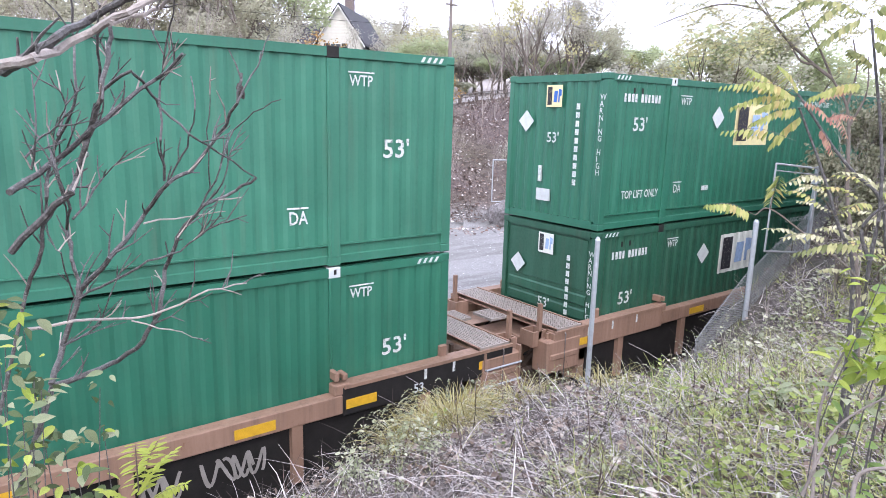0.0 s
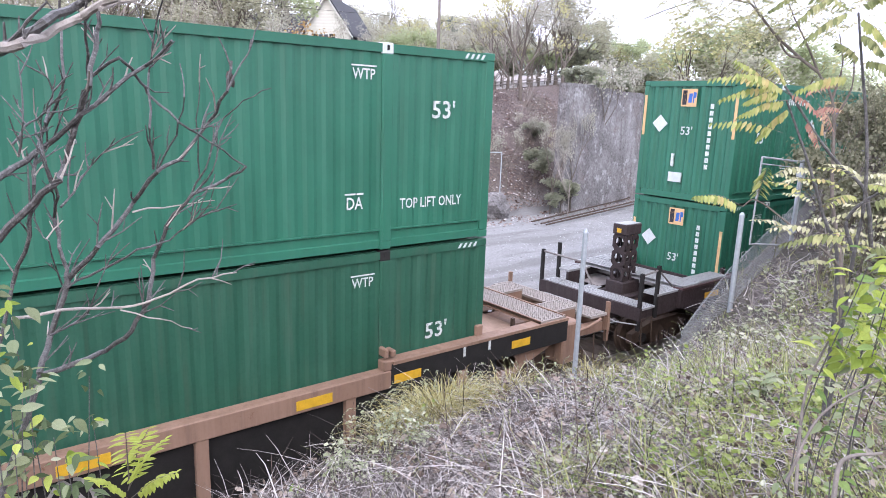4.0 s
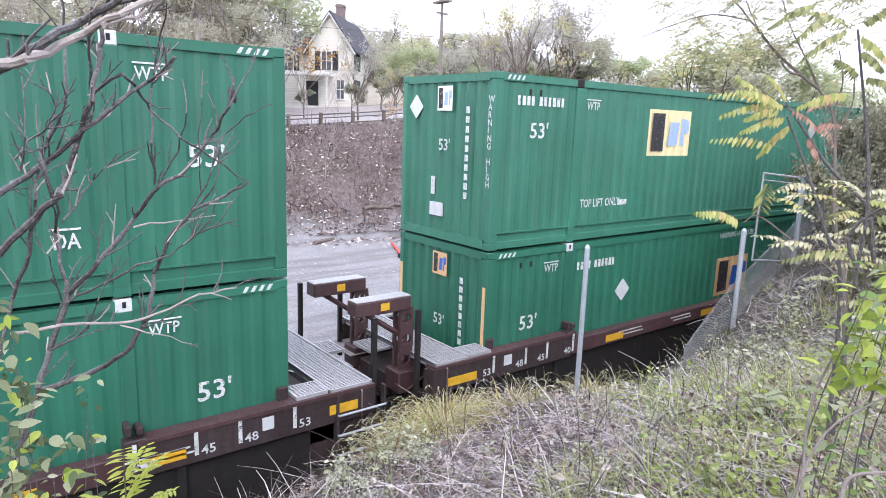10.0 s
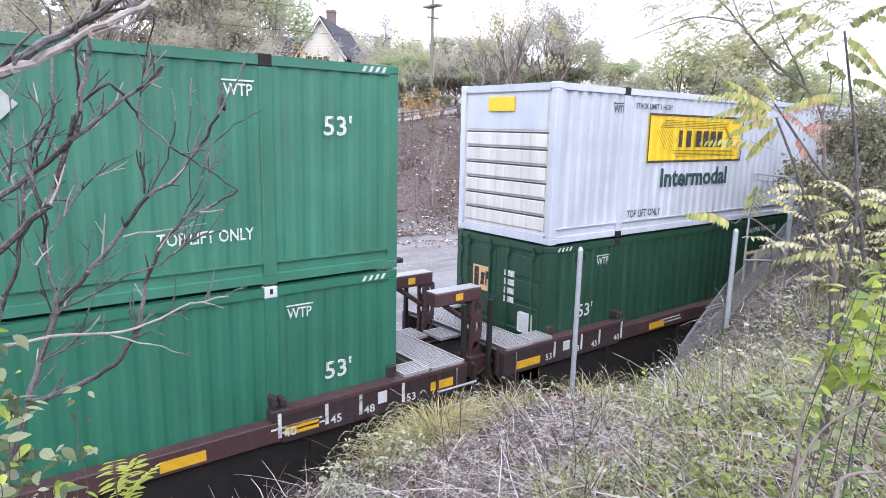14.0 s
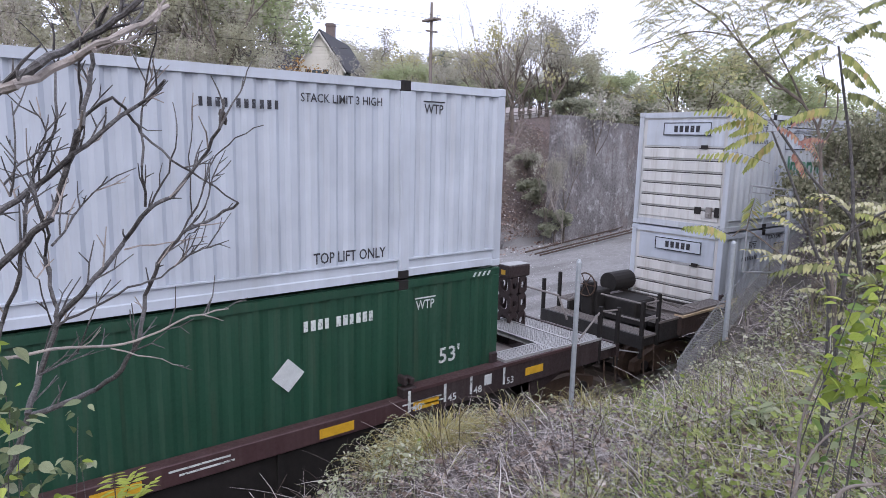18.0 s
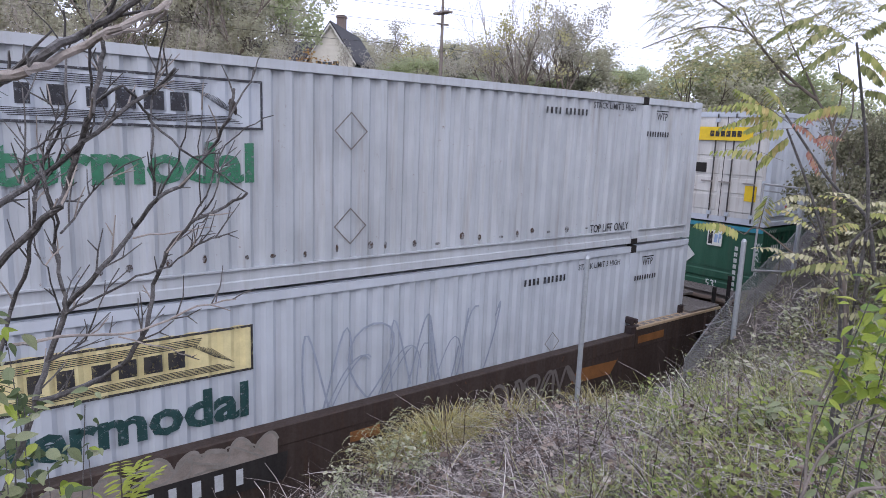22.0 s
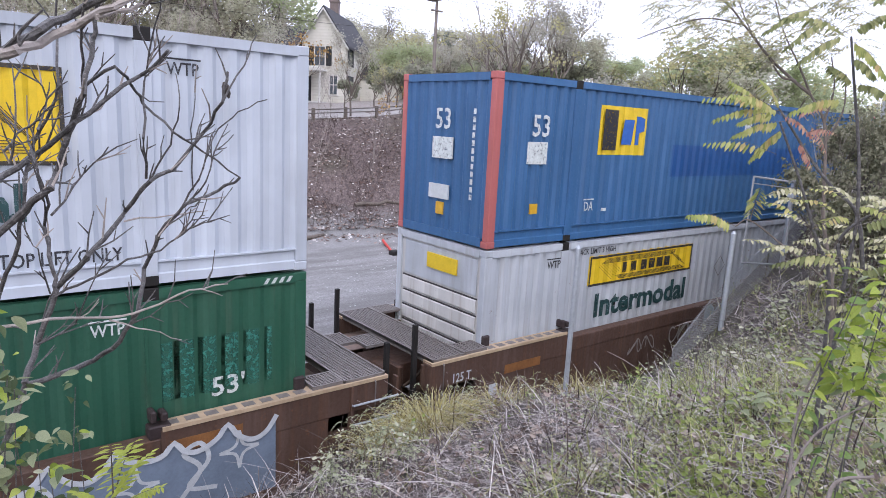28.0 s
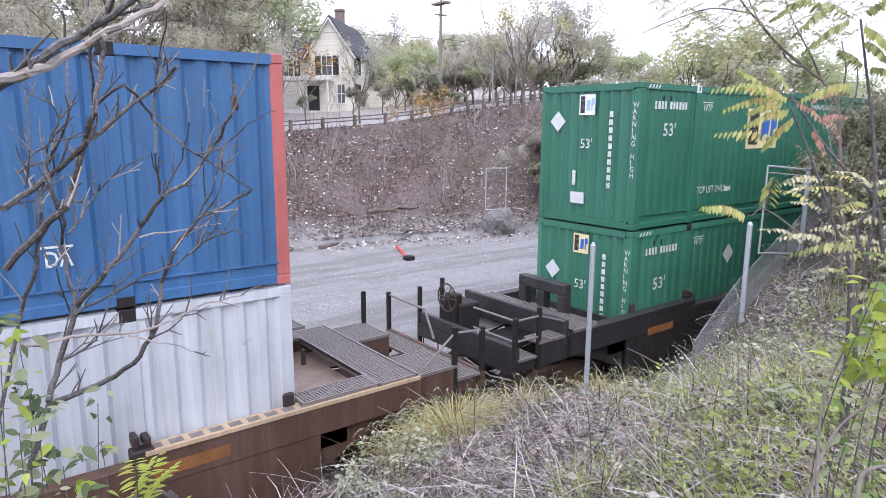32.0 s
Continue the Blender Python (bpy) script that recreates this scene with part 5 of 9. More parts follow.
def well_car(label, style, stack, front, rear, brake_front=False):
    """One well unit: sills, well, end platforms, bogies."""
    u = STACK[stack]
    mat = dict(maroon=MAROON, orange=ORANGE, rusty=RUSTY_DARK if stack == "F" else RUSTY, black=BLACK)[style]
    deck = GRATE if style in ("maroon",) else GRATE_BROWN if style in ("black", "rusty") else GRATE_TAN
    top = {"rusty": RUST_TOP, "orange": ORANGE}.get(style, mat)
    car = thing("well_car", label, "railway car", "well cars of the train", m=pose(u, MID, 0))
    MOVING.append((car, u, MID, 0))
    e = 1.30 if style != "black" else 1.6
    fx = -(1.25 if front == "joint" else 1.95)
    rx = LEN + (1.25 if rear == "joint" else 1.95)
    for sgn in (-1, 1):
        o, i = sgn * HALF, sgn * (HALF - 0.22)
        ys = lambda a, b: (min(a, b), max(a, b))
        part("side_sill", B((POST, LEN - POST, *ys(o, sgn * 1.32), 1.14, 1.42), bev=0.012), top if style == "orange" else mat, car)
        for a, b in ((fx, POST), (LEN - POST, rx)):
            part("end_sill", B((a, b, *ys(o, sgn * 1.32), 1.10, 1.525), bev=0.012), {"orange": ORANGE if a < 0 else DARK, "maroon": DARKMAROON}.get(style, mat), car)
            tread_ledge(car, a + 0.02, b - 0.02, *ys(sgn * (HALF + 0.02), sgn * 1.31), 1.56, RUST_TOP if style == "rusty" else ORANGE if style == "orange" else mat)
        plate = mat if style in ("rusty", "black") else DARK
        yy = HALF - 0.012 if style in ("rusty", "black") else HALF - 0.10
        part("well_side", B((-0.25, LEN + 0.25, *ys(sgn * yy, sgn * (yy - 0.05)), 0.30, 1.14)), plate, car)
        part("bottom_chord", B((-0.25, LEN + 0.25, *ys(sgn * (yy + 0.02), sgn * 1.22), 0.16, 0.30)), plate, car)
        if style == "orange":
            for k in range(8):
                x = 0.6 + k * 2.13
                part("side_rib", B((x, x + 0.16, *ys(sgn * (HALF - 0.01), sgn * (HALF - 0.1)), 0.30, 1.14)), mat, car)
        if style == "maroon":
            for k in range(6):
                x = 1.6 + k * 2.6
                part("side_rib", B((x, x + 0.10, *ys(sgn * (HALF - 0.04), sgn * (HALF - 0.11)), 0.30, 1.14)), DARK, car)
    for k in range(7):
        x = 0.1 + k * (LEN - 0.5) / 6
        part("cross_member", B((x, x + 0.30, -1.36, 1.36, 0.16, 0.31)), DARK, car)
    part("well_floor", B((0.1, LEN - 0.1, -1.30, 1.30, 0.10, 0.155)), DARK, car)
    for x in (POST, LEN - POST):                      # container locks on the sills
        part("lock_bracket", B((x - 0.13, x + 0.13, -HALF + 0.01, -1.34, 1.42, 1.58), (x - 0.10, x - 0.03, -HALF + 0.03, -1.31, 1.62, 1.76), (x + 0.02, x + 0.10, -HALF + 0.03, -1.31, 1.62, 1.72), bev=0.015), DARKMAROON if style != "orange" else mat, car)
    for x in (-0.05, LEN - 0.25):
        each("corner_guide", DARKMAROON if style != "orange" else mat, car, (x + 0.06, x + 0.22, -1.36, -1.29, 1.40, 1.74), (x + 0.06, x + 0.22, 1.29, 1.36, 1.40, 1.74), bev=0.02)
    end_platform(car, -1, 0.0, front, {"maroon": DARKMAROON, "rusty": BLACK if brake_front else mat}.get(style, mat), deck, style, brake_front)
    end_platform(car, 1, LEN, rear, DARKMAROON if style == "maroon" else mat, deck, style, False)
    # markings on the near sill
    y = -HALF - 0.004
    tape = [(-0.95, 0.6, 1.18), (3.0, 0.55, 1.19), (6.4, 0.55, 1.19), (9.75, 0.55, 1.19), (12.6, 0.55, 1.19), (LEN + 0.50, 0.45, 1.24), (LEN - 1.95, 0.5, 1.20)]
    if style in ("maroon", "orange"):
        for x, w, z in tape:
            part("reflector", B((x, x + w, y, y + 0.006, z, z + 0.14)), REFLECT, car)
    else:
        for x, w, z in ((0.4, 0.9, 1.05), (LEN - 1.9, 0.9, 1.2), (7.5, 0.5, 0.9)):
            part("reflector", B((x, x + w, y, y + 0.006, z, z + 0.16)), GRAF_ORANGE, car)
    if style == "maroon":
        for x, t in ((0.0, "53"), (0.76, "48"), (1.30, "45"), (POST + 0.0, "40"), (LEN - POST - 0.05, "40"), (LEN - 1.35, "45"), (LEN - 0.80, "48"), (LEN - 0.05, "53")):
            part("length_bar", B((x, x + 0.05, y, y + 0.006, 1.20, 1.54)), INK_WHITE, car)
            lettering("stencil", t, 0.17, INK_WHITE, car, pose(x + 0.08 if x > 8 else x - 0.22, y - 0.001, 1.19, 90, 0, 0), 1.1)
        each("notice_plate", PLACARD, car, (0.26, 0.44, y, y + 0.006, 1.28, 1.46), (LEN - 0.48, LEN - 0.32, y, y + 0.006, 1.28, 1.46))
        for x in (3.4, 5.2, 10.6, 14.0):
            for k in range(2):
                part("notice_line", B((x + k * 0.12, x + 0.75 + k * 0.05, y, y + 0.006, 1.32 - k * 0.07, 1.345 - k * 0.07)), INK_WHITE, car)
        yl = -HALF + 0.085
        lettering("stencil", "53", 0.55, CHALK, car, pose(8.6, yl, 0.55, 90, 0, 0), 1.2)
    if style == "rusty":
        if stack in "GH":
            lettering("stencil", "125 T", 0.22, CHALK, car, pose(-0.80, y - 0.001, 1.14, 90, 0, 0), 0.80)
        part("notice_plate", B((0.05, 0.25, y, y + 0.006, 0.72, 0.92)), CHALK, car)
    if style == "orange":
        for x in (-0.35, 0.35, 1.1, LEN - 0.6, LEN - 0.05):
            part("length_bar", B((x, x + 0.05, y, y + 0.006, 1.34, 1.5)), INK_WHITE, car)
    return car


car_a = well_car("orange-brown well car with side ribs and white spray marks", "orange", "A", "joint", "joint")
scribble(car_a, 11.3, 0.60, 0.65, 0.36, GRAF_DIM, -HALF + 0.07, 3, 3)
scribble(car_a, 12.2, 0.62, 0.8, 0.34, GRAF_DIM, -HALF + 0.07, 4, 4)
lettering("stencil", "53", 0.2, CHALK, car_a, pose(LEN - 0.8, -HALF - 0.005, 1.16, 90, 0, 0))
car_b = well_car("orange-brown well car with yellow reflectors, coupled at its end", "orange", "B", "joint", "coupler")
scribble(car_b, 9.2, 0.70, 0.9, 0.40, GRAF_DIM, -HALF + 0.07, 5, 3)
car_c = well_car("maroon well car with a holed end tower and handrails", "maroon", "C", "coupler", "joint")
car_d = well_car("maroon well car with stencilled length marks and overhanging towers", "maroon", "D", "joint", "joint")
car_e = well_car("maroon well car with grey gratings and an end tower", "maroon", "E", "joint", "coupler")
for c in (car_d, car_e):
    for y in (-0.72, 0.68):
        arm_tower(c, -1.28, y, MAROON, -1)
car_f = well_car("rusty brown well car with a brake wheel and spray paint", "rusty", "F", "coupler", "joint", True)
blob(car_f, [(3.05, 0.70), (6.5, 0.66), (6.55, 1.06), (3.1, 1.06)], BLACK, -HALF - 0.003, "number_panel")
code_bars(car_f, 3.25, 0.77, 0.22, 10, CHALK, 1.25, (4,), -HALF - 0.006)
bubble(car_f, 3.3, 4.55, 1.06, 1.36, 4, GRAF_TAN, GRAF_DIM, -HALF - 0.004, 0.02, 0.12)
bubble(car_f, 4.75, 6.4, 1.06, 1.38, 5, GRAF_TAN, GRAF_DIM, -HALF - 0.004, 0.02, 0.14)
scribble(car_f, 3.4, 1.08, 2.8, 0.26, GRAF_DIM, -HALF - 0.012, 8, 6, 0.014)
blob(car_f, [(2.45, 1.12), (3.2, 1.10), (3.25, 1.24), (2.5, 1.27)], GRAF_ORANGE, -HALF - 0.0045)
scribble(car_f, 10.2, 0.55, 2.3, 0.6, GRATE_BROWN, -HALF - 0.005, 9, 6, 0.03)
blob(car_f, [(12.2, 0.75), (13.4, 0.72), (13.6, 0.98), (12.4, 1.02)], GRAF_ORANGE, -HALF - 0.0055)
car_g = well_car("rusty brown well car with a slate-grey sprayed burst", "rusty", "G", "joint", "joint")
yg = -HALF - 0.005
bubble(car_g, 9.7, 15.6, 0.32, 1.38, 9, GRAF_SLATE, CHALK, yg, 0.035, 0.22, True)
for gx in (11.25, 12.75):                     # leaf shapes and stars inside the band
    blob(car_g, [(gx, 0.42), (gx + 0.38, 0.5), (gx + 0.42, 0.92), (gx + 0.12, 1.18), (gx - 0.08, 0.86)], GRAF_GREEN, yg - 0.006)
    stroke(car_g, [(gx - 0.02, 0.40), (gx + 0.12, 0.62), (gx - 0.12, 0.88), (gx + 0.10, 1.22), (gx + 0.30, 0.98), (gx + 0.50, 0.90), (gx + 0.30, 0.70), (gx + 0.55, 0.52)], 0.03, CHALK, yg - 0.009)
for gx, gz in ((13.85, 0.88), (15.1, 1.02), (10.3, 0.75)):
    for k in range(4):
        a, b = math.pi / 2 * k, math.pi / 2 * (k + 1)
        m_ = (a + b) / 2
        stroke(car_g, [(gx + 0.26 * math.cos(a), gz + 0.26 * math.sin(a)), (gx + 0.08 * math.cos(m_), gz + 0.08 * math.sin(m_)), (gx + 0.26 * math.cos(b), gz + 0.26 * math.sin(b))], 0.02, CHALK, yg - 0.008, 4)
stroke(car_g, [(14.35, 0.55), (14.6, 0.9), (14.4, 1.15), (14.6, 1.25), (14.7, 1.0), (14.45, 0.7), (14.8, 0.6)], 0.03, CHALK, yg - 0.008)
scribble(car_g, 7.6, 1.02, 1.3, 0.3, GRAF_DIM, -HALF - 0.006, 14, 4, 0.014)
blob(car_g, [(3.1, 0.98), (3.9, 1.0), (3.9, 1.12), (3.1, 1.09)], GRAF_ORANGE, -HALF - 0.005)
car_h = well_car("rusty brown well car with teal spray paint and brown gratings", "rusty", "H", "joint", "coupler")
bubble(car_h, 6.9, 9.6, 0.55, 1.34, 6, GRAF_TEAL, GRAF_PALE, -HALF - 0.005, 0.022, 0.13)
for gx in (7.5, 8.3, 9.0):
    stroke(car_h, [(gx, 0.62), (gx + 0.05, 0.9), (gx - 0.04, 1.18)], 0.014, GRAF_PALE, -HALF - 0.010)
scribble(car_h, 5.5, 0.72, 1.1, 0.36, GRAF_DIM, -HALF - 0.006, 15, 3, 0.02)
scribble(car_h, 4.0, 0.72, 0.9, 0.32, GRAF_DIM, -HALF - 0.006, 18, 3, 0.014)
code_bars(car_h, 10.1, 0.74, 0.22, 10, GRAF_DIM, 1.2, (4,), -HALF - 0.006)
scribble(car_h, 13.0, 0.55, 1.5, 0.55, GRATE_BROWN, -HALF - 0.006, 17, 4, 0.02)
car_i = well_car("black well car with a brake wheel and low end deck", "black", "I", "coupler", "joint", True)
# faint loops of pale spray on the lower white box
scribble(f_lo, 6.9, 0.75, 3.6, 1.5, PALE_TAG, -0.006, 31, 5, 0.016)
scribble(f_lo, 7.1, 0.6, 2.6, 1.2, PALE_TAG, -0.030, 32, 3, 0.012)
scribble(f_up, 2.2, 0.9, 0.5, 0.7, PALE_TAG, -0.006, 33, 2, 0.012)


# ---- track ----
TIE = plain("weathered_tie_wood", (0.11, 0.085, 0.07), 0.9, 0, 0.3, 5, 0.4)
RAILHEAD = plain("polished_rail_steel", (0.30, 0.27, 0.25), 0.35, 0.8, 0.3)
for y in (MID - 0.75, MID + 0.75):
    bm = B((-40, 80, y - 0.075, y + 0.075, -0.18, -0.155), (-40, 80, y - 0.012, y + 0.012, -0.155, -0.045), (-40, 80, y - 0.036, y + 0.036, -0.045, 0.0))
    tagged(mesh_ob("rail", bm, RAILHEAD), "worn steel rail fixed on timber ties", "rail", "rails of the track", "structure")
tie = B((-0.115, 0.115, -1.3, 1.3, -0.36, -0.18), bev=0.012)
first = tagged(mesh_ob("railway_tie", tie, TIE), "weathered timber tie bedded in ballast", "railway tie", "ties of the track", "structure")
first.matrix_basis = pose(-10, MID, 0)
for k in range(1, 75):
    o = new("railway_tie", first.data)
    o.matrix_basis = pose(-10 + k * 0.54, MID + 0.02 * math.sin(k * 2.3), 0, 0, 0, 1.2 * math.sin(k * 5.1))
    tagged(o, first["label"], first["category"], first["group"], "structure")


def stones(name, n, region, size, mat, seed, label, flat=0.7):
    rnd = random.Random(seed)
    verts, faces = [], []
    for i in range(n):
        x, y = region(rnd)
        s = rnd.uniform(*size)
        z = terrain(x, y) + s * 0.15
        a = rnd.uniform(0, 6.3)
        k = len(verts)
        for dx, dy, dz in ((1, 0, 0), (0, 1, 0), (-1, 0, 0), (0, -1, 0), (0, 0, flat), (0, 0, -flat)):
            q = rnd.uniform(0.7, 1.2)
            verts.append((x + s * q * (dx * math.cos(a) - dy * math.sin(a)), y + s * q * (dx * math.sin(a) + dy * math.cos(a)), z + s * q * dz))
        for f in ((0, 1, 4), (1, 2, 4), (2, 3, 4), (3, 0, 4), (1, 0, 5), (2, 1, 5), (3, 2, 5), (0, 3, 5)):
            faces.append(tuple(k + j for j in f))
    me = bpy.data.meshes.new(name)
    me.from_pydata(verts, [], faces)
    me.materials.append(mat)
    return tagged(new(name, me), label, "gravel", kind="stuff")


def island_mat(name, stops, rough=0.8, trans=0.0, whole=False):
    """Leaves and stones that differ piece by piece."""
    m, n, l, b = nodes_of(name)
    g = n.new("ShaderNodeObjectInfo" if whole else "ShaderNodeNewGeometry")
    c = ramp(n, l, g.outputs["Random" if whole else "Random Per Island"], stops)
    f = noise_tex(n, l, 30, 2)
    c = mix(n, l, ramp(n, l, f, [(0.35, (0, 0, 0)), (0.7, (0.35, 0.35, 0.35))]), c, shade(stops[0][1], 0.6))
    l.new(c, b.inputs["Base Color"])
    b.inputs["Roughness"].default_value = rough
    b.inputs["Specular IOR Level"].default_value = 0.25
    if trans:
        t = n.new("ShaderNodeBsdfTranslucent")
        l.new(c, t.inputs["Color"])
        mx = n.new("ShaderNodeMixShader")
        mx.inputs["Fac"].default_value = trans
        l.new(b.outputs["BSDF"], mx.inputs[1])
        l.new(t.outputs["BSDF"], mx.inputs[2])
        l.new(mx.outputs["Shader"], n["Material Output"].inputs["Surface"])
    return m


STONE = island_mat("ballast_stones", [(0.0, (0.10, 0.095, 0.09)), (0.5, (0.22, 0.21, 0.20)), (1.0, (0.40, 0.39, 0.37))])
PEBBLE = island_mat("yard_pebbles", [(0.0, (0.20, 0.20, 0.20)), (0.5, (0.36, 0.36, 0.36)), (1.0, (0.62, 0.62, 0.61))])
stones("ballast", 6000, lambda r: (r.uniform(-3, 22), r.uniform(7.0, 12.2)), (0.03, 0.06), STONE, 5, "grey crushed-stone ballast under the rails")
stones("gravel", 2600, lambda r: (r.uniform(0, 34), r.uniform(12.5, 24)), (0.015, 0.04), PEBBLE, 6, "loose pale gravel scattered over the yard")

# ---- the yard, the leaf bank, the road ----
BARK = plain("grey_bark", (0.15, 0.125, 0.105), 0.9, 0, 0.35, 12, 0.5)
BARK_DARK = plain("dark_bark", (0.055, 0.045, 0.04), 0.9, 0, 0.4, 14, 0.5)
BARK_LICHEN, bn_, bl_, bb_ = nodes_of("dark_bark_with_lichen")
lich = noise_tex(bn_, bl_, 60, 4, 0.75)
bl_.new(ramp(bn_, bl_, lich, [(0.35, (0.045, 0.040, 0.038)), (0.56, (0.095, 0.088, 0.084)), (0.70, (0.22, 0.21, 0.20))]), bb_.inputs["Base Color"])
bb_.inputs["Roughness"].default_value = 0.5
bump(bn_, bl_, bb_, lich, 0.6, 0.01)
BARK_GREY = plain("weathered_grey_bark", (0.19, 0.165, 0.145), 0.9, 0, 0.4, 14, 0.5)
BARK_PALE = plain("pale_weathered_bark", (0.34, 0.30, 0.27), 0.9, 0, 0.35, 14, 0.5)
LITTER = island_mat("fallen_leaves", [(0.0, (0.06, 0.04, 0.033)), (0.4, (0.18, 0.115, 0.095)), (0.72, (0.34, 0.26, 0.22)), (0.86, (0.55, 0.50, 0.47)), (1.0, (0.78, 0.76, 0.75))])


def leaf_quad(verts, faces, c, along, up, w, fold=0.25):
    """A leaf: two halves folded at the midrib, pointed at both ends."""
    side = along.cross(up)
    if side.length < 1e-4:
        return
    side = side.normalized() * w
    k = len(verts)
    lift = up.normalized() * (w * fold)
    verts += [c, c + along * 0.35 + side + lift, c + along * 0.75 + side * 0.7 + lift, c + along, c + along * 0.75 - side * 0.7 + lift, c + along * 0.35 - side + lift]
    faces += [(k, k + 1, k + 2, k + 3), (k, k + 3, k + 4, k + 5)]


def rand_dir(r, zlo=-1.0, zhi=1.0):
    z, a = r.uniform(zlo, zhi), r.uniform(0, 2 * math.pi)
    q = math.sqrt(max(0, 1 - z * z))
    return Vector((q * math.cos(a), q * math.sin(a), z))


def from_lists(name, verts, faces, mat):
    me = bpy.data.meshes.new(name)
    me.from_pydata([tuple(v) for v in verts], [], faces)
    me.materials.append(mat)
    return me


def litter(n, seed):
    r = random.Random(seed)
    v, f = [], []
    while len(f) < 2 * n:
        x = r.uniform(-2, 40)
        t = lerp_pts(TOE, x)
        y = t + 10 * r.random() ** 1.2 - (3.0 * r.random() ** 3)
        if noise.noise(Vector((x * 0.5, y * 0.5, 1))) < r.uniform(-0.6, 0.35):
            continue
        s = r.uniform(0.035, 0.12)
        leaf_quad(v, f, Vector((x, y, terrain(x, y) + r.uniform(0.01, 0.08))), rand_dir(r, -0.3, 0.3) * s * 1.6, Vector((r.uniform(-.6, .6), r.uniform(-1, 0), 1)), s * 0.6)
    return tagged(new("leaf_litter", from_lists("leaf_litter", v, f, LITTER)), "brown and bleached fallen leaves over the slope", "fallen leaves", kind="stuff")


litter(19000, 11)
BRUSH = island_mat("bare_brush", [(0.0, (0.04, 0.027, 0.024)), (0.5, (0.11, 0.075, 0.065)), (0.88, (0.22, 0.17, 0.15)), (1.0, (0.50, 0.45, 0.42))], 0.9)


def brush(n, seed):
    """Bare brown stems standing and lying on the slope."""
    r = random.Random(seed)
    v, f = [], []
    while len(f) < 4 * n:
        x = r.uniform(-2, 38)
        y = lerp_pts(TOE, x) + 10 * r.random()
        if noise.noise(Vector((x * 0.3, y * 0.3, 7))) < r.uniform(-0.5, 0.3):
            continue
        p = Vector((x, y, terrain(x, y) - 0.03))
        d = rand_dir(r, 0.1, 1.0)
        l_, w = r.uniform(0.25, 1.3), r.uniform(0.006, 0.013)
        for k in range(2):
            q = p + d * l_ * 0.5
            s_ = Vector((w, 0, 0)), Vector((0, w, 0))
            b0 = len(v)
            v += [p - s_[0], p + s_[0], q + s_[0] * 0.6, q - s_[0] * 0.6, p - s_[1], p + s_[1], q + s_[1] * 0.6, q - s_[1] * 0.6]
            f += [(b0, b0 + 1, b0 + 2, b0 + 3), (b0 + 4, b0 + 5, b0 + 6, b0 + 7)]
            p, d, w = q, (d + rand_dir(r) * 0.35).normalized(), w * 0.6
    return tagged(new("brush", from_lists("brush", v, f, BRUSH)), "bare brown brush stems over the slope", "brush", kind="stuff")


brush(8500, 12)

ROADMAT = plain("grey_asphalt", (0.35, 0.33, 0.32), 0.9, 0, 0.2, 2.0, 0.3)
road_v, road_f = [], []
for i in range(64):
    x = -70 + i * 3.2
    y = lerp_pts(TOE, x) + 10.6
    road_v += [(x, y, road_z(x) - road_dip(x, y) + 0.03), (x, y + 5.6, road_z(x) - road_dip(x, y + 5.6) + 0.03)]
    if i:
        k = 2 * i
        road_f.append((k - 2, k, k + 1, k - 1))
tagged(new("road", from_lists("road", road_v, road_f, ROADMAT)), "pale grey asphalt road above the bank", "road", kind="structure")

RAILMAT = plain("weathered_guard_rail", (0.135, 0.12, 0.11), 0.8, 0.0, 0.25, 6)
guard = thing("guard_rail", "low weathered guard rail on posts beside the road", "guard rail")
for i in range(26):
    x = 2 + i * 1.9
    y = lerp_pts(TOE, x) + 10.1
    z = road_z(x) - road_dip(x, y)
    part("post", B((x - 0.09, x + 0.09, y - 0.09, y + 0.09, z - 0.2, z + 0.72), bev=0.01), BARK, guard)
    if i:
        bm = bmesh.new()
        a, b = Vector((px_, py_ - 0.11, pz_ + 0.52)), Vector((x, y - 0.11, z + 0.52))
        for dz in (-0.12, 0.10):
            tube(bm, [a + Vector((0, 0, dz)), b + Vector((0, 0, dz))], 0.035, seg=5)
        part("rail", bm, RAILMAT, guard)
    px_, py_, pz_ = x, y, z

# concrete retaining wall beyond the yard
CONC, cn, cl_, cb = nodes_of("stained_concrete")
cpos = cn.new("ShaderNodeNewGeometry").outputs["Position"]
f4 = noise_tex(cn, cl_, 1.3, 6, 0.78, vec=cpos)
f1 = noise_tex(cn, cl_, 0.35, 5, 0.65, vec=cpos)
f2 = noise_tex(cn, cl_, 0.55, 5, 0.75, vec=cpos)
f3 = noise_tex(cn, cl_, 9, 5, 0.7, vec=cpos)
cmap = cn.new("ShaderNodeMapping")
cmap.inputs["Scale"].default_value = (1.0, 1.0, 0.16)
cl_.new(cpos, cmap.inputs["Vector"])
f5 = noise_tex(cn, cl_, 1.5, 5, 0.7, vec=cmap.outputs["Vector"])
cc = ramp(cn, cl_, f1, [(0.38, (0.065, 0.057, 0.056)), (0.5, (0.13, 0.12, 0.117)), (0.62, (0.27, 0.26, 0.255))])
cc = mix(cn, cl_, ramp(cn, cl_, f5, [(0.48, (0, 0, 0)), (0.60, (0.85, 0.85, 0.85))]), cc, (0.075, 0.06, 0.06))
cc = mix(cn, cl_, ramp(cn, cl_, f4, [(0.55, (0, 0, 0)), (0.63, (0.75, 0.75, 0.75))]), cc, (0.50, 0.49, 0.49))
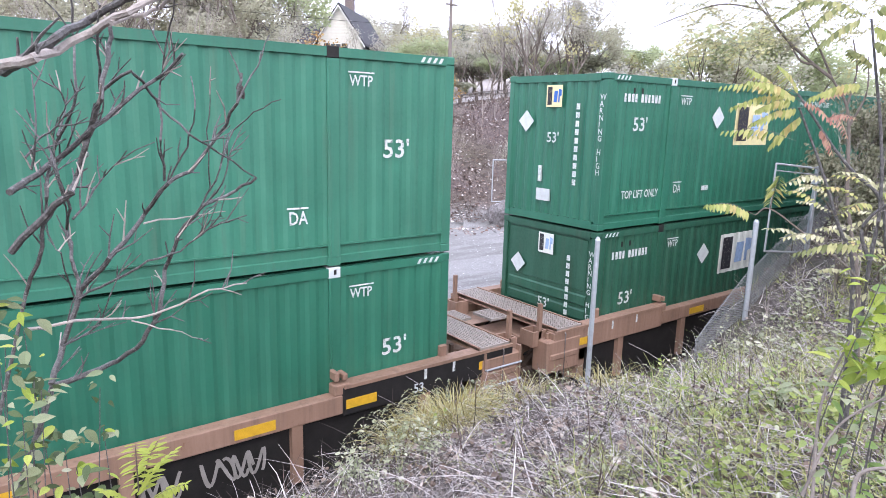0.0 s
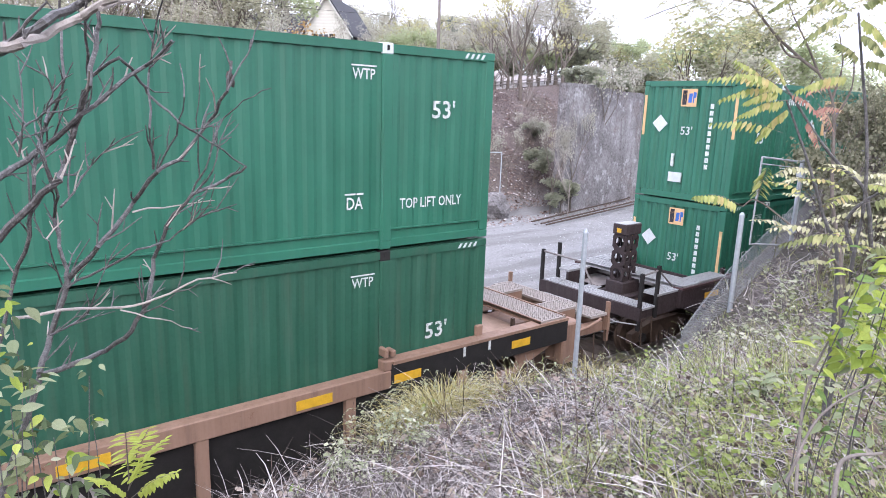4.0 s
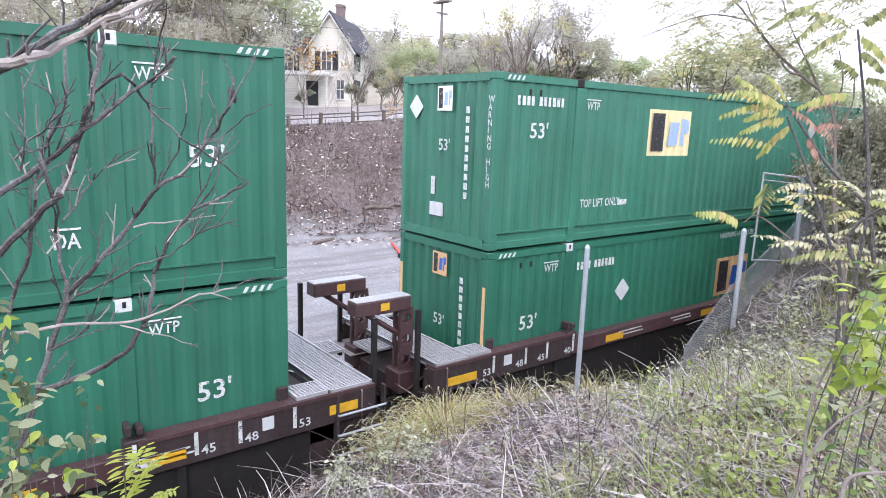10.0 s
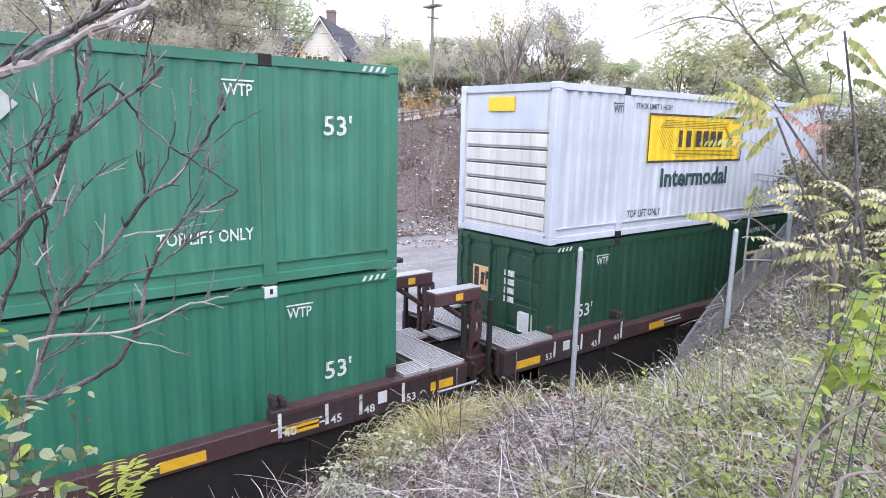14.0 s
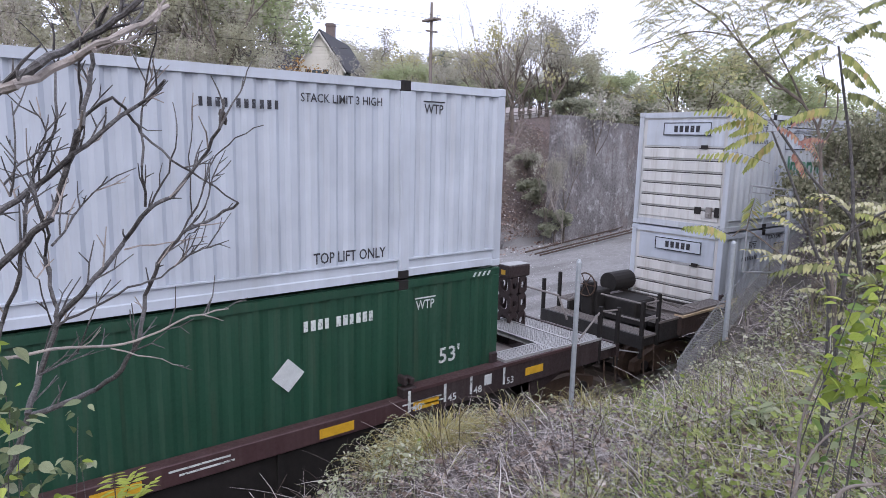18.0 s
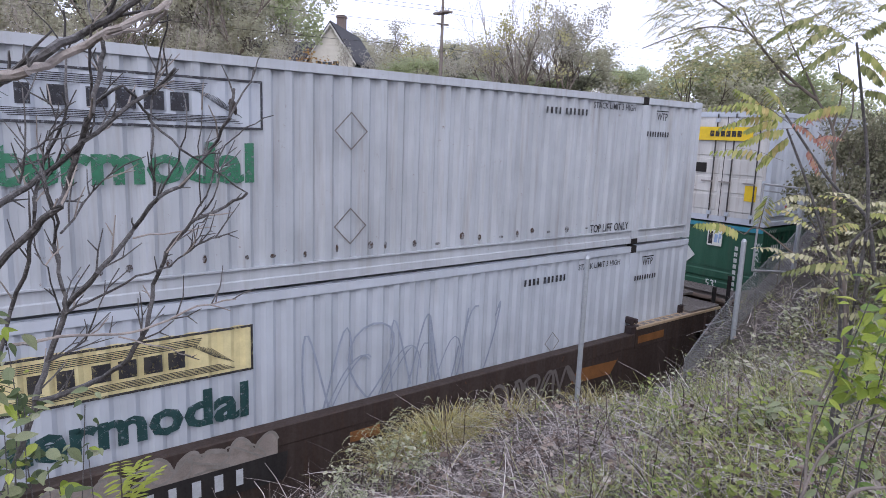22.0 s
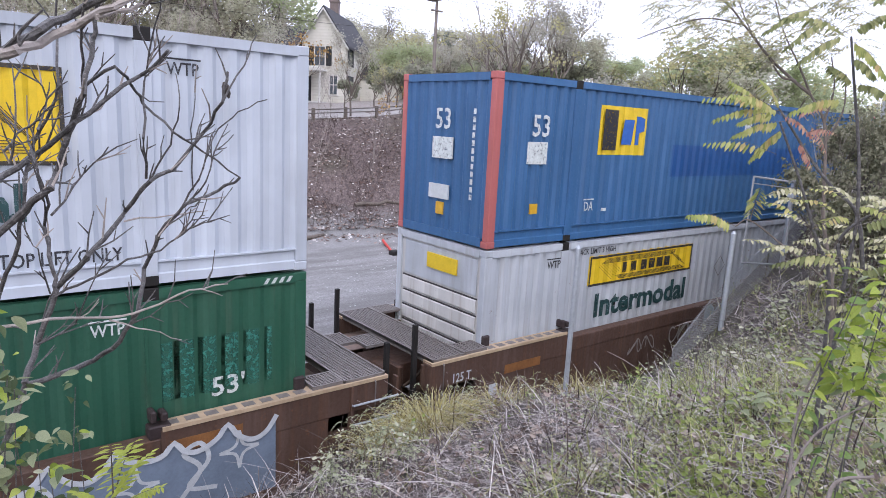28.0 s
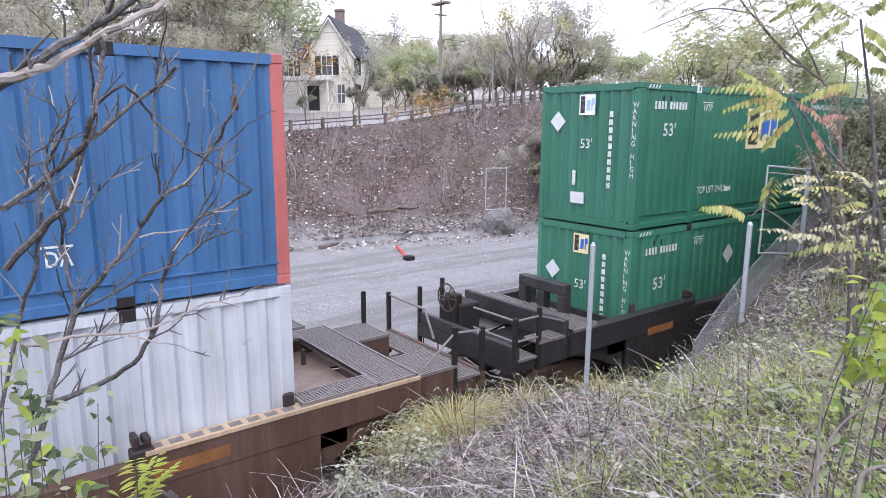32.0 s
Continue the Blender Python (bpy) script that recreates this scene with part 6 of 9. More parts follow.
cc = mix(cn, cl_, ramp(cn, cl_, f2, [(0.54, (0, 0, 0)), (0.66, (0.7, 0.7, 0.7))]), cc, (0.13, 0.09, 0.075))
cc = mix(cn, cl_, 0.3, cc, ramp(cn, cl_, f3, [(0.35, (0.06, 0.055, 0.055)), (0.65, (0.55, 0.53, 0.53))]))
cl_.new(cc, cb.inputs["Base Color"])
cb.inputs["Roughness"].default_value = 0.9
bump(cn, cl_, cb, f3, 0.7, 0.05)
wall = thing("wall_beyond", "stained grey concrete retaining wall with dark streaks", "retaining wall", kind="structure")
wx, wy = 28.2, 25.0
WALL_TOP = []
for k in range(15):
    ang = 9 + k * 1.35
    o = part("panel", B((0.0, 3.2, 0, 0.5, -1.0, 6.9 - 0.11 * k)), CONC, wall)
    o.matrix_basis = pose(wx, wy, 0, 0, 0, ang)
    WALL_TOP.append((wx, wy, 6.9 - 0.11 * k, ang))
    wx, wy = wx + 3.2 * math.cos(radians(ang)), wy + 3.2 * math.sin(radians(ang))
for k, dy in enumerate((0.0, 0.5, 1.45)):
    bm = T_([(24, 22.0 + dy * 0.7, -0.25), (36, 24.8 + dy, -0.22), (52, 30.4 + dy, -0.2)], 0.045, seg=6)
    tagged(mesh_ob("old_rail", bm, RUST_STEEL), "rusty disused rail lying along the yard", "rail", "old rails", "structure")

# loose things in the yard
for pts, r, nm, lb in (([(13.6, 26.9), (14.9, 27.6)], 0.12, "log", "short grey log lying at the foot of the bank"),
                       ([(9.6, 26.6), (12.6, 27.6)], 0.07, "log", "thin dead branch lying on the gravel"),
                       ([(17.6, 29.2), (20.2, 28.6)], 0.12, "log", "dark fallen log on the leaf bank")):
    n_ = 6
    P = [Vector((pts[0][0] + (pts[1][0] - pts[0][0]) * i / n_, pts[0][1] + (pts[1][1] - pts[0][1]) * i / n_ + 0.05 * math.sin(i * 2), 0)) for i in range(n_ + 1)]
    for q in P:
        q.z = terrain(q.x, q.y) + r * 0.7
    tagged(mesh_ob(nm, T_(P, r, r * 0.6, seg=8), BARK), lb, "log")
pipe = thing("marker_pole", "fallen red marker pole with a black foot", "marker pole")
P0, P1 = Vector((16.75, 25.2, -0.30)), Vector((15.6, 22.75, -0.28))
part("pole", T_([P0, P1], 0.055, seg=8), plain("red_plastic", (0.62, 0.06, 0.05), 0.5, 0, 0.15), pipe)
part("foot", B((15.40, 15.80, 22.35, 22.72, -0.42, -0.20), bev=0.04), DARK, pipe)
bould = bmesh.new()
bmesh.ops.create_icosphere(bould, subdivisions=3, radius=1)
for v in bould.verts:
    v.co *= 1 + 0.28 * noise.noise(v.co * 1.5)
    v.co = Vector((23.6 + v.co.x * 0.95, 25.5 + v.co.y * 0.8, 0.15 + v.co.z * 0.85))
tagged(mesh_ob("boulder", bould, CONC), "pale grey boulder at the foot of the bank", "boulder")
fr = thing("wire_frame_panel", "leaning grey tube frame panel with wire", "fence panel")
for a, b in (((22.9, 25.9, 0.9), (22.9, 25.9, 3.1)), ((23.9, 25.4, 0.9), (23.9, 25.4, 3.1)), ((22.9, 25.9, 3.1), (23.9, 25.4, 3.1)), ((22.9, 25.9, 0.9), (23.9, 25.4, 0.9))):
    part("tube", T_([a, b], 0.03, seg=6), GALV, fr)

# ---- house, garage, vehicles ----
SIDING, sn, sl, sb = nodes_of("white_clapboard")
wv = sn.new("ShaderNodeTexWave")
wv.bands_direction = "Z"
wv.inputs["Scale"].default_value = 1.3
sl.new(coord(sn, sl), wv.inputs["Vector"])
sc = ramp(sn, sl, noise_tex(sn, sl, 2, 4), [(0.3, (0.67, 0.65, 0.58)), (0.7, (0.76, 0.74, 0.68))])
sl.new(sc, sb.inputs["Base Color"])
sb.inputs["Roughness"].default_value = 0.7
bump(sn, sl, sb, wv.outputs["Fac"], 0.5, 0.03)
SLATE = plain("dark_shingle_roof", (0.045, 0.045, 0.052), 0.85, 0, 0.3, 4, 0.5)
SHUTTER = plain("black_shutter_paint", (0.02, 0.022, 0.025), 0.6)
TRIM = plain("white_trim_paint", (0.74, 0.73, 0.70), 0.6, 0, 0.1)
BRICKM = plain("chimney_brick", (0.20, 0.16, 0.15), 0.9, 0, 0.3, 10, 0.4)
GLASS = plain("dark_window_glass", (0.10, 0.12, 0.14), 0.08, 0, 0.2)


def window(parent, x, z, w, h, y, shutters=True):
    """A sash window in a wall that faces -y of its house."""
    f = part("window", B((x, x + w, y - 0.06, y + 0.02, z, z + h)), GLASS, parent)
    part("frame", B((x - 0.09, x, y - 0.1, y, z - 0.05, z + h + 0.1), (x + w, x + w + 0.09, y - 0.1, y, z - 0.05, z + h + 0.1), (x, x + w, y - 0.1, y, z + h, z + h + 0.1),
                    (x, x + w, y - 0.09, y, z + h / 2 - 0.03, z + h / 2 + 0.03), (x + w / 2 - 0.02, x + w / 2 + 0.02, y - 0.08, y, z, z + h)), TRIM, f)
    part("sill", B((x - 0.12, x + w + 0.12, y - 0.14, y, z - 0.12, z - 0.05)), TRIM, f)
    if shutters:
        for sx in (x - 0.09 - 0.48, x + w + 0.09):
            part("shutter", B((sx, sx + 0.48, y - 0.07, y - 0.02, z - 0.02, z + h + 0.05), bev=0.012), SHUTTER, f)


def gable_block(parent, x0, x1, y0, y1, z0, eave, ridge, along_y, over=0.35):
    w, d = x1 - x0, y1 - y0
    bm = B((x0, x1, y0, y1, z0, eave))
    part("wall", bm, SIDING, parent)
    bm = bmesh.new()
    if along_y:
        xm = (x0 + x1) / 2
        prism(bm, [(x0, eave), (x1, eave), (xm, ridge)], y0, y1)
        part("gable", bm, SIDING, parent)
        for s, xe in ((-1, x0), (1, x1)):
            bm = bmesh.new()
            k = (ridge - eave) / (w / 2)
            prism(bm, [(xe + s * over, eave - k * over), (xm, ridge), (xm, ridge + 0.18), (xe + s * over, eave - k * over + 0.18)][::s], y0 - over, y1 + over)
            part("roof", bm, SLATE, parent)
            bm = bmesh.new()
            prism(bm, [(xe + s * over, eave - k * over - 0.16), (xm, ridge - 0.16), (xm, ridge), (xe + s * over, eave - k * over)][::s], y0 - over - 0.05, y0 - over + 0.04)
            part("rake_board", bm, TRIM, parent)
    else:
        ym = (y0 + y1) / 2
        k = (ridge - eave) / (d / 2)
        for s, ye in ((-1, y0), (1, y1)):
            bm = bmesh.new()
            a = [(x0 - over, ye + s * over, eave - k * over), (x1 + over, ye + s * over, eave - k * over), (x1 + over, ym, ridge), (x0 - over, ym, ridge)]
            lo = [bm.verts.new(q) for q in a]
            hi = [bm.verts.new((q[0], q[1], q[2] + 0.18)) for q in a]
            bm.faces.new(lo), bm.faces.new(hi[::-1])
            for i in range(4):
                bm.faces.new((lo[i], hi[i], hi[(i + 1) % 4], lo[(i + 1) % 4]))
            bmesh.ops.recalc_face_normals(bm, faces=bm.faces)
            part("roof", bm, SLATE, parent)


# the house faces down the slope; its own y points away from the road
HZ = 6.5
house = thing("house", "white clapboard two-storey house with black shutters and brick chimney", "house", m=pose(27.3, 58.8, HZ, 0, 0, -45) @ Matrix.Diagonal((1.1, 1.1, 1.06, 1)))
gable_block(house, 2.5, 6.1, -2.6, 6.0, -1.0, 4.9, 7.6, True)
gable_block(house, -7.5, 2.5, -0.6, 6.0, -1.0, 4.6, 6.6, False)
gable_block(house, 6.1, 9.6, 2.5, 6.5, -1.0, 2.6, 3.6, False)
for x, z in ((-6.0, 0.7), (-3.1, 0.7), (-6.0, 3.0), (-3.1, 3.0), (-0.4, 3.0)):
    window(house, x, z, 0.85, 1.55, -0.6)
window(house, 3.6, 3.0, 0.8, 1.5, -2.6)
window(house, 4.85, 0.7, 0.6, 1.5, -2.6, False)
right = part("side_wall", B((6.1, 6.13, -2.55, 5.9, -0.9, 4.85)), SIDING, house)
for z in (0.8, 3.1):
    for y in (-1.6,):
        part("side_window", B((6.13, 6.17, y, y + 0.85, z, z + 1.5)), GLASS, house)
        part("shutter", B((6.13, 6.19, y - 0.5, y - 0.05, z, z + 1.5), (6.13, 6.19, y + 0.9, y + 1.35, z, z + 1.5)), SHUTTER, house)
part("chimney", B((3.55, 4.25, 1.4, 2.1, 6.0, 9.0), (3.48, 4.32, 1.33, 2.17, 8.75, 8.9), bev=0.02), BRICKM, house)
porch = part("porch_roof", B((-0.2, 4.6, -4.2, -2.5, 2.45, 2.65), (0.1, 4.3, -3.9, -2.5, 2.65, 2.8), bev=0.03), TRIM, house)
part("porch_floor", B((-0.2, 4.6, -4.2, -2.5, -0.4, 0.02)), TRIM, house)
for x in (-0.05, 2.1, 4.35):
    part("porch_post", B((x, x + 0.14, -4.1, -3.96, 0, 2.45), bev=0.02), TRIM, house)
part("front_door", B((2.3, 3.3, -2.68, -2.6, 0.0, 2.1), bev=0.01), SHUTTER, house)
garage = thing("garage", "long low white building with a grey roof", "garage", m=pose(15.3, 64.4, 5.9, 0, 0, -14))
gable_block(garage, -7, 7, 0, 6, -1, 3.3, 4.8, False)
for x in (-4.2, 1.0):
    part("garage_door", B((x, x + 2.6, -0.06, 0.02, 0, 2.3), bev=0.01), TRIM, garage)


def parked_car(name, label, col, m, suv=True):
    """Body from lofted sections, glass, four wheels, lamps."""
    c = thing(name, label, "car", m=m)
    paintm = plain(name + "_paint", col, 0.25, 0.3, 0.08)
    L_, Wd, H_ = 4.5, 1.82, 1.68 if suv else 1.45
    bm = bmesh.new()
    prism(bm, [(0, 0.32), (0.0, 0.98), (0.9, 1.05), (L_ - 0.1, 1.02), (L_, 0.75), (L_, 0.32)], -Wd / 2, Wd / 2)
    bmesh.ops.bevel(bm, geom=bm.edges[:], offset=0.09, segments=2, affect="EDGES")
    part("body", bm, paintm, c, smooth=True)
    bm = bmesh.new()
    prism(bm, [(0.85, 1.0), (1.65, H_ - 0.06), (3.7, H_), (L_ - 0.12, 1.0)], -Wd / 2 + 0.1, Wd / 2 - 0.1)
    bmesh.ops.bevel(bm, geom=bm.edges[:], offset=0.08, segments=2, affect="EDGES")
    part("cabin", bm, paintm, c, smooth=True)
    part("rear_glass", prism(bmesh.new(), [(L_ - 0.36, 1.08), (L_ - 0.62, H_ - 0.16), (L_ - 0.57, H_ - 0.14), (L_ - 0.29, 1.10)], -0.62, 0.62), GLASS, c)
    for y in (-Wd / 2 + 0.085, Wd / 2 - 0.105):
        part("side_glass", prism(bmesh.new(), [(1.2, 1.1), (1.75, H_ - 0.16), (3.6, H_ - 0.14), (3.95, 1.1)], y, y + 0.02), GLASS, c)
    part("windscreen", prism(bmesh.new(), [(0.93, 1.07), (1.60, H_ - 0.12), (1.57, H_ - 0.10), (0.88, 1.09)], -0.66, 0.66), GLASS, c)
    for y in (-0.75, 0.55):
        part("tail_lamp", B((L_ - 0.06, L_ + 0.01, y, y + 0.2, 0.82, 1.08), bev=0.02), RED, c)
        part("headlight", B((-0.012, 0.05, y, y + 0.2, 0.66, 0.82), bev=0.02), PLACARD, c)
    for x in (0.85, 3.6):
        for y in (-Wd / 2, Wd / 2 - 0.2):
            w = part("wheel", T_([(x, y, 0.33), (x, y + 0.2, 0.33)], 0.33, seg=18), DARK, c)
            part("rim", T_([(x, y - 0.005, 0.33), (x, y + 0.205, 0.33)], 0.19, seg=14), STEEL, w)
    return c


car_at = (47.5 * math.cos(radians(69.5)), 47.5 * math.sin(radians(69.5)))
parked_car("parked_car", "dark maroon car parked on the drive, rear towards the road", (0.115, 0.014, 0.028), pose(car_at[0] + 4.5 * math.cos(radians(76)), car_at[1] + 4.5 * math.sin(radians(76)), terrain(*car_at) + 0.02, 0, 0, -104), True)

# utility pole, dead trunks and wires
POLEW = plain("grey_pole_wood", (0.22, 0.19, 0.17), 0.9, 0, 0.25, 6, 0.3)
upole = thing("utility_pole", "grey wooden utility pole with a crossarm", "utility pole")
pz = terrain(30.4, 39.7)
part("pole", T_([(30.4, 39.7, pz - 0.3), (30.4, 39.7, 15.3)], 0.15, 0.10, seg=10), POLEW, upole)
for z in (14.0, 13.2):
    part("crossarm", B((30.1, 30.7, 38.9, 40.5, z, z + 0.12)) if z > 13.5 else B((29.9, 30.9, 39.55, 39.75, z, z + 0.1)), POLEW, upole)
for y in (39.0, 39.4, 40.0, 40.4):
    part("insulator", T_([(30.4, y, 14.12), (30.4, y, 14.32)], 0.04, seg=8), PLACARD, upole)
for k, (dy, z) in enumerate(((-0.7, 14.3), (0.7, 14.3), (0, 13.1), (0.1, 11.6))):
    for bx, by, bz in ((-22, 41, z + 1.4), (95, 41, z + 3.0)):
        pts = []
        for i in range(13):
            s_ = i / 12
            pts.append((30.4 + (bx - 30.4) * s_, 39.7 + dy + (by - 39.7) * s_, z + (bz - z) * s_ - 1.1 * math.sin(math.pi * s_)))
        tagged(mesh_ob("overhead_wire", T_(pts, 0.011, seg=4), DARK), "thin dark overhead wire strung from the pole", "wire", "overhead wires")


# ---- trees ----
def grow(bm, p, d, length, r, depth, rnd, tips, spread=0.55, seg=5):
    """A limb that forks; its ends go into tips."""
    n = 4
    pts = [p.copy()]
    for i in range(n):
        d = (d + rand_dir(rnd) * 0.16 + Vector((0, 0, 0.05))).normalized()
        p = p + d * (length / n)
        pts.append(p.copy())
    tube(bm, pts, r, r * 0.55, seg=seg, caps=False)
    tips.append((p, d, depth))
    if depth == 0:
        return
    for i in range(rnd.choice((2, 3, 3))):
        q = pts[rnd.choice((2, 3, 4))]
        nd = (d + rand_dir(rnd) * spread).normalized()
        grow(bm, q, nd, length * rnd.uniform(0.55, 0.8), r * 0.5, depth - 1, rnd, tips, spread, max(3, seg - 1))


def tree_proto(name, label, bark, leafmat, seed, leaves, leaf, shape, depth=3, trunk_r=0.018, bare=0.0):
    """A tree one metre high: tapered trunk, limbs, and a crown of loose leaf clumps."""
    rnd = random.Random(seed)
    t = thing(name, label, "tree")
    bm, tips = bmesh.new(), []
    if shape == "spire":
        tube(bm, [(0, 0, -0.03), (0.005, 0, 0.5), (0, 0, 1.0)], trunk_r, 0.003, seg=7)
        for i in range(46):
            z = 0.12 + 0.86 * i / 46
            l_ = 0.23 * (1.03 - z) ** 0.8 * rnd.uniform(0.7, 1.15)
            d = rand_dir(rnd, -0.15, 0.25)
            tube(bm, [(0, 0, z), tuple(Vector((0, 0, z)) + d * l_)], 0.004, 0.001, seg=3, caps=False)
            for k in range(7):
                tips.append((Vector((0, 0, z)) + d * l_ * (0.25 + 0.75 * k / 6), d, 0))
    else:
        tube(bm, [(0, 0, -0.03), (rnd.uniform(-.015, .015), rnd.uniform(-.015, .015), 0.2), (0, 0, 0.4)], trunk_r, trunk_r * 0.7, seg=8)
        for i in range(5 if shape == "round" else 4):
            d = (rand_dir(rnd, 0.2, 0.7) + Vector((0, 0, 0.9 if shape != "round" else 0.55))).normalized()
            grow(bm, Vector((0, 0, rnd.uniform(0.22, 0.42))), d, 0.27 if shape == "round" else 0.33, trunk_r * 0.55, depth, rnd, tips, 0.62 if shape == "round" else 0.42)
    part("trunk", bm, bark, t)
    if leaves:
        v, f = [], []
        ends = [q for q in tips if q[2] <= 1]
        for i in range(leaves):
            p, d, _ = rnd.choice(ends)
            c = p + rand_dir(rnd) * (rnd.random() ** 0.6) * (0.075 if shape != "spire" else 0.035)
            s = leaf * rnd.uniform(0.6, 1.3)
            leaf_quad(v, f, c, rand_dir(rnd, -0.8, 0.4) * s, rand_dir(rnd, 0.1, 1), s * 0.42)
        o = new("crown", from_lists("crown", v, f, leafmat))
        o.parent = t
    return t


# most of these leaf colours are paled to stand in for distant haze
LEAF_GREEN = island_mat("hazed_green_foliage", [(0.0, (0.425, 0.468, 0.289)), (0.5, (0.500, 0.550, 0.340)), (1.0, (0.575, 0.632, 0.391))], 0.7, 0.6)
LEAF_YELLOW = island_mat("hazed_yellow_green_foliage", [(0.0, (0.437, 0.413, 0.218)), (0.5, (0.560, 0.530, 0.280)), (1.0, (0.683, 0.647, 0.342))], 0.7, 0.6)
LEAF_DULL = island_mat("hazed_grey_brown_foliage", [(0.0, (0.451, 0.433, 0.365)), (0.5, (0.530, 0.510, 0.430)), (1.0, (0.609, 0.586, 0.494))], 0.8, 0.6)
LEAF_DARK = island_mat("hazed_conifer_foliage", [(0.0, (0.203, 0.218, 0.183)), (0.5, (0.260, 0.280, 0.235)), (1.0, (0.317, 0.342, 0.287))], 0.8, 0.4)
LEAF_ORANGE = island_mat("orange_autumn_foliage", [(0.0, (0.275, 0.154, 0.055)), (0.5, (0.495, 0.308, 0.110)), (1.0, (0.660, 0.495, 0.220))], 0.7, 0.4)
LEAF_SCRUB = island_mat("hazed_scrub_foliage", [(0.0, (0.320, 0.328, 0.248)), (0.5, (0.400, 0.410, 0.310)), (1.0, (0.480, 0.492, 0.372))], 0.8, 0.6)
LEAF_OLIVE = island_mat("hazed_olive_foliage", [(0.0, (0.49, 0.48, 0.37)), (0.5, (0.575, 0.565, 0.435)), (1.0, (0.655, 0.645, 0.50))], 0.85, 0.6)

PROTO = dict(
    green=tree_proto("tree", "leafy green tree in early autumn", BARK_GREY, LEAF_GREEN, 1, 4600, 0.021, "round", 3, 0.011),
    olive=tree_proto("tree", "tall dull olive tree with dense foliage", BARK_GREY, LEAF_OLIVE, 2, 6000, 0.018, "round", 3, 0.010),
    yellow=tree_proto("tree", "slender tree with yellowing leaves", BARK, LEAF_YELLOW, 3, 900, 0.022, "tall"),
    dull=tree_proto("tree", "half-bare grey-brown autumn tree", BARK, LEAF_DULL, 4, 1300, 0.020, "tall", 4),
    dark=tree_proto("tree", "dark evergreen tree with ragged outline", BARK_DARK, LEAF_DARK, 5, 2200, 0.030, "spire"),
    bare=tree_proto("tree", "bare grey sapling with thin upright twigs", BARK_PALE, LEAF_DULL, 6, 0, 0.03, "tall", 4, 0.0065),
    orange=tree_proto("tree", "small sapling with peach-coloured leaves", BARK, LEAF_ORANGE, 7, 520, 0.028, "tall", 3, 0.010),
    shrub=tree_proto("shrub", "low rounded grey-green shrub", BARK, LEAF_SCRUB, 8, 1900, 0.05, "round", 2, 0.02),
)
# near growth: leaf colours without the haze put into the far trees
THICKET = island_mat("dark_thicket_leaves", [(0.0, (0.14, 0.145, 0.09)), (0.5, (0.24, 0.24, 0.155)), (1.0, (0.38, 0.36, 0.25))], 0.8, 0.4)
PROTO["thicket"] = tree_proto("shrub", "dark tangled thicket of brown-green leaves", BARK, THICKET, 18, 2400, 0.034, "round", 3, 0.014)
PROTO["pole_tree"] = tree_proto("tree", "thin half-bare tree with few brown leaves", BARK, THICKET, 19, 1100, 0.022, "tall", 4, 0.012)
USED = set()


def plant(kind, az, d, h, seed=0, sink=0.1, wide=1.0):
    """Set a tree by bearing (degrees from the track), distance and height."""
    x, y = d * math.cos(radians(az)), d * math.sin(radians(az))
    m = pose(x, y, terrain(x, y) - sink, 0, 0, seed * 67 % 360) @ Matrix.Diagonal((h * wide, h * wide, h, 1))
    t = PROTO[kind]
    if kind not in USED:
        USED.add(kind)
        t.matrix_basis = m
        tagged(t, group="trees beyond the yard")
        return t
    return copy_thing(t, m @ Matrix.Diagonal((1 / t.scale.x, 1 / t.scale.y, 1 / t.scale.z, 1)))


rnd = random.Random(40)
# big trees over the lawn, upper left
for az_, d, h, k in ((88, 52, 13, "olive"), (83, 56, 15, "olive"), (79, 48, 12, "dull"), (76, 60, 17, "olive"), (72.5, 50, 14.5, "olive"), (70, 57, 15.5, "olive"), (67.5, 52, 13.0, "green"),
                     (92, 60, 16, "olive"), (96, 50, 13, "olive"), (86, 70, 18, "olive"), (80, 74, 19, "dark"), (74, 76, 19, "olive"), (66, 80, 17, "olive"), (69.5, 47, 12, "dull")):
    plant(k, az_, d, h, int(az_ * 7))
# lower crowns that hang before the lawn and the garage
for k, (az_, d, h) in enumerate(((69.2, 47, 8.0), (67.4, 49, 8.6), (71.4, 47, 8.4), (73.6, 49, 9.0), (76.4, 47, 8.2), (79.0, 50, 9.2), (81.6, 48, 8.6), (84.6, 50, 9.0), (87.6, 48, 8.4))):
    plant(("olive", "dull", "olive")[k % 3], az_, d, h, k * 23 + 4, 0.2, 1.15)
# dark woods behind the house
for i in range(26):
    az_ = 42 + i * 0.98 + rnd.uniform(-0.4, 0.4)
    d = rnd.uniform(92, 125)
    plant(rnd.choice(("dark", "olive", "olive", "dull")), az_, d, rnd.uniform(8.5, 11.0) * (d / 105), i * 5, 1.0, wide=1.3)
# green trees along the road, right of the house
for az_, d, h, k in ((58.0, 66, 5.2, "green"), (56.4, 60, 4.8, "yellow"), (55.0, 58, 6.0, "green"), (53.6, 62, 7, "yellow"), (51.6, 55, 4.5, "dull"), (50.5, 64, 6.0, "dull"),
                     (48.8, 58, 6.0, "dull"), (47.8, 66, 7.5, "yellow"), (46.6, 52, 6.0, "dull"), (45.6, 60, 7.0, "dull"), (44.6, 57, 6.0, "dull"), (43.2, 64, 8.2, "dull"), (42.0, 60, 7.0, "dull"),
                     (40.8, 66, 9.0, "olive"), (39.6, 58, 4.6, "green"), (38.2, 62, 5.5, "olive"),):
    plant(k, az_, d, h * (1.0 if az_ > 38 else 1.15), int(az_ * 11), 0.08 * h, 1.2)


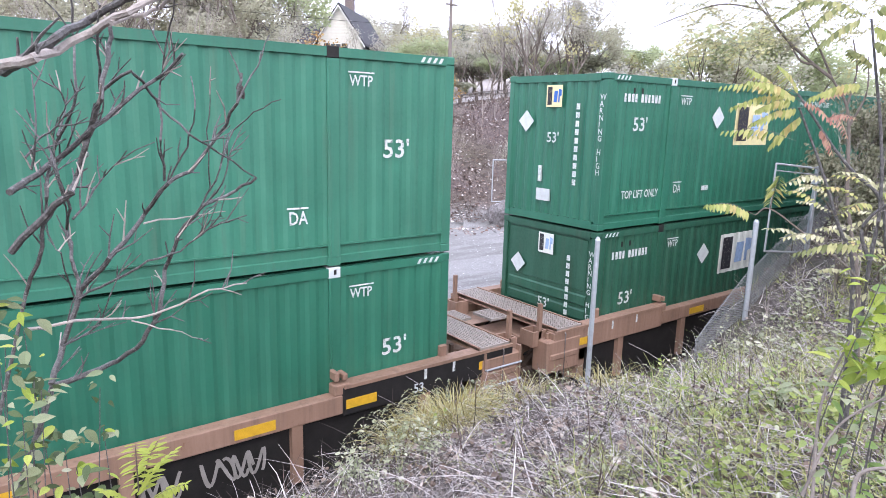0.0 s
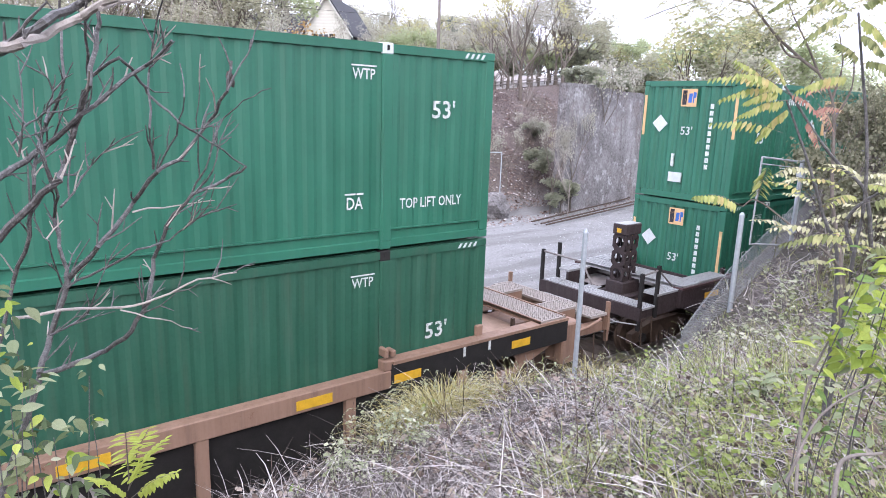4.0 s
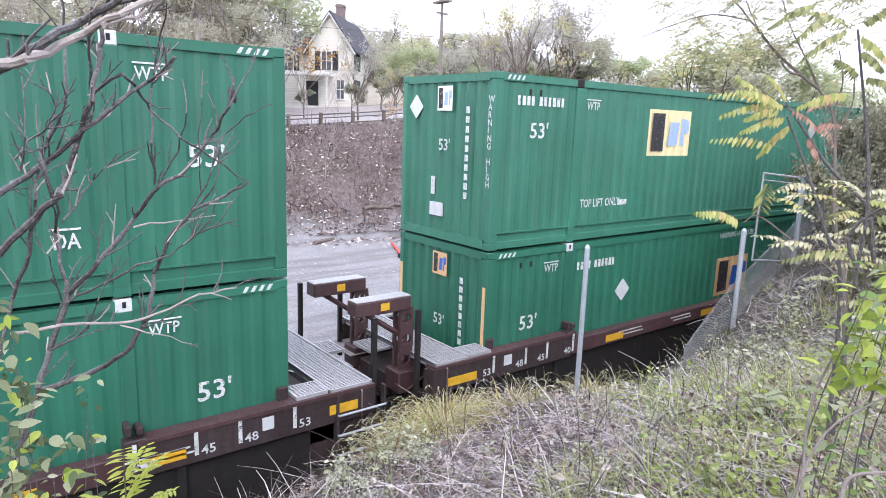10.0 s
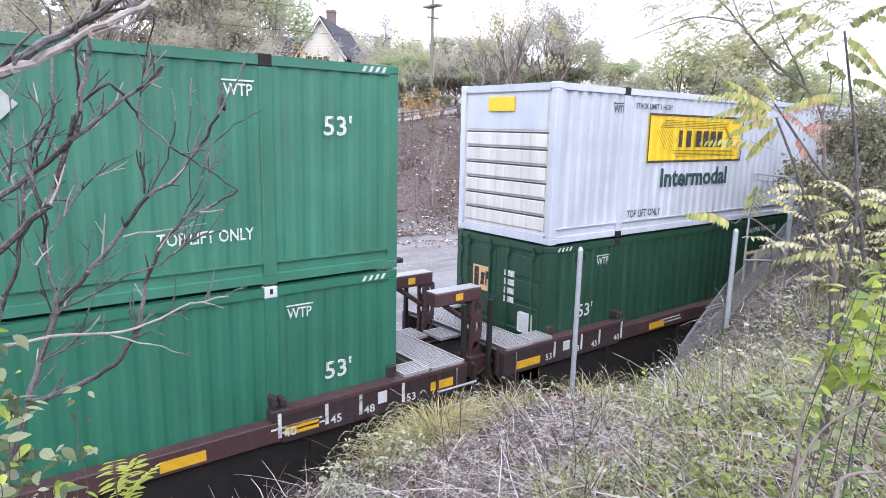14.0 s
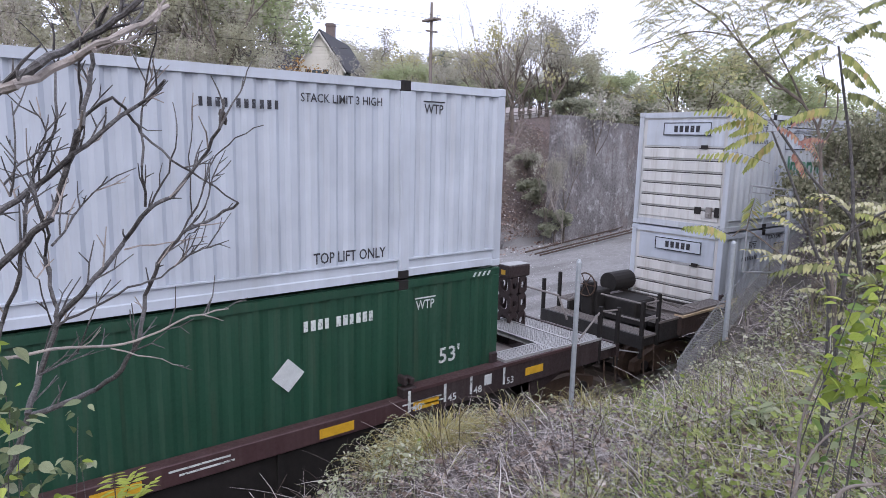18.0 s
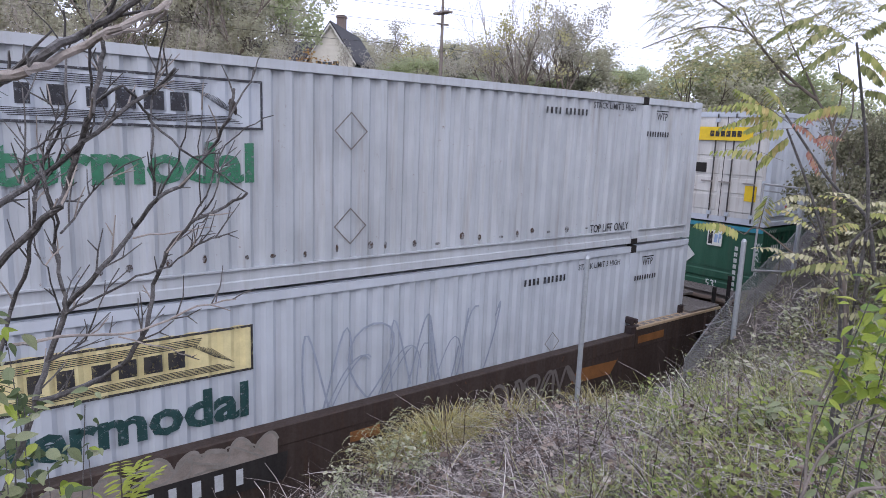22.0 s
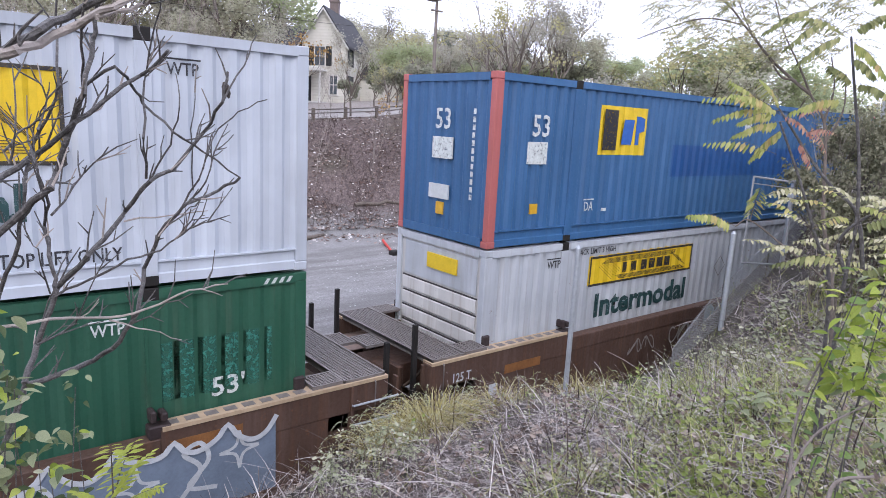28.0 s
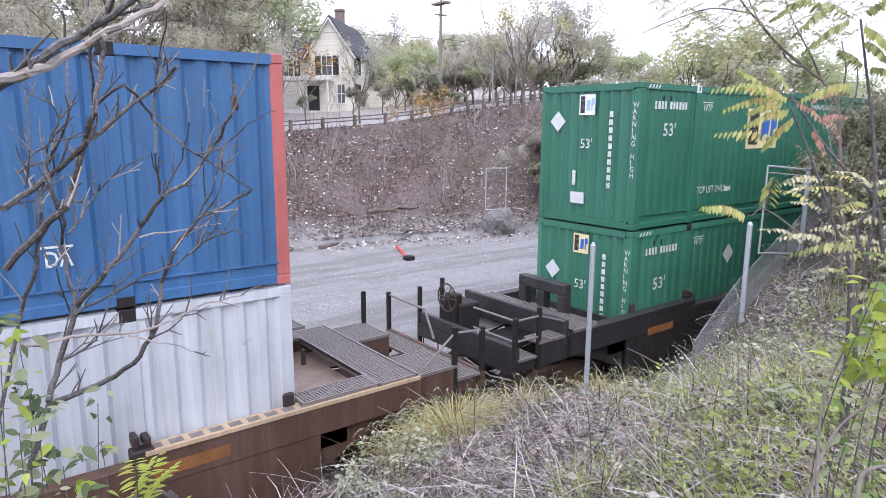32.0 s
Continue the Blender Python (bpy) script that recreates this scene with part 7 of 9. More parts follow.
def crest(kind, az, d, el, seed, wide=1.2):
    """A tree whose top stands at a slope above the viewer's level."""
    x, y = d * math.cos(radians(az)), d * math.sin(radians(az))
    h = 5.3 + d * math.tan(radians(el)) - terrain(x, y) + 0.5
    plant(kind, az, d, h, seed, 0.5, wide)


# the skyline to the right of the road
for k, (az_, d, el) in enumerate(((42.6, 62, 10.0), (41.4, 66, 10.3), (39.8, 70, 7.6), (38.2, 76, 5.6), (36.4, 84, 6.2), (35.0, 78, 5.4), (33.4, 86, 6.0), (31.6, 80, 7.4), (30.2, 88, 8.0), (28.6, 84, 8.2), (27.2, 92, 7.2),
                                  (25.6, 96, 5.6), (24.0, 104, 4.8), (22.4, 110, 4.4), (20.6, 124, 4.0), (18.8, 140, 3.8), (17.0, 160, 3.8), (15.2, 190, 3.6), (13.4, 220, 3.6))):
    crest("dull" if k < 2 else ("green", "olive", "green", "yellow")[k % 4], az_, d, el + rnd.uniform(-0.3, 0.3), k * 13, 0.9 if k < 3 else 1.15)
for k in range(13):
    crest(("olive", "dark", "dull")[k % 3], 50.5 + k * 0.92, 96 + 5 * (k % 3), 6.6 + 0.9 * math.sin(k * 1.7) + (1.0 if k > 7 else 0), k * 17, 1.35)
# saplings on the bank and along the rail
for i in range(46):
    az_ = rnd.uniform(40, 94)
    x_ = 38 / math.tan(radians(az_)) if az_ < 89 else 0
    d = rnd.uniform(35, 47)
    plant(rnd.choice(("bare", "bare", "bare", "dull")), az_, d, rnd.uniform(2.5, 5.5), i * 3, wide=0.8)
for az_, d, h, k in ((54.2, 38, 4.6, "orange"), (64.0, 45, 5.2, "orange"), (48.0, 52, 10.5, "bare"), (47.0, 53, 11.5, "bare"), (46.0, 52, 10.0, "bare"), (45.4, 50, 8, "yellow"), (56.2, 46, 3.2, "yellow"), (60, 47, 2.6, "shrub"), (57.5, 50, 3.0, "shrub"), (55.6, 50, 3.4, "shrub"), (53.5, 48, 3.6, "shrub"), (64, 55, 2.0, "shrub"), (66.5, 54, 1.8, "shrub")):
    plant(k, az_, d, h, int(az_ * 13))
# pale saplings that rise before the lawn
for i in range(15):
    plant("bare", 69 + i * 1.65 + rnd.uniform(-0.4, 0.4), rnd.uniform(34, 45), rnd.uniform(5.5, 9.5), i * 37, 0.1, rnd.uniform(0.45, 0.7))
# undergrowth at the foot of the bank
for i in range(26):
    az_ = 73 + 23 * rnd.random()
    plant("shrub", az_, rnd.uniform(27.5, 31.5), rnd.uniform(1.0, 1.9), i * 9, 0.15, 1.3)
# growth along the top of the wall, and understorey before the far woods
for i in range(20):
    x_, y_ = 29 + i * 1.9, 0
    y_ = lerp_pts(TOE, x_) + rnd.uniform(1.2, 4.5)
    plant(("shrub", "dull", "shrub", "yellow")[i % 4], math.degrees(math.atan2(y_, x_)), math.hypot(x_, y_), rnd.uniform(2.2, 4.2), i * 4, 0.2, 1.1)
for i in range(30):
    az_ = 13 + i * 0.95
    plant(("shrub", "shrub", "green")[i % 3], az_, (78 if az_ > 30 else 100 if az_ > 22 else 140) + rnd.uniform(-4, 8), rnd.uniform(4.5, 7.0), i * 6, 1.0, 1.5)
# brush that leans over the wall's edge
for i in range(24):
    gx, gy, gz, ga = WALL_TOP[i * len(WALL_TOP) // 24]
    u = rnd.uniform(0, 3.2)
    x_, y_ = gx + u * math.cos(radians(ga)) - 0.5 * math.sin(radians(ga)), gy + u * math.sin(radians(ga)) + 0.5 * math.cos(radians(ga))
    plant(("shrub", "shrub", "dull")[i % 3], math.degrees(math.atan2(y_, x_)), math.hypot(x_, y_), gz + rnd.uniform(0.3, 1.5) - terrain(x_, y_) if i % 3 == 2 else rnd.uniform(1.2, 2.2), i * 3, 0.0 if i % 3 == 2 else terrain(x_, y_) - gz + 0.7, 0.8 if i % 3 == 2 else 1.3)
for k in range(9):
    x_, y_ = 27.4 + 0.28 * k, 24.9 + 0.25 * (k % 3)
    plant(("shrub", "dull", "bare")[k % 3], math.degrees(math.atan2(y_, x_)), math.hypot(x_, y_), (1.6, 4.6, 5.4)[k % 3] + 0.3 * (k % 4), k * 31, 0.15, (1.0, 0.55, 0.5)[k % 3])
# thicket along the far side of the road
for k in range(22):
    plant(("shrub", "dull", "shrub", "green")[k % 4], 41.5 + k * 0.68 + rnd.uniform(-0.2, 0.2), rnd.uniform(60, 72), rnd.uniform(3.0, 4.8), k * 19, 0.3, 1.5)
for k, az_ in enumerate((51.4, 52.3, 53.2, 54.2)):
    plant("shrub", az_, 49.5 + 0.6 * (k % 2), 1.7 + 0.25 * (k % 3), k * 41, 0.1, 1.2)


# ---- fence on the bank ----
fence = thing("chain_link_fence", "galvanised chain-link fence with bare posts on the bank", "fence")


def fence_post(x, y, top, r=0.036):
    z = terrain(x, y)
    p = part("post", T_([(x, y, z - 0.4), (x, y, top)], r, seg=12), GALV, fence)
    part("post_cap", T_([(x, y, top), (x, y, top + 0.02), (x, y, top + 0.045)], r * 1.12, r * 0.5, seg=12), GALV, p)


fence_post(7.05, 5.72, 3.68)
fence_post(11.22, 5.66, 3.62, 0.045)
fence_post(13.40, 5.70, 4.52, 0.045)
fence_post(17.6, 5.75, 6.3, 0.045)
fence_post(22.5, 5.8, 7.9, 0.045)
MESH = plain("chain_link_wire", (0.34, 0.35, 0.365), 0.6, 0.4, 0.15, 20)


def chain_link(x0, x1, y0, y1, b0, b1, t0, t1, pitch=0.052):
    """Diagonal wire mesh between two posts."""
    bm = bmesh.new()
    ln = x1 - x0
    h = max(t0 - b0, t1 - b1)
    n = int((ln + h) / pitch)
    r = 0.0032

    def at(s, v):
        k = s / ln
        lo, hi = b0 + (b1 - b0) * k, t0 + (t1 - t0) * k
        return Vector((x0 + s, y0 + (y1 - y0) * k + 0.03 * math.sin(k * 3), lo + (hi - lo) * v / h))
    for i in range(n):
        for sgn in (0, 1):
            s = -h + i * pitch
            a, b = max(0, s), min(ln, s + h)
            if b - a < 0.02:
                continue
            va, vb = (a - s, b - s) if sgn == 0 else (h - (a - s), h - (b - s))
            p, q = at(a, va), at(b, vb)
            d = (q - p).normalized()
            u = Vector((-d.z, 0, d.x)) * r
            w = Vector((0, r, 0))
            v = [bm.verts.new(c) for c in (p - u, p + w, p + u, q - u, q + w, q + u)]
            bm.faces.new((v[0], v[1], v[4], v[3])), bm.faces.new((v[1], v[2], v[5], v[4])), bm.faces.new((v[2], v[0], v[3], v[5]))
    return bm


MESH_TOP = [(9.75, 1.72), (11.25, 2.70), (12.8, 3.38), (14.8, 4.40), (16.2, 5.05), (19.0, 6.30), (22.5, 7.80)]
for (xa, za), (xb, zb) in zip(MESH_TOP, MESH_TOP[1:]):
    part("wire_mesh", chain_link(xa, xb, 5.70, 5.72, min(za - 0.05, terrain(xa, 5.7) + 0.02), min(zb - 0.3, terrain(xb, 5.7) + 0.02), za, zb), MESH, fence)
    part("tension_wire", T_([(xa, 5.70, za), (xb, 5.72, zb)], 0.004, seg=5), MESH, fence)
gate = thing("fence_gate", "open galvanised tube gate frame", "gate")
GP = [Vector((11.85, 5.75, 4.62)), Vector((13.33, 5.66, 4.50)), Vector((13.30, 5.66, 2.85)), Vector((11.82, 5.75, 3.02))]
for a, b in zip(GP, GP[1:] + GP[:1]):
    part("tube", T_([a, b], 0.019, seg=8), MESH, gate)
part("brace", T_([GP[0] + Vector((0.02, 0, -0.12)), GP[1] + Vector((-0.02, 0, -0.12))], 0.013, seg=6), MESH, gate)
for z in (3.1, 4.2):
    part("hinge", B((13.28, 13.42, 5.62, 5.74, z, z + 0.08)), GALV, gate)

# ---- undergrowth on the near bank ----
DRY = island_mat("dry_stalks", [(0.0, (0.06, 0.05, 0.047)), (0.3, (0.23, 0.193, 0.184)), (0.6, (0.43, 0.385, 0.37)), (0.87, (0.63, 0.58, 0.555)), (1.0, (0.82, 0.78, 0.74))], 0.9)
BANKLEAF = island_mat("curled_dead_leaves", [(0.0, (0.13, 0.095, 0.08)), (0.5, (0.31, 0.24, 0.20)), (0.85, (0.50, 0.42, 0.36)), (1.0, (0.70, 0.64, 0.58))], 0.9, 0.2)
DARKSTEM = island_mat("dark_weed_stems", [(0.0, (0.03, 0.022, 0.02)), (0.6, (0.085, 0.062, 0.055)), (1.0, (0.18, 0.14, 0.12))], 0.9)
GOLD = island_mat("golden_grass", [(0.0, (0.19, 0.15, 0.065)), (0.35, (0.42, 0.37, 0.15)), (0.7, (0.57, 0.52, 0.25)), (1.0, (0.74, 0.70, 0.46))], 0.8, 0.25)
GRASS = island_mat("fading_green_grass", [(0.0, (0.13, 0.15, 0.05)), (0.5, (0.36, 0.39, 0.15)), (1.0, (0.60, 0.58, 0.28))], 0.8, 0.25)
WEED = island_mat("weed_leaves", [(0.0, (0.13, 0.19, 0.055)), (0.5, (0.27, 0.36, 0.12)), (1.0, (0.50, 0.56, 0.25))], 0.65, 0.35)
YELLOWWEED = island_mat("yellow_green_weed_leaves", [(0.0, (0.20, 0.26, 0.06)), (0.5, (0.34, 0.41, 0.12)), (1.0, (0.52, 0.54, 0.26))], 0.6, 0.35)
BRIGHT = island_mat("bright_green_leaves", [(0.0, (0.22, 0.27, 0.05)), (0.6, (0.40, 0.45, 0.09)), (1.0, (0.54, 0.58, 0.14))], 0.55, 0.4)
PALELEAF = island_mat("pale_drying_leaves", [(0.0, (0.300, 0.336, 0.192)), (0.5, (0.456, 0.480, 0.324)), (1.0, (0.660, 0.648, 0.504))], 0.7, 0.3)
SUMAC = island_mat("yellow_sumac_leaflets", [(0.0, (0.24, 0.29, 0.09)), (0.45, (0.42, 0.45, 0.15)), (0.9, (0.60, 0.57, 0.24)), (1.0, (0.58, 0.42, 0.20))], 0.6, 0.4)


def ribbon(v, f, pts, w):
    """A grass blade or flat stalk along points, with a ridge."""
    k = len(v)
    n = len(pts)
    for i, p in enumerate(pts):
        d = pts[min(i + 1, n - 1)] - pts[max(i - 1, 0)]
        s = d.cross(Vector((0, 0, 1)))
        s = s.normalized() if s.length > 1e-5 else Vector((1, 0, 0))
        q = w * (1 - 0.75 * i / (n - 1))
        v += [p - s * q, p + Vector((0, 0, q * 0.7)), p + s * q]
    for i in range(n - 1):
        a = k + 3 * i
        f += [(a, a + 1, a + 4, a + 3), (a + 1, a + 2, a + 5, a + 4)]


def on_bank(r):
    """A spot on the near bank, thicker towards the part in view."""
    while True:
        a = radians(r.uniform(8, 72))
        d = 1.9 + 13.0 * r.random() ** 1.4
        x, y = d * math.cos(a), d * math.sin(a)
        if 0.1 < y < 6.35:
            return x, y


def on_slope(r):
    """A spot on the rising end of the bank, below the fence."""
    return r.uniform(8.5, 17.5), r.uniform(2.2, 5.65)


def patch(x, y, k, off):
    return noise.noise(Vector((x * k, y * k, off)))


def stalks(name, n, mat, seed, length, lay, width, keep, label, cat, spot=on_bank):
    r = random.Random(seed)
    v, f = [], []
    made = tries = 0
    while made < n and tries < n * 30:
        tries += 1
        x, y = spot(r)
        if not keep(x, y, r):
            continue
        made += 1
        z = terrain(x, y)
        l_ = r.uniform(*length)
        a = r.uniform(0, 6.283)
        up = r.uniform(*lay)
        d = Vector((math.cos(a), math.sin(a) - 0.15, up)).normalized()
        p = Vector((x, y, z - 0.02))
        pts = [p]
        for i in range(4):
            d = (d + Vector((r.uniform(-.16, .16), r.uniform(-.16, .16), -0.13))).normalized()
            p = p + d * l_ / 4
            p.z = max(p.z, terrain(p.x, p.y) + 0.015)
            pts.append(p.copy())
        ribbon(v, f, pts, r.uniform(*width))
    return tagged(new(name, from_lists(name, v, f, mat)), label, cat, kind="stuff")


def tufted(x, y, r):
    """Stalks stand in tussocks with bare hollows between."""
    return patch(x, y, 2.6, 33) + 0.5 * patch(x, y, 6.5, 8) > -0.12 or r.random() < 0.25


def brink(x, y, r):
    """Little grows along the worn edge between the fence posts."""
    return not (x > 6.1 and y > 4.75) or r.random() < (0.10 if x < 10.4 else 0.45)


def green_side(x, y, wob):
    """How far a spot lies into the leafy, upper end of the bank."""
    return 36 - math.degrees(math.atan2(y, x)) + 11 * patch(x, y, 0.8, wob)


dryness = lambda x, y, r: brink(x, y, r) and tufted(x, y, r) and (y > 2.4 + 1.6 * patch(x, y, 0.4, 2) or r.random() < 0.7)
greenness = lambda x, y, r: brink(x, y, r) and tufted(y, x, r) and (green_side(x, y, 9) > 0 or r.random() < 0.05)
stalks("dry_stalks", 16500, DRY, 51, (0.2, 0.65), (0.05, 0.9), (0.002, 0.0055), dryness, "tangle of grey dry stalks lying over the bank", "dry grass")
stalks("dead_stems", 1500, DRY, 52, (0.4, 1.0), (0.1, 0.75), (0.005, 0.010), dryness, "bleached broken stems scattered over the bank", "dead stems")
stalks("dark_stems", 1900, DARKSTEM, 54, (0.25, 0.75), (0.2, 1.8), (0.003, 0.008), lambda x, y, r: brink(x, y, r) and patch(x, y, 1.4, 41) > -0.2, "dark dead weed stems standing on the bank", "dead stems")
stalks("grass", 6800, GRASS, 53, (0.15, 0.55), (0.4, 1.8), (0.003, 0.0075), greenness, "fading green grass on the upper bank", "grass")


def bank_leaves(n, seed):
    """Curled brown leaves caught among the stalks."""
    r = random.Random(seed)
    v, f = [], []
    while len(f) < 2 * n:
        x, y = on_bank(r)
        if patch(x, y, 1.8, 50) < r.uniform(-0.5, 0.3) or not brink(x, y, r):
            continue
        q = r.uniform(0.02, 0.055)
        leaf_quad(v, f, Vector((x, y, terrain(x, y) + r.uniform(0.01, 0.16))), rand_dir(r, -0.5, 0.5) * q * 1.7, rand_dir(r, 0.2, 1), q * 0.6, 0.5)
    return tagged(new("dead_leaves", from_lists("dead_leaves", v, f, BANKLEAF)), "curled brown dead leaves among the stalks", "fallen leaves", kind="stuff")


bank_leaves(6500, 55)
slope_patch = lambda x, y, r: patch(x, y, 1.6, 61) > r.uniform(-0.5, 0.2)
stalks("slope_stalks", 4200, DRY, 56, (0.2, 0.7), (0.1, 1.2), (0.004, 0.009), slope_patch, "pale dry stalks on the slope below the fence", "dry grass", on_slope)
stalks("slope_grass", 1800, GRASS, 57, (0.2, 0.6), (0.4, 1.6), (0.005, 0.010), lambda x, y, r: patch(x, y, 1.1, 62) > 0.0 and y < 5.2, "yellowing grass on the slope below the fence", "grass", on_slope)


def leafy(name, n, mat, seed, size, keep, high, label, cat, spot=on_bank):
    """Weed leaves in loose rosettes above the ground."""
    r = random.Random(seed)
    v, f = [], []
    made = tries = 0
    while made < n and tries < n * 30:
        tries += 1
        x, y = spot(r)
        if not keep(x, y, r):
            continue
        z = terrain(x, y)
        h = r.uniform(*high)
        ribbon(v, f, [Vector((x, y, z)), Vector((x + r.uniform(-.05, .05), y + r.uniform(-.05, .05), z + h * 0.6)), Vector((x + r.uniform(-.1, .1), y + r.uniform(-.1, .1), z + h))], 0.004)
        for k in range(r.randint(5, 10)):
            made += 1
            s = r.uniform(*size)
            d = rand_dir(r, -0.6, 0.6)
            leaf_quad(v, f, Vector((x, y, z + h * r.uniform(0.2, 1))) + d * s * 0.9, d * s, Vector((r.uniform(-.9, .9), r.uniform(-.9, .9), 0.8)), s * r.uniform(0.20, 0.40))
    return tagged(new(name, from_lists(name, v, f, mat)), label, cat, kind="stuff")


weedy = lambda x, y, r: brink(x, y, r) and patch(x, y, 1.5, 4) + 0.4 * patch(x, y, 4.0, 5) > 0.05 and (green_side(x, y, 12) > 0 or r.random() < 0.05) and y < 5.9
leafy("weeds", 4200, WEED, 61, (0.02, 0.055), weedy, (0.06, 0.40), "green leafy weeds growing over the bank", "weeds")
leafy("broad_weeds", 1800, YELLOWWEED, 64, (0.035, 0.08), lambda x, y, r: brink(x, y, r) and patch(x, y, 1.3, 24) > 0.12 and (green_side(x, y, 15) > 4 or r.random() < 0.03) and y < 5.6, (0.12, 0.5), "yellow-green broad-leaved weeds in loose rosettes", "weeds")
leafy("pale_weeds", 3200, PALELEAF, 62, (0.02, 0.055), lambda x, y, r: brink(x, y, r) and patch(x, y, 1.2, 14) > 0.1 and (green_side(x, y, 18) > -8 or r.random() < 0.25), (0.06, 0.34), "pale drying leaves among the weeds", "weeds")
leafy("slope_weeds", 2600, PALELEAF, 66, (0.05, 0.11), lambda x, y, r: patch(x, y, 1.0, 63) > -0.05, (0.08, 0.5), "pale green leafy weeds on the slope", "weeds", on_slope)
leafy("mugwort", 900, PALELEAF, 63, (0.03, 0.07), lambda x, y, r: (x - 10.2) ** 2 + (y - 5.6) ** 2 < 0.5 or (x - 3.5) ** 2 + (y - 5.4) ** 2 < 0.35, (0.1, 0.55), "grey-green feathery weeds at the bank's edge", "weeds")


def plume_clump(x, y, n, seed, high, label):
    """Golden foxtail grass: arching blades with drooping seed heads."""
    r = random.Random(seed)
    g = thing("grass_clump", label, "grass")
    v, f, hv, hf = [], [], [], []
    for i in range(n):
        a = r.uniform(0, 6.283)
        q = r.random() ** 0.7 * 0.5
        p = Vector((x + math.cos(a) * q, y + math.sin(a) * q * 0.6, 0))
        p.z = terrain(p.x, p.y)
        out = (Vector((math.cos(a) * 0.5, math.sin(a) * 0.5, 1.1)) + rand_dir(r) * 0.5).normalized()
        l_ = high * r.uniform(0.5, 1.1)
        pts, d = [p], out
        for k in range(5):
            d = (d + rand_dir(r) * 0.16 + Vector((math.cos(a) * 0.13, math.sin(a) * 0.13, -0.22 * k / 2))).normalized()
            p = p + d * l_ / 5
            pts.append(p.copy())
        ribbon(v, f, pts, r.uniform(0.003, 0.009))
        if i % 3 == 0:
            for k in range(18):
                t = p + d * 0.008 * k + Vector((0, 0, -0.0012 * k * k * 0.4))
                leaf_quad(hv, hf, t, (rand_dir(r) + d).normalized() * 0.022, rand_dir(r), 0.005)
    for nm, vv, ff, m in (("blade_tuft", v, f, GOLD), ("seed_head_spray", hv, hf, PALELEAF)):
        o = new(nm, from_lists(nm, vv, ff, m))
        o.parent = g
    return g


plume_clump(4.6, 5.72, 620, 71, 0.62, "golden foxtail grass clump leaning over the bank's edge")
plume_clump(4.1, 5.80, 260, 72, 0.55, "thin straw-coloured grass clump at the bank's edge")
plume_clump(5.5, 5.6, 160, 73, 0.40, "low yellow-green grass clump on the bank")
plume_clump(7.6, 5.9, 160, 74, 0.45, "sparse dry grass clump beside a fence post")


# ---- bushes near the eye ----
def bearing(az, el, d):
    """A point at a bearing from the track, a slope and a level distance from where the viewer stands."""
    a = radians(az)
    return Vector((d * math.cos(a), d * math.sin(a), 5.3 + d * math.tan(radians(el))))


def spurs(parent, line, r, rnd, n, length):
    """Short straight side shoots that fork once, angled forward and up."""
    for i in range(n):
        k = rnd.randint(0, len(line) - 2)
        p = line[k].lerp(line[k + 1], rnd.random())
        along = (line[k + 1] - line[k]).normalized()
        d = (along * 0.8 + rand_dir(rnd) * 0.65 + Vector((0.05, 0, 0.35))).normalized()
        l_ = length * rnd.uniform(0.25, 1.1)
        q = p + d * l_ * 0.5
        e = q + (d + rand_dir(rnd) * 0.3 + Vector((0, 0, 0.12))).normalized() * l_ * 0.5
        bm = bmesh.new()
        tube(bm, [p, q, e], r, r * 0.5, seg=5, caps=True)
        if rnd.random() < 0.5:
            e2 = q + (d + rand_dir(rnd) * 0.8).normalized() * l_ * 0.35
            tube(bm, [q, e2], r * 0.8, r * 0.4, seg=4, caps=True)
        part("twig", bm, rnd.choice(TWIG_TONES), parent)


bush = thing("dead_bush", "leafless dead bush with dark angular twigs", "bush")
TWIG_TONES = (BARK_LICHEN, BARK_LICHEN, BARK_LICHEN, BARK_PALE)


def limb(r, mat, d, n, *bear):
    """A crooked limb through bearings, with knuckles where it bends and spurs along it."""
    seed = int(bear[0][0] * 100 + bear[-1][1] * 37) & 1023
    rr = random.Random(seed)
    ends = [bearing(a, e, d + 0.10 * math.sin(2 * k + seed)) for k, (a, e) in enumerate(bear)]
    line = []
    for p, q in zip(ends, ends[1:]):
        line += [p, p.lerp(q, 0.35) + rand_dir(rr) * 0.007, p.lerp(q, 0.7) + rand_dir(rr) * 0.007]
    line.append(ends[-1])
    bm = bmesh.new()
    tube(bm, line, r * 1.15, r * 0.55, seg=7, caps=True)
    o = part("limb", bm, mat, bush)
    if n:
        spurs(o, line, max(0.0036, r * 0.40), rr, int(n * 1.5), 0.19)


limb(0.017, BARK_LICHEN, 2.60, 4, (86.1, 2.4), (84.8, 3.3), (82.6, 5.0), (80.4, 6.4), (77.3, 8.7), (75.3, 10.5))
limb(0.016, BARK_PALE, 2.55, 3, (86.1, 2.9), (84.1, 3.5), (82.7, 4.0), (80.1, 5.7), (77.7, 7.2), (75.3, 8.5), (73.5, 10.0))
limb(0.008, BARK_PALE, 2.60, 3, (78.9, 6.3), (77.2, 7.0), (75.4, 7.7), (74.5, 8.8), (73.7, 10.5))
limb(0.011, BARK_LICHEN, 2.75, 9, (86.5, -6.2), (85.4, -5.4), (83.2, -3.8), (80.7, -1.4), (78.1, 0.8), (76.0, 2.4), (74.0, 4.4))
limb(0.005, BARK_LICHEN, 2.85, 5, (75.9, -5.6), (76.0, -2.4), (75.8, 1.9), (75.2, 5.0), (74.4, 8.4))
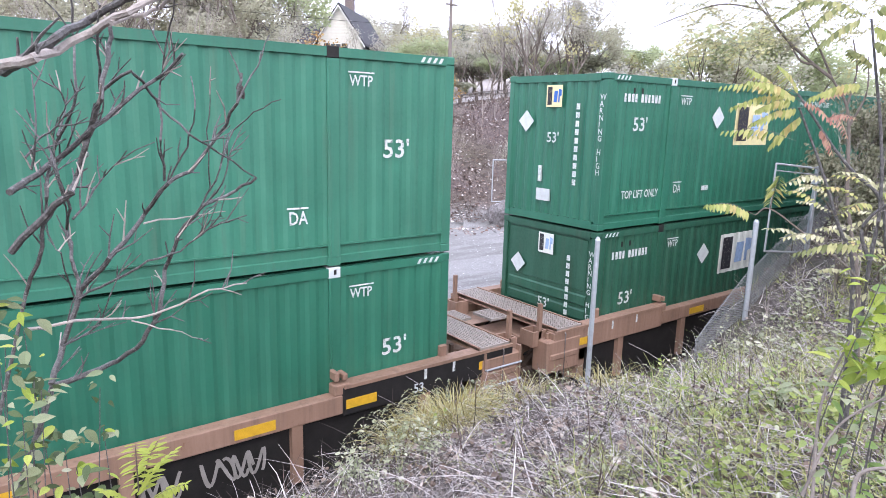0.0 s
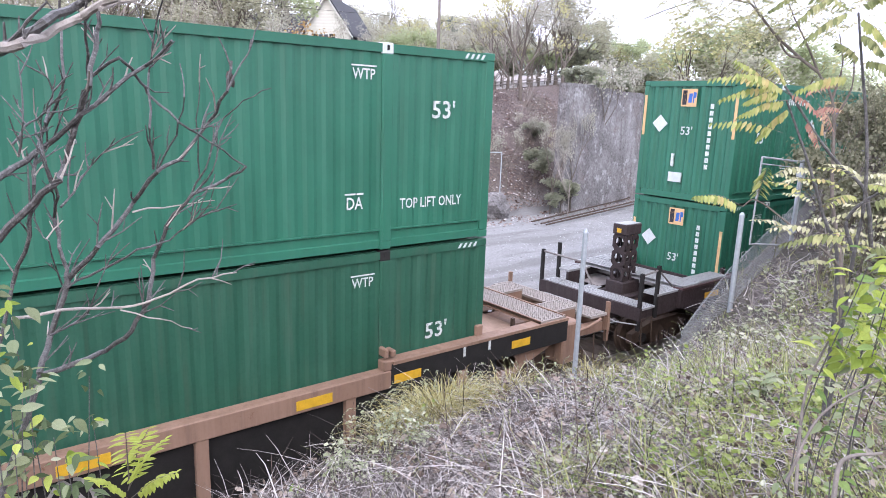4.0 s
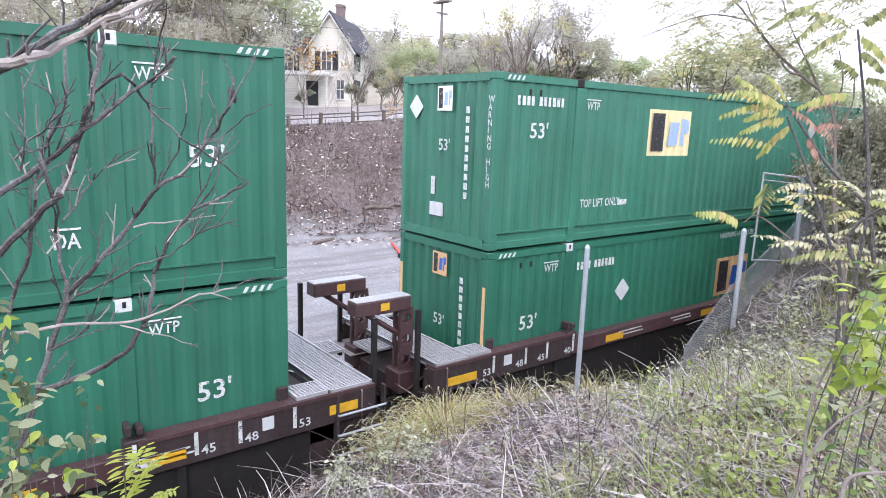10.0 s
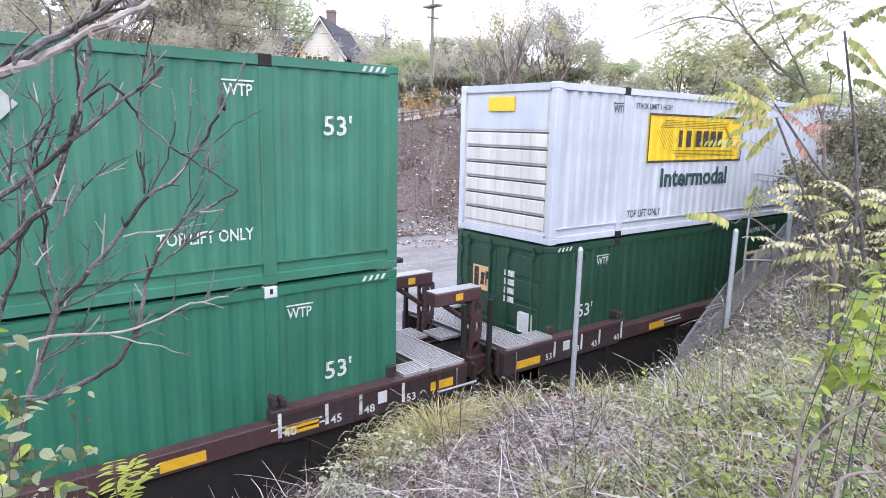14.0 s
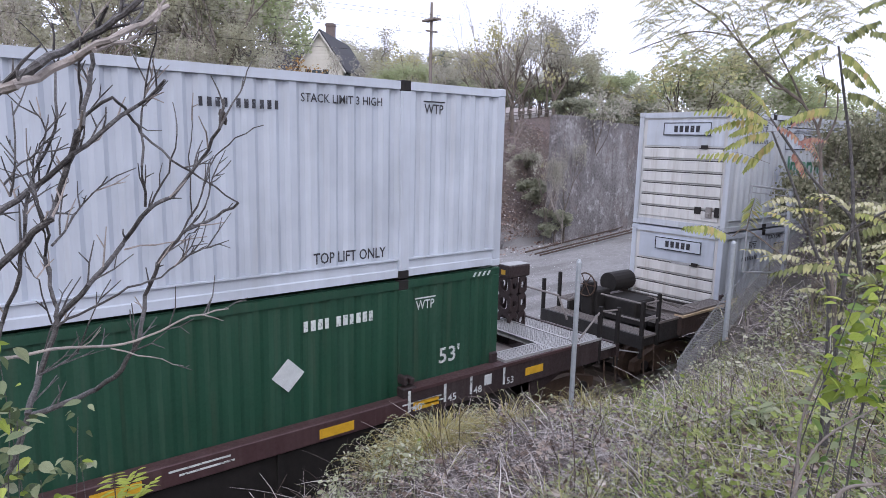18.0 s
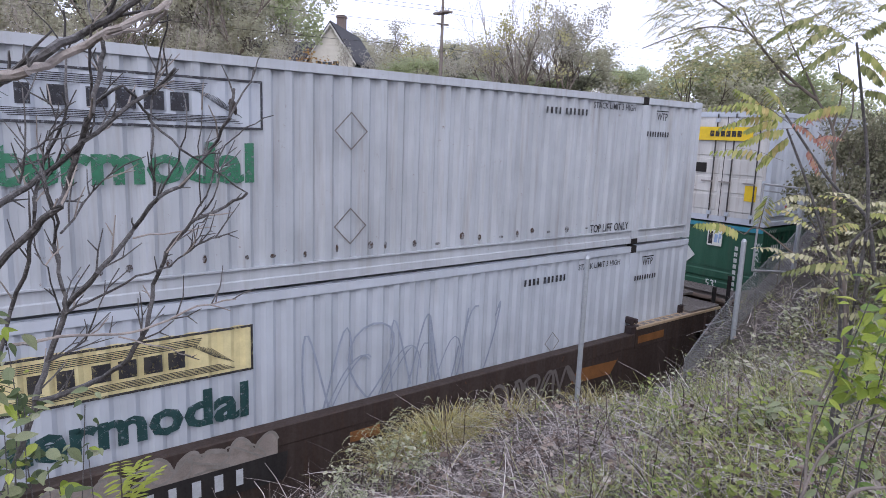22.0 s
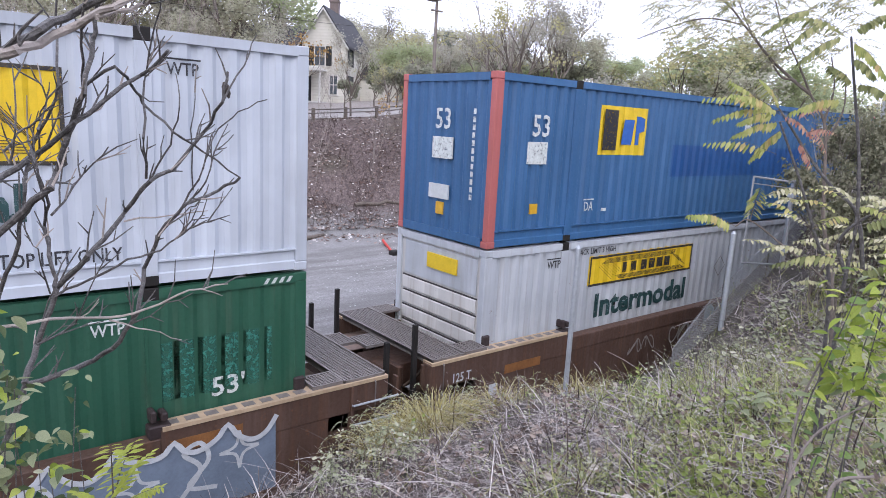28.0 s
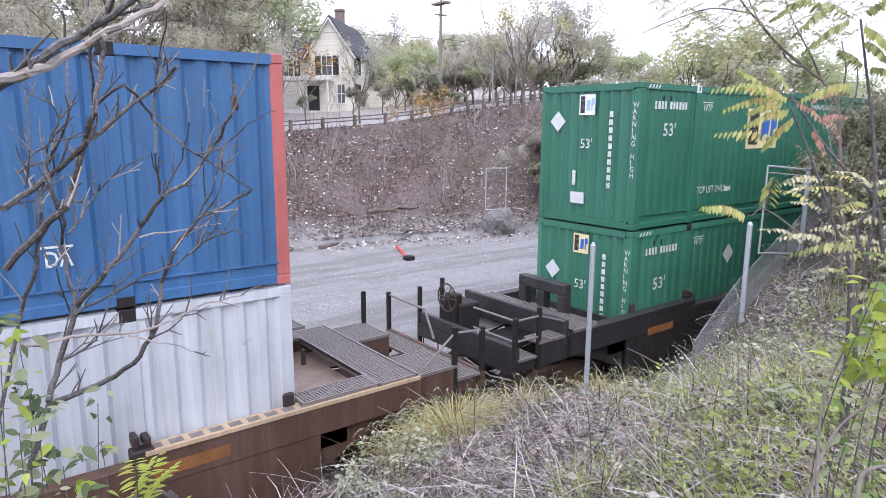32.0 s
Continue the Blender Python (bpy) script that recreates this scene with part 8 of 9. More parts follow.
limb(0.012, BARK_LICHEN, 2.70, 12, (86.8, -10.6), (84.2, -7.9), (82.5, -6.4), (82.1, -5.2), (81.1, -2.1), (80.0, 0.7), (79.2, 4.7), (78.9, 6.7), (77.8, 9.6))
limb(0.005, BARK_LICHEN, 2.72, 4, (80.0, 0.7), (80.0, 4.2), (79.6, 7.5), (80.2, 9.3))
limb(0.007, BARK_LICHEN, 2.80, 11, (86.2, -13.9), (84.8, -10.4), (84.2, -6.7), (83.5, -3.3), (82.5, -1.3), (81.6, 1.2), (81.5, 4.9), (81.5, 8.0))
limb(0.007, BARK_LICHEN, 2.75, 8, (82.6, -14.4), (82.7, -12.7), (83.1, -9.2), (82.7, -7.6), (83.3, -5.0), (83.8, -2.9))
limb(0.004, BARK_LICHEN, 2.70, 4, (85.3, -3.7), (84.1, -2.1), (83.0, -1.3), (82.4, 0.2))
limb(0.011, BARK_LICHEN, 2.95, 12, (85.1, -20.7), (84.1, -18.0), (82.5, -13.9), (80.3, -11.6), (78.6, -9.7), (77.5, -8.2), (75.6, -5.8), (73.9, -4.9), (71.6, -1.9), (70.0, 0.7), (69.6, 3.1))
limb(0.004, BARK_LICHEN, 2.95, 1, (70.0, 0.7), (68.3, 3.7), (67.3, 6.2))
limb(0.004, BARK_LICHEN, 2.95, 1, (75.6, -5.8), (74.0, -2.9), (73.3, 0.1), (73.5, 2.7))
limb(0.0035, BARK_PALE, 2.90, 0, (77.6, -9.0), (74.4, -8.6), (71.3, -8.2))
limb(0.011, BARK_LICHEN, 3.00, 10, (84.9, -20.8), (82.4, -20.3), (80.3, -19.7), (78.3, -18.4), (76.9, -16.3), (76.3, -12.8), (75.1, -10.1), (73.1, -7.7), (70.4, -6.5), (68.7, -5.4))
limb(0.006, BARK_LICHEN, 2.80, 3, (79.8, 1.4), (77.8, 2.9), (76.8, 1.7), (76.0, 0.3), (73.8, -1.9), (71.7, -3.3), (68.7, -5.4))
limb(0.006, BARK_PALE, 2.85, 6, (86.5, -16.4), (83.3, -16.2), (79.0, -16.5), (76.5, -16.1), (72.9, -14.7), (69.8, -14.3))
limb(0.0032, BARK_PALE, 2.85, 1, (79.0, -16.7), (76.1, -17.7), (73.6, -18.7))
limb(0.005, BARK_LICHEN, 2.90, 9, (82.6, -14.5), (80.4, -13.5), (77.5, -12.0), (75.0, -11.4), (72.8, -9.7), (71.0, -9.1))
limb(0.004, BARK_LICHEN, 3.00, 3, (73.2, -7.8), (71.6, -4.7), (70.4, -1.5), (68.8, 0.0), (66.5, 1.1))
limb(0.003, BARK_LICHEN, 2.95, 1, (72.4, -6.5), (72.5, -1.6), (72.1, 2.0))
limb(0.004, BARK_LICHEN, 2.75, 4, (82.6, -8.4), (80.3, -5.3), (78.5, -3.2))
limb(0.003, BARK_LICHEN, 2.70, 1, (82.0, -7.6), (81.6, -4.2), (81.2, -3.3))
limb(0.004, BARK_LICHEN, 2.70, 3, (85.0, -4.6), (84.5, -2.1), (84.4, 2.3))
limb(0.004, BARK_LICHEN, 2.80, 2, (83.1, -2.1), (82.4, 0.2), (83.3, 2.4))
limb(0.003, BARK_LICHEN, 2.75, 2, (83.0, -14.3), (83.6, -10.9), (84.4, -9.8))
limb(0.004, BARK_LICHEN, 2.90, 5, (84.1, -18.0), (81.4, -16.7), (80.5, -14.6), (78.7, -11.3))
limb(0.004, BARK_LICHEN, 3.00, 3, (73.1, -7.9), (71.4, -5.8), (70.7, -3.3), (69.2, -1.9))
limb(0.003, BARK_LICHEN, 3.00, 3, (75.2, -10.3), (72.7, -7.9), (71.6, -7.5))
line = [bearing(69.9 - 0.1 * k, 2.3 - 0.32 * k, 3.0) for k in range(5)]
bm = bmesh.new()
tube(bm, [line[0], line[1]], 0.004, 0.016, seg=7), tube(bm, [line[1], line[2], line[3]], 0.016, 0.013, seg=7), tube(bm, [line[3], line[4]], 0.013, 0.003, seg=7)
part("dry_bud", bm, BARK_DARK, bush)
# stem that carries the bush down into the bank
bm = bmesh.new()
for a, e, dd in ((85.1, -20.7, 2.95), (84.9, -20.8, 3.0), (86.2, -13.9, 2.8)):
    top = bearing(a, e, dd)
    tube(bm, bez([Vector((-0.35, 2.5, terrain(-0.35, 2.5) - 0.1)), (Vector((-0.3, 2.6, terrain(-0.35, 2.5))) + top) / 2 + Vector((-0.03, 0.05, 0.1)), top]), 0.010, 0.007, seg=7)
part("stem", bm, BARK_LICHEN, bush)


def leaf_meshes(mat):
    """Four folded oval leaves one metre long, to be shared."""
    out = []
    for k in range(4):
        v, f = [], []
        c = Vector((0, 0, 0))
        w, cup = 0.19 + 0.035 * k, 0.16 + 0.05 * (k % 2)
        for i in range(6):
            t = i / 5
            q = w * math.sin(math.pi * min(0.98, 0.08 + 0.92 * t)) * (1.15 - 0.4 * t)
            z = -cup * t * t
            v += [Vector((t, -q, z + q * 0.35)), Vector((t, 0, z)), Vector((t, q, z + q * 0.35))]
        for i in range(5):
            j = 3 * i
            f += [(j, j + 3, j + 4, j + 1), (j + 1, j + 4, j + 5, j + 2)]
        out.append(from_lists("leaf", v, f, mat))
    return out


def broad_leaves(parent, centres, n, size, mat, seed, droop=-0.3, spread_=0.075):
    r = random.Random(seed)
    kinds = leaf_meshes(mat)
    for i in range(n):
        p = r.choice(centres) + rand_dir(r) * r.random() ** 0.5 * spread_
        s = size * r.uniform(0.7, 1.45)
        d = rand_dir(r, droop - 0.4, droop + 0.5)
        side = d.cross(Vector((r.uniform(-.6, .6), r.uniform(-1.0, .2), 0.9))).normalized()
        m = Matrix((d, side, d.cross(side))).transposed().to_4x4()
        o = new("leaf", kinds[i % 4])
        o.parent = parent
        o.matrix_basis = Matrix.Translation(p) @ m @ Matrix.Diagonal((s, s, -s if m.col[2].z < 0 else s, 1))


def one_by_one(name, stops):
    return island_mat(name, stops, 0.55, 0.35, True)


DULLWEED_LEAF = one_by_one("dull_green_leaf", [(0.0, (0.07, 0.10, 0.045)), (0.6, (0.15, 0.20, 0.09)), (1.0, (0.30, 0.32, 0.18))])
BRIGHT_LEAF = one_by_one("bright_green_leaf", [(0.0, (0.20, 0.27, 0.045)), (0.6, (0.36, 0.45, 0.08)), (1.0, (0.56, 0.60, 0.16))])
PALELEAF_LEAF = one_by_one("pale_green_leaf", [(0.0, (0.20, 0.25, 0.13)), (0.5, (0.33, 0.37, 0.22)), (1.0, (0.50, 0.50, 0.36))])
WEED_LEAF = one_by_one("green_leaf", [(0.0, (0.10, 0.17, 0.045)), (0.5, (0.22, 0.33, 0.10)), (1.0, (0.45, 0.50, 0.20))])
lowbush = thing("leafy_bush", "low bush with dull green and yellowish oval leaves", "bush")
stem_pts = []
SPROUTS = ((88.5, -15.0), (87.8, -17.5), (86.9, -19.5), (86.0, -16.5), (85.4, -21.0), (86.4, -25.0), (84.6, -25.5), (82.0, -21.5), (81.4, -24.5), (83.4, -27.0), (87.4, -22.5))
for i, (a0, e1) in enumerate(SPROUTS):
    rr = random.Random(300 + i)
    foot = bearing(a0, -42, 2.3)
    foot.z = terrain(foot.x, foot.y) - 0.05
    tip = bearing(a0 - rr.uniform(-0.6, 0.8), e1, 2.35 + 0.2 * rr.random())
    ln = bez([foot, (foot + tip) / 2 + rand_dir(rr) * 0.06, tip])
    part("stem", T_(ln, 0.0038, 0.0016, seg=5), BARK_LICHEN, lowbush)
    stem_pts += ln[6:] + ln[8:]
broad_leaves(lowbush, stem_pts, 150, 0.052, DULLWEED_LEAF, 31)
broad_leaves(lowbush, stem_pts, 46, 0.050, BRIGHT_LEAF, 32)
broad_leaves(lowbush, stem_pts, 64, 0.048, PALELEAF_LEAF, 33)


def frond(v, f, sv, sf, base, tip, n, leaflet, rnd, sag=0.12, hang=0.35):
    """A compound leaf: midrib and paired leaflets, hanging a little."""
    mid = (base + tip) / 2 + Vector((0, 0, (tip - base).length * sag))
    line = bez([base, mid, tip], 6)
    ribbon(sv, sf, line, 0.003)
    span = (tip - base).normalized()
    side = span.cross(Vector((0, 0, 1))).normalized()
    for i in range(n):
        t = 0.18 + 0.82 * i / (n - 1)
        k = min(len(line) - 2, int(t * (len(line) - 1)))
        p = line[k] + (line[k + 1] - line[k]) * (t * (len(line) - 1) - k)
        l_ = leaflet * (0.55 + 0.9 * math.sin(math.pi * (0.15 + 0.75 * t)))
        for s in (-1, 1):
            d = (side * s * 0.8 + span * 0.45 + Vector((0, 0, -hang + rnd.uniform(-0.25, 0.15)))).normalized() * l_ * rnd.uniform(0.8, 1.1)
            leaf_quad(v, f, p, d, Vector((rnd.uniform(-.3, .3), rnd.uniform(-.3, .3), 1)), l_ * 0.17, 0.3)


def sprays(parent, pairs, leaflet, mat, seed, n=11, sag=0.10, hang=0.35):
    """Compound leaves between pairs of bearings, each a part of its own."""
    r2 = random.Random(seed)
    for (a0, e0), (a1, e1), dist in pairs:
        v, f, sv, sf = [], [], [], []
        frond(v, f, sv, sf, bearing(a0, e0, dist), bearing(a1, e1, dist - r2.uniform(0, 0.2)), n, leaflet, r2, sag, hang)
        o = new("frond", from_lists("frond", v, f, mat))
        o.parent = parent
        w = new("midrib", from_lists("midrib", sv, sf, BARK))
        w.parent = o


def leaflet_sprays(parent, pairs, leaflet, mat, seed, n=11):
    """Compound leaves whose leaflets are parts of their own."""
    r2 = random.Random(seed)
    for (a0, e0), (a1, e1), dist in pairs:
        v, f, sv, sf = [], [], [], []
        frond(v, f, sv, sf, bearing(a0, e0, dist), bearing(a1, e1, dist - r2.uniform(0, 0.2)), n, leaflet, r2, 0.10, 0.35)
        o = new("frond", from_lists("frond", sv, sf, BARK))
        o.parent = parent
        for k in range(0, len(v), 6):
            w = new("leaflet", from_lists("leaflet", v[k:k + 6], [(0, 1, 2, 3), (0, 3, 4, 5)], mat))
            w.parent = o


def stem_of(parent, r, mat, dist, *bear):
    part("stem", T_(bez([bearing(a, e, dist) for a, e in bear]), r, r * 0.5, seg=7), mat, parent)


SUMAC_RED = island_mat("pink_sumac_leaflets", [(0.0, (0.42, 0.18, 0.15)), (0.6, (0.58, 0.34, 0.26)), (1.0, (0.62, 0.48, 0.30))], 0.6, 0.4)
SUMAC_DULL = island_mat("olive_sumac_leaflets", [(0.0, (0.14, 0.16, 0.065)), (0.5, (0.30, 0.33, 0.14)), (1.0, (0.54, 0.52, 0.25))], 0.6, 0.45)
sumac_a = thing("sumac_tree", "slender sumac stems with yellow drooping compound leaves", "tree")
stem_of(sumac_a, 0.010, BARK_LICHEN, 3.6, (18.9, -22), (19.6, -10.9), (21.0, -7.3), (22.8, -2.8), (24.7, 1.4))
stem_of(sumac_a, 0.010, BARK_LICHEN, 3.7, (17.6, -9.5), (18.6, -5.2), (20.5, -3.3), (22.0, -1.6), (23.8, 0.9), (24.9, 2.4))
stem_of(sumac_a, 0.010, BARK_LICHEN, 3.5, (18.6, -22), (18.7, -10.8), (18.6, -5.7), (19.2, -0.7), (20.2, 4.2), (20.9, 7.6))
stem_of(sumac_a, 0.009, BARK_LICHEN, 3.5, (18.8, -9.5), (19.5, -7.5), (18.7, -5.9), (16.6, -4.2), (14.5, -2.8))
stem_of(sumac_a, 0.006, BARK, 3.4, (19.0, -14), (19.4, -10.9), (23.2, -8.1), (25.8, -6.4), (26.8, -7.0))
sprays(sumac_a, (((24.9, 2.4), (30.3, 3.0), 3.6), ((24.6, -1.1), (29.8, -0.5), 3.5), ((26.8, -7.0), (30.4, -6.4), 3.4), ((25.8, -6.4), (25.4, -3.8), 3.4), ((25.4, 1.6), (28.6, 4.4), 3.7), ((25.0, 2.0), (27.6, 1.2), 3.6),
                 ((20.5, 3.2), (24.0, 2.2), 3.5), ((21.0, 7.4), (18.2, 4.6), 3.6), ((24.8, 2.2), (29.4, 1.4), 3.7), ((24.6, 1.8), (28.4, 3.4), 3.5), ((24.4, 1.4), (27.8, 0.2), 3.6), ((24.9, 2.4), (26.6, 4.6), 3.8), ((24.2, 1.0), (26.4, -1.6), 3.7)), 0.046, SUMAC, 82, 13, 0.10, 1.1)
sprays(sumac_a, (((24.7, 2.0), (22.2, 0.2), 3.5), ((22.6, 1.2), (21.4, -0.6), 4.2), ((23.6, 1.8), (21.8, 2.6), 3.8), ((22.8, 0.6), (21.0, 0.8), 3.7), ((23.2, 0.0), (22.2, -1.8), 3.7)), 0.030, SUMAC_RED, 83, 9, 0.1, 1.2)
sprays(sumac_a, (((21.1, 7.8), (25.4, 9.0), 3.5), ((21.1, 7.8), (24.2, 5.6), 3.4), ((23.4, 9.6), (26.6, 8.0), 3.6), ((22.4, 8.8), (25.0, 6.8), 3.8), ((21.0, 7.8), (18.6, 9.2), 3.4), ((20.6, 6.2), (19.0, 4.8), 3.5), ((19.4, 8.6), (16.6, 7.2), 3.9), ((22.6, 10.8), (25.2, 11.4), 3.4), ((20.2, 9.6), (17.2, 10.6), 3.7), ((18.4, 10.4), (16.2, 9.0), 3.5),
                 ((20.3, 4.4), (17.4, 3.0), 3.5), ((20.2, 4.2), (22.0, 5.6), 3.6), ((18.8, -8.5), (23.6, -9.6), 3.2), ((18.4, -9.5), (14, -8.5), 3.2), ((18.6, -6), (14.5, -5.0), 3.2), ((16.6, -4.2), (13.6, -1.8), 3.4)), 0.042, SUMAC_DULL, 84, 13, 0.10, 0.9)
SUMAC_PALE = island_mat("pale_sumac_leaflets", [(0.0, (0.30, 0.32, 0.16)), (0.5, (0.50, 0.48, 0.26)), (1.0, (0.70, 0.66, 0.46))], 0.6, 0.4)
low = []
r3 = random.Random(91)
for k in range(44):
    a0, e0 = r3.uniform(13.5, 23.5), r3.uniform(-12.5, -3.5)
    low.append(((a0, e0), (a0 + r3.choice((-1, 1)) * r3.uniform(1.8, 3.4), e0 + r3.uniform(-1.0, 1.2)), r3.uniform(3.2, 4.6)))
sprays(sumac_a, low[:34], 0.040, SUMAC_PALE, 92, 9, 0.12, 0.4)
sprays(sumac_a, low[34:], 0.040, SUMAC, 93, 9, 0.12, 0.4)
sumac_b = thing("sumac_tree", "leaning grey tree with an airy crown of small leaves", "tree")
stem_of(sumac_b, 0.019, BARK, 6.4, (18.4, -18), (19.4, -10.9), (20.7, -5.8), (21.2, -1.6), (21.7, 1.5), (22.9, 3.5))
stem_of(sumac_b, 0.014, BARK, 6.4, (22.9, 3.5), (24.2, 4.5), (25.9, 6.0), (26.8, 7.0), (28.1, 8.5), (29.5, 10.0), (32.0, 11.6))
stem_of(sumac_b, 0.010, BARK, 6.3, (24.2, 4.5), (25.1, 4.8), (26.1, 6.2), (27.6, 8.1), (28.7, 10.2))
stem_of(sumac_b, 0.010, BARK, 6.5, (22.9, 3.5), (23.9, 5.5), (25.3, 8.0), (26.4, 10.8))
stem_of(sumac_b, 0.010, BARK, 6.4, (21.7, 1.5), (21.4, 4.0), (21.9, 6.2))
stem_of(sumac_b, 0.010, BARK, 6.4, (21.4, 0.0), (20.6, 2.4), (20.8, 5.0))
stem_of(sumac_b, 0.008, BARK, 6.4, (28.1, 8.5), (31.0, 9.0), (34.0, 8.2), (36.0, 7.4))
rr = random.Random(85)
crown = []
for k in range(560):
    a0 = 20 + 14.5 * rr.random()
    lo = 6.2 - 0.1 * (a0 - 22) if a0 < 33 else 7.6
    e0 = lo + (12.5 - lo) * rr.random() ** 0.8
    crown.append(((a0, e0), (a0 + rr.choice((-1, 1, 1)) * rr.uniform(0.9, 2.2), e0 - rr.uniform(-0.3, 1.3)), rr.uniform(5.8, 7.0)))
sprays(sumac_b, crown[:400], 0.032, SUMAC_PALE, 86, 7)
sprays(sumac_b, crown[400:], 0.032, SUMAC_DULL, 87, 7)
fern = thing("young_sumac", "young yellow-green sumac sprout", "plant")
leaflet_sprays(fern, (((79.6, -30.5), (76.4, -27.2), 2.2), ((79.4, -30), (79.4, -26.2), 2.2), ((79.3, -31), (75.6, -29.8), 2.2), ((79.6, -31), (82.2, -29.0), 2.2), ((79.5, -30.4), (77.6, -26.2), 2.25)), 0.040, BRIGHT, 5, 10)
part("stem", T_([(bearing(79.6, -31.5, 2.2)), bearing(79.6, -31.5, 2.2) - Vector((0, 0, 0.75))], 0.006, seg=5), BARK, fern)

# broad-leaved saplings on the right of the bank
shrubr = thing("leafy_sapling", "sapling with bright yellow-green leaves", "bush")
cent = []
for i in range(9):
    rr = random.Random(500 + i)
    a0 = 12.5 + 6.5 * rr.random()
    foot = bearing(a0 + rr.uniform(-2, 2), -30, 2.9)
    foot.z = terrain(foot.x, foot.y) - 0.05
    tip = bearing(a0, rr.uniform(-17, -6), 2.7 + 0.5 * rr.random())
    ln = bez([foot, (foot + tip) / 2 + rand_dir(rr) * 0.12, tip])
    part("stem", T_(ln, 0.0035, 0.0018, seg=5), BARK_LICHEN, shrubr)
    cent += ln[4:]
broad_leaves(shrubr, [c for c in cent if c.z > 4.35], 150, 0.064, BRIGHT_LEAF, 41, spread_=0.12)
broad_leaves(shrubr, cent, 110, 0.055, WEED_LEAF, 42, spread_=0.12)
broad_leaves(shrubr, cent, 80, 0.05, PALELEAF_LEAF, 43, spread_=0.12)
fallen = thing("fallen_branch", "bare grey fallen branches on the bank", "branch")
for i in range(16):
    r2 = random.Random(900 + i)
    x, y = 2.2 + 5.5 * r2.random(), 0.6 + 3.6 * r2.random()
    a, l_ = r2.uniform(0, 6.283), r2.uniform(0.5, 1.3)
    pts = [Vector((x + math.cos(a) * l_ * k / 4 + r2.uniform(-.04, .04), y + math.sin(a) * l_ * k / 4 + r2.uniform(-.04, .04), 0)) for k in range(5)]
    for k, q in enumerate(pts):
        q.z = terrain(q.x, q.y) + 0.03 + 0.05 * k * r2.random()
    part("stick", T_(bez(pts, 3), r2.uniform(0.006, 0.013), 0.004, seg=6), (BARK_PALE, BARK, BARK_DARK)[i % 3], fallen)
for a, b, r in ((bearing(20.7, -27.5, 2.5), bearing(15.5, -18.4, 2.7), 0.006), (bearing(17.2, -28, 2.3), bearing(14.6, -23.6, 2.4), 0.009), (bearing(19.9, -28, 2.7), bearing(18.9, -14.9, 2.9), 0.007)):
    part("stick", T_(bez([a, (a + b) / 2 + Vector((0, 0.05, 0.04)), b]), r, r * 0.5, seg=7), BARK_GREY, fallen)


def ground_hit(az, el):
    """Where a sight line from the viewer meets the bank."""
    d = 1.5
    while d < 16:
        p = bearing(az, el, d)
        if p.z < terrain(p.x, p.y) + 0.03:
            return p
        d += 0.05
    return p


def stick(r, mat, lift, *bear):
    pts = [ground_hit(a, e) + Vector((0, 0, lift + 0.05 * (k % 2))) for k, (a, e) in enumerate(bear)]
    part("stick", T_(bez(pts, 4), r, r * 0.5, seg=6), mat, fallen)


stick(0.012, BARK_DARK, 0.06, (33.2, -26.2), (31.2, -24.0), (30.6, -23.6), (27.6, -22.6))
stick(0.009, BARK_DARK, 0.10, (30.6, -23.6), (31.3, -22.9))
stick(0.009, BARK_DARK, 0.08, (30.0, -23.2), (28.4, -20.8))
stick(0.008, BARK_GREY, 0.08, (29.6, -28.2), (27.0, -25.8))
stick(0.009, BARK_GREY, 0.05, (34.5, -29.5), (32.6, -26.8), (31.4, -25.5))
stick(0.008, BARK_GREY, 0.05, (26.0, -24.0), (23.8, -20.6))
stick(0.007, BARK_DARK, 0.07, (37.5, -24.5), (35.0, -22.8), (33.8, -22.0))
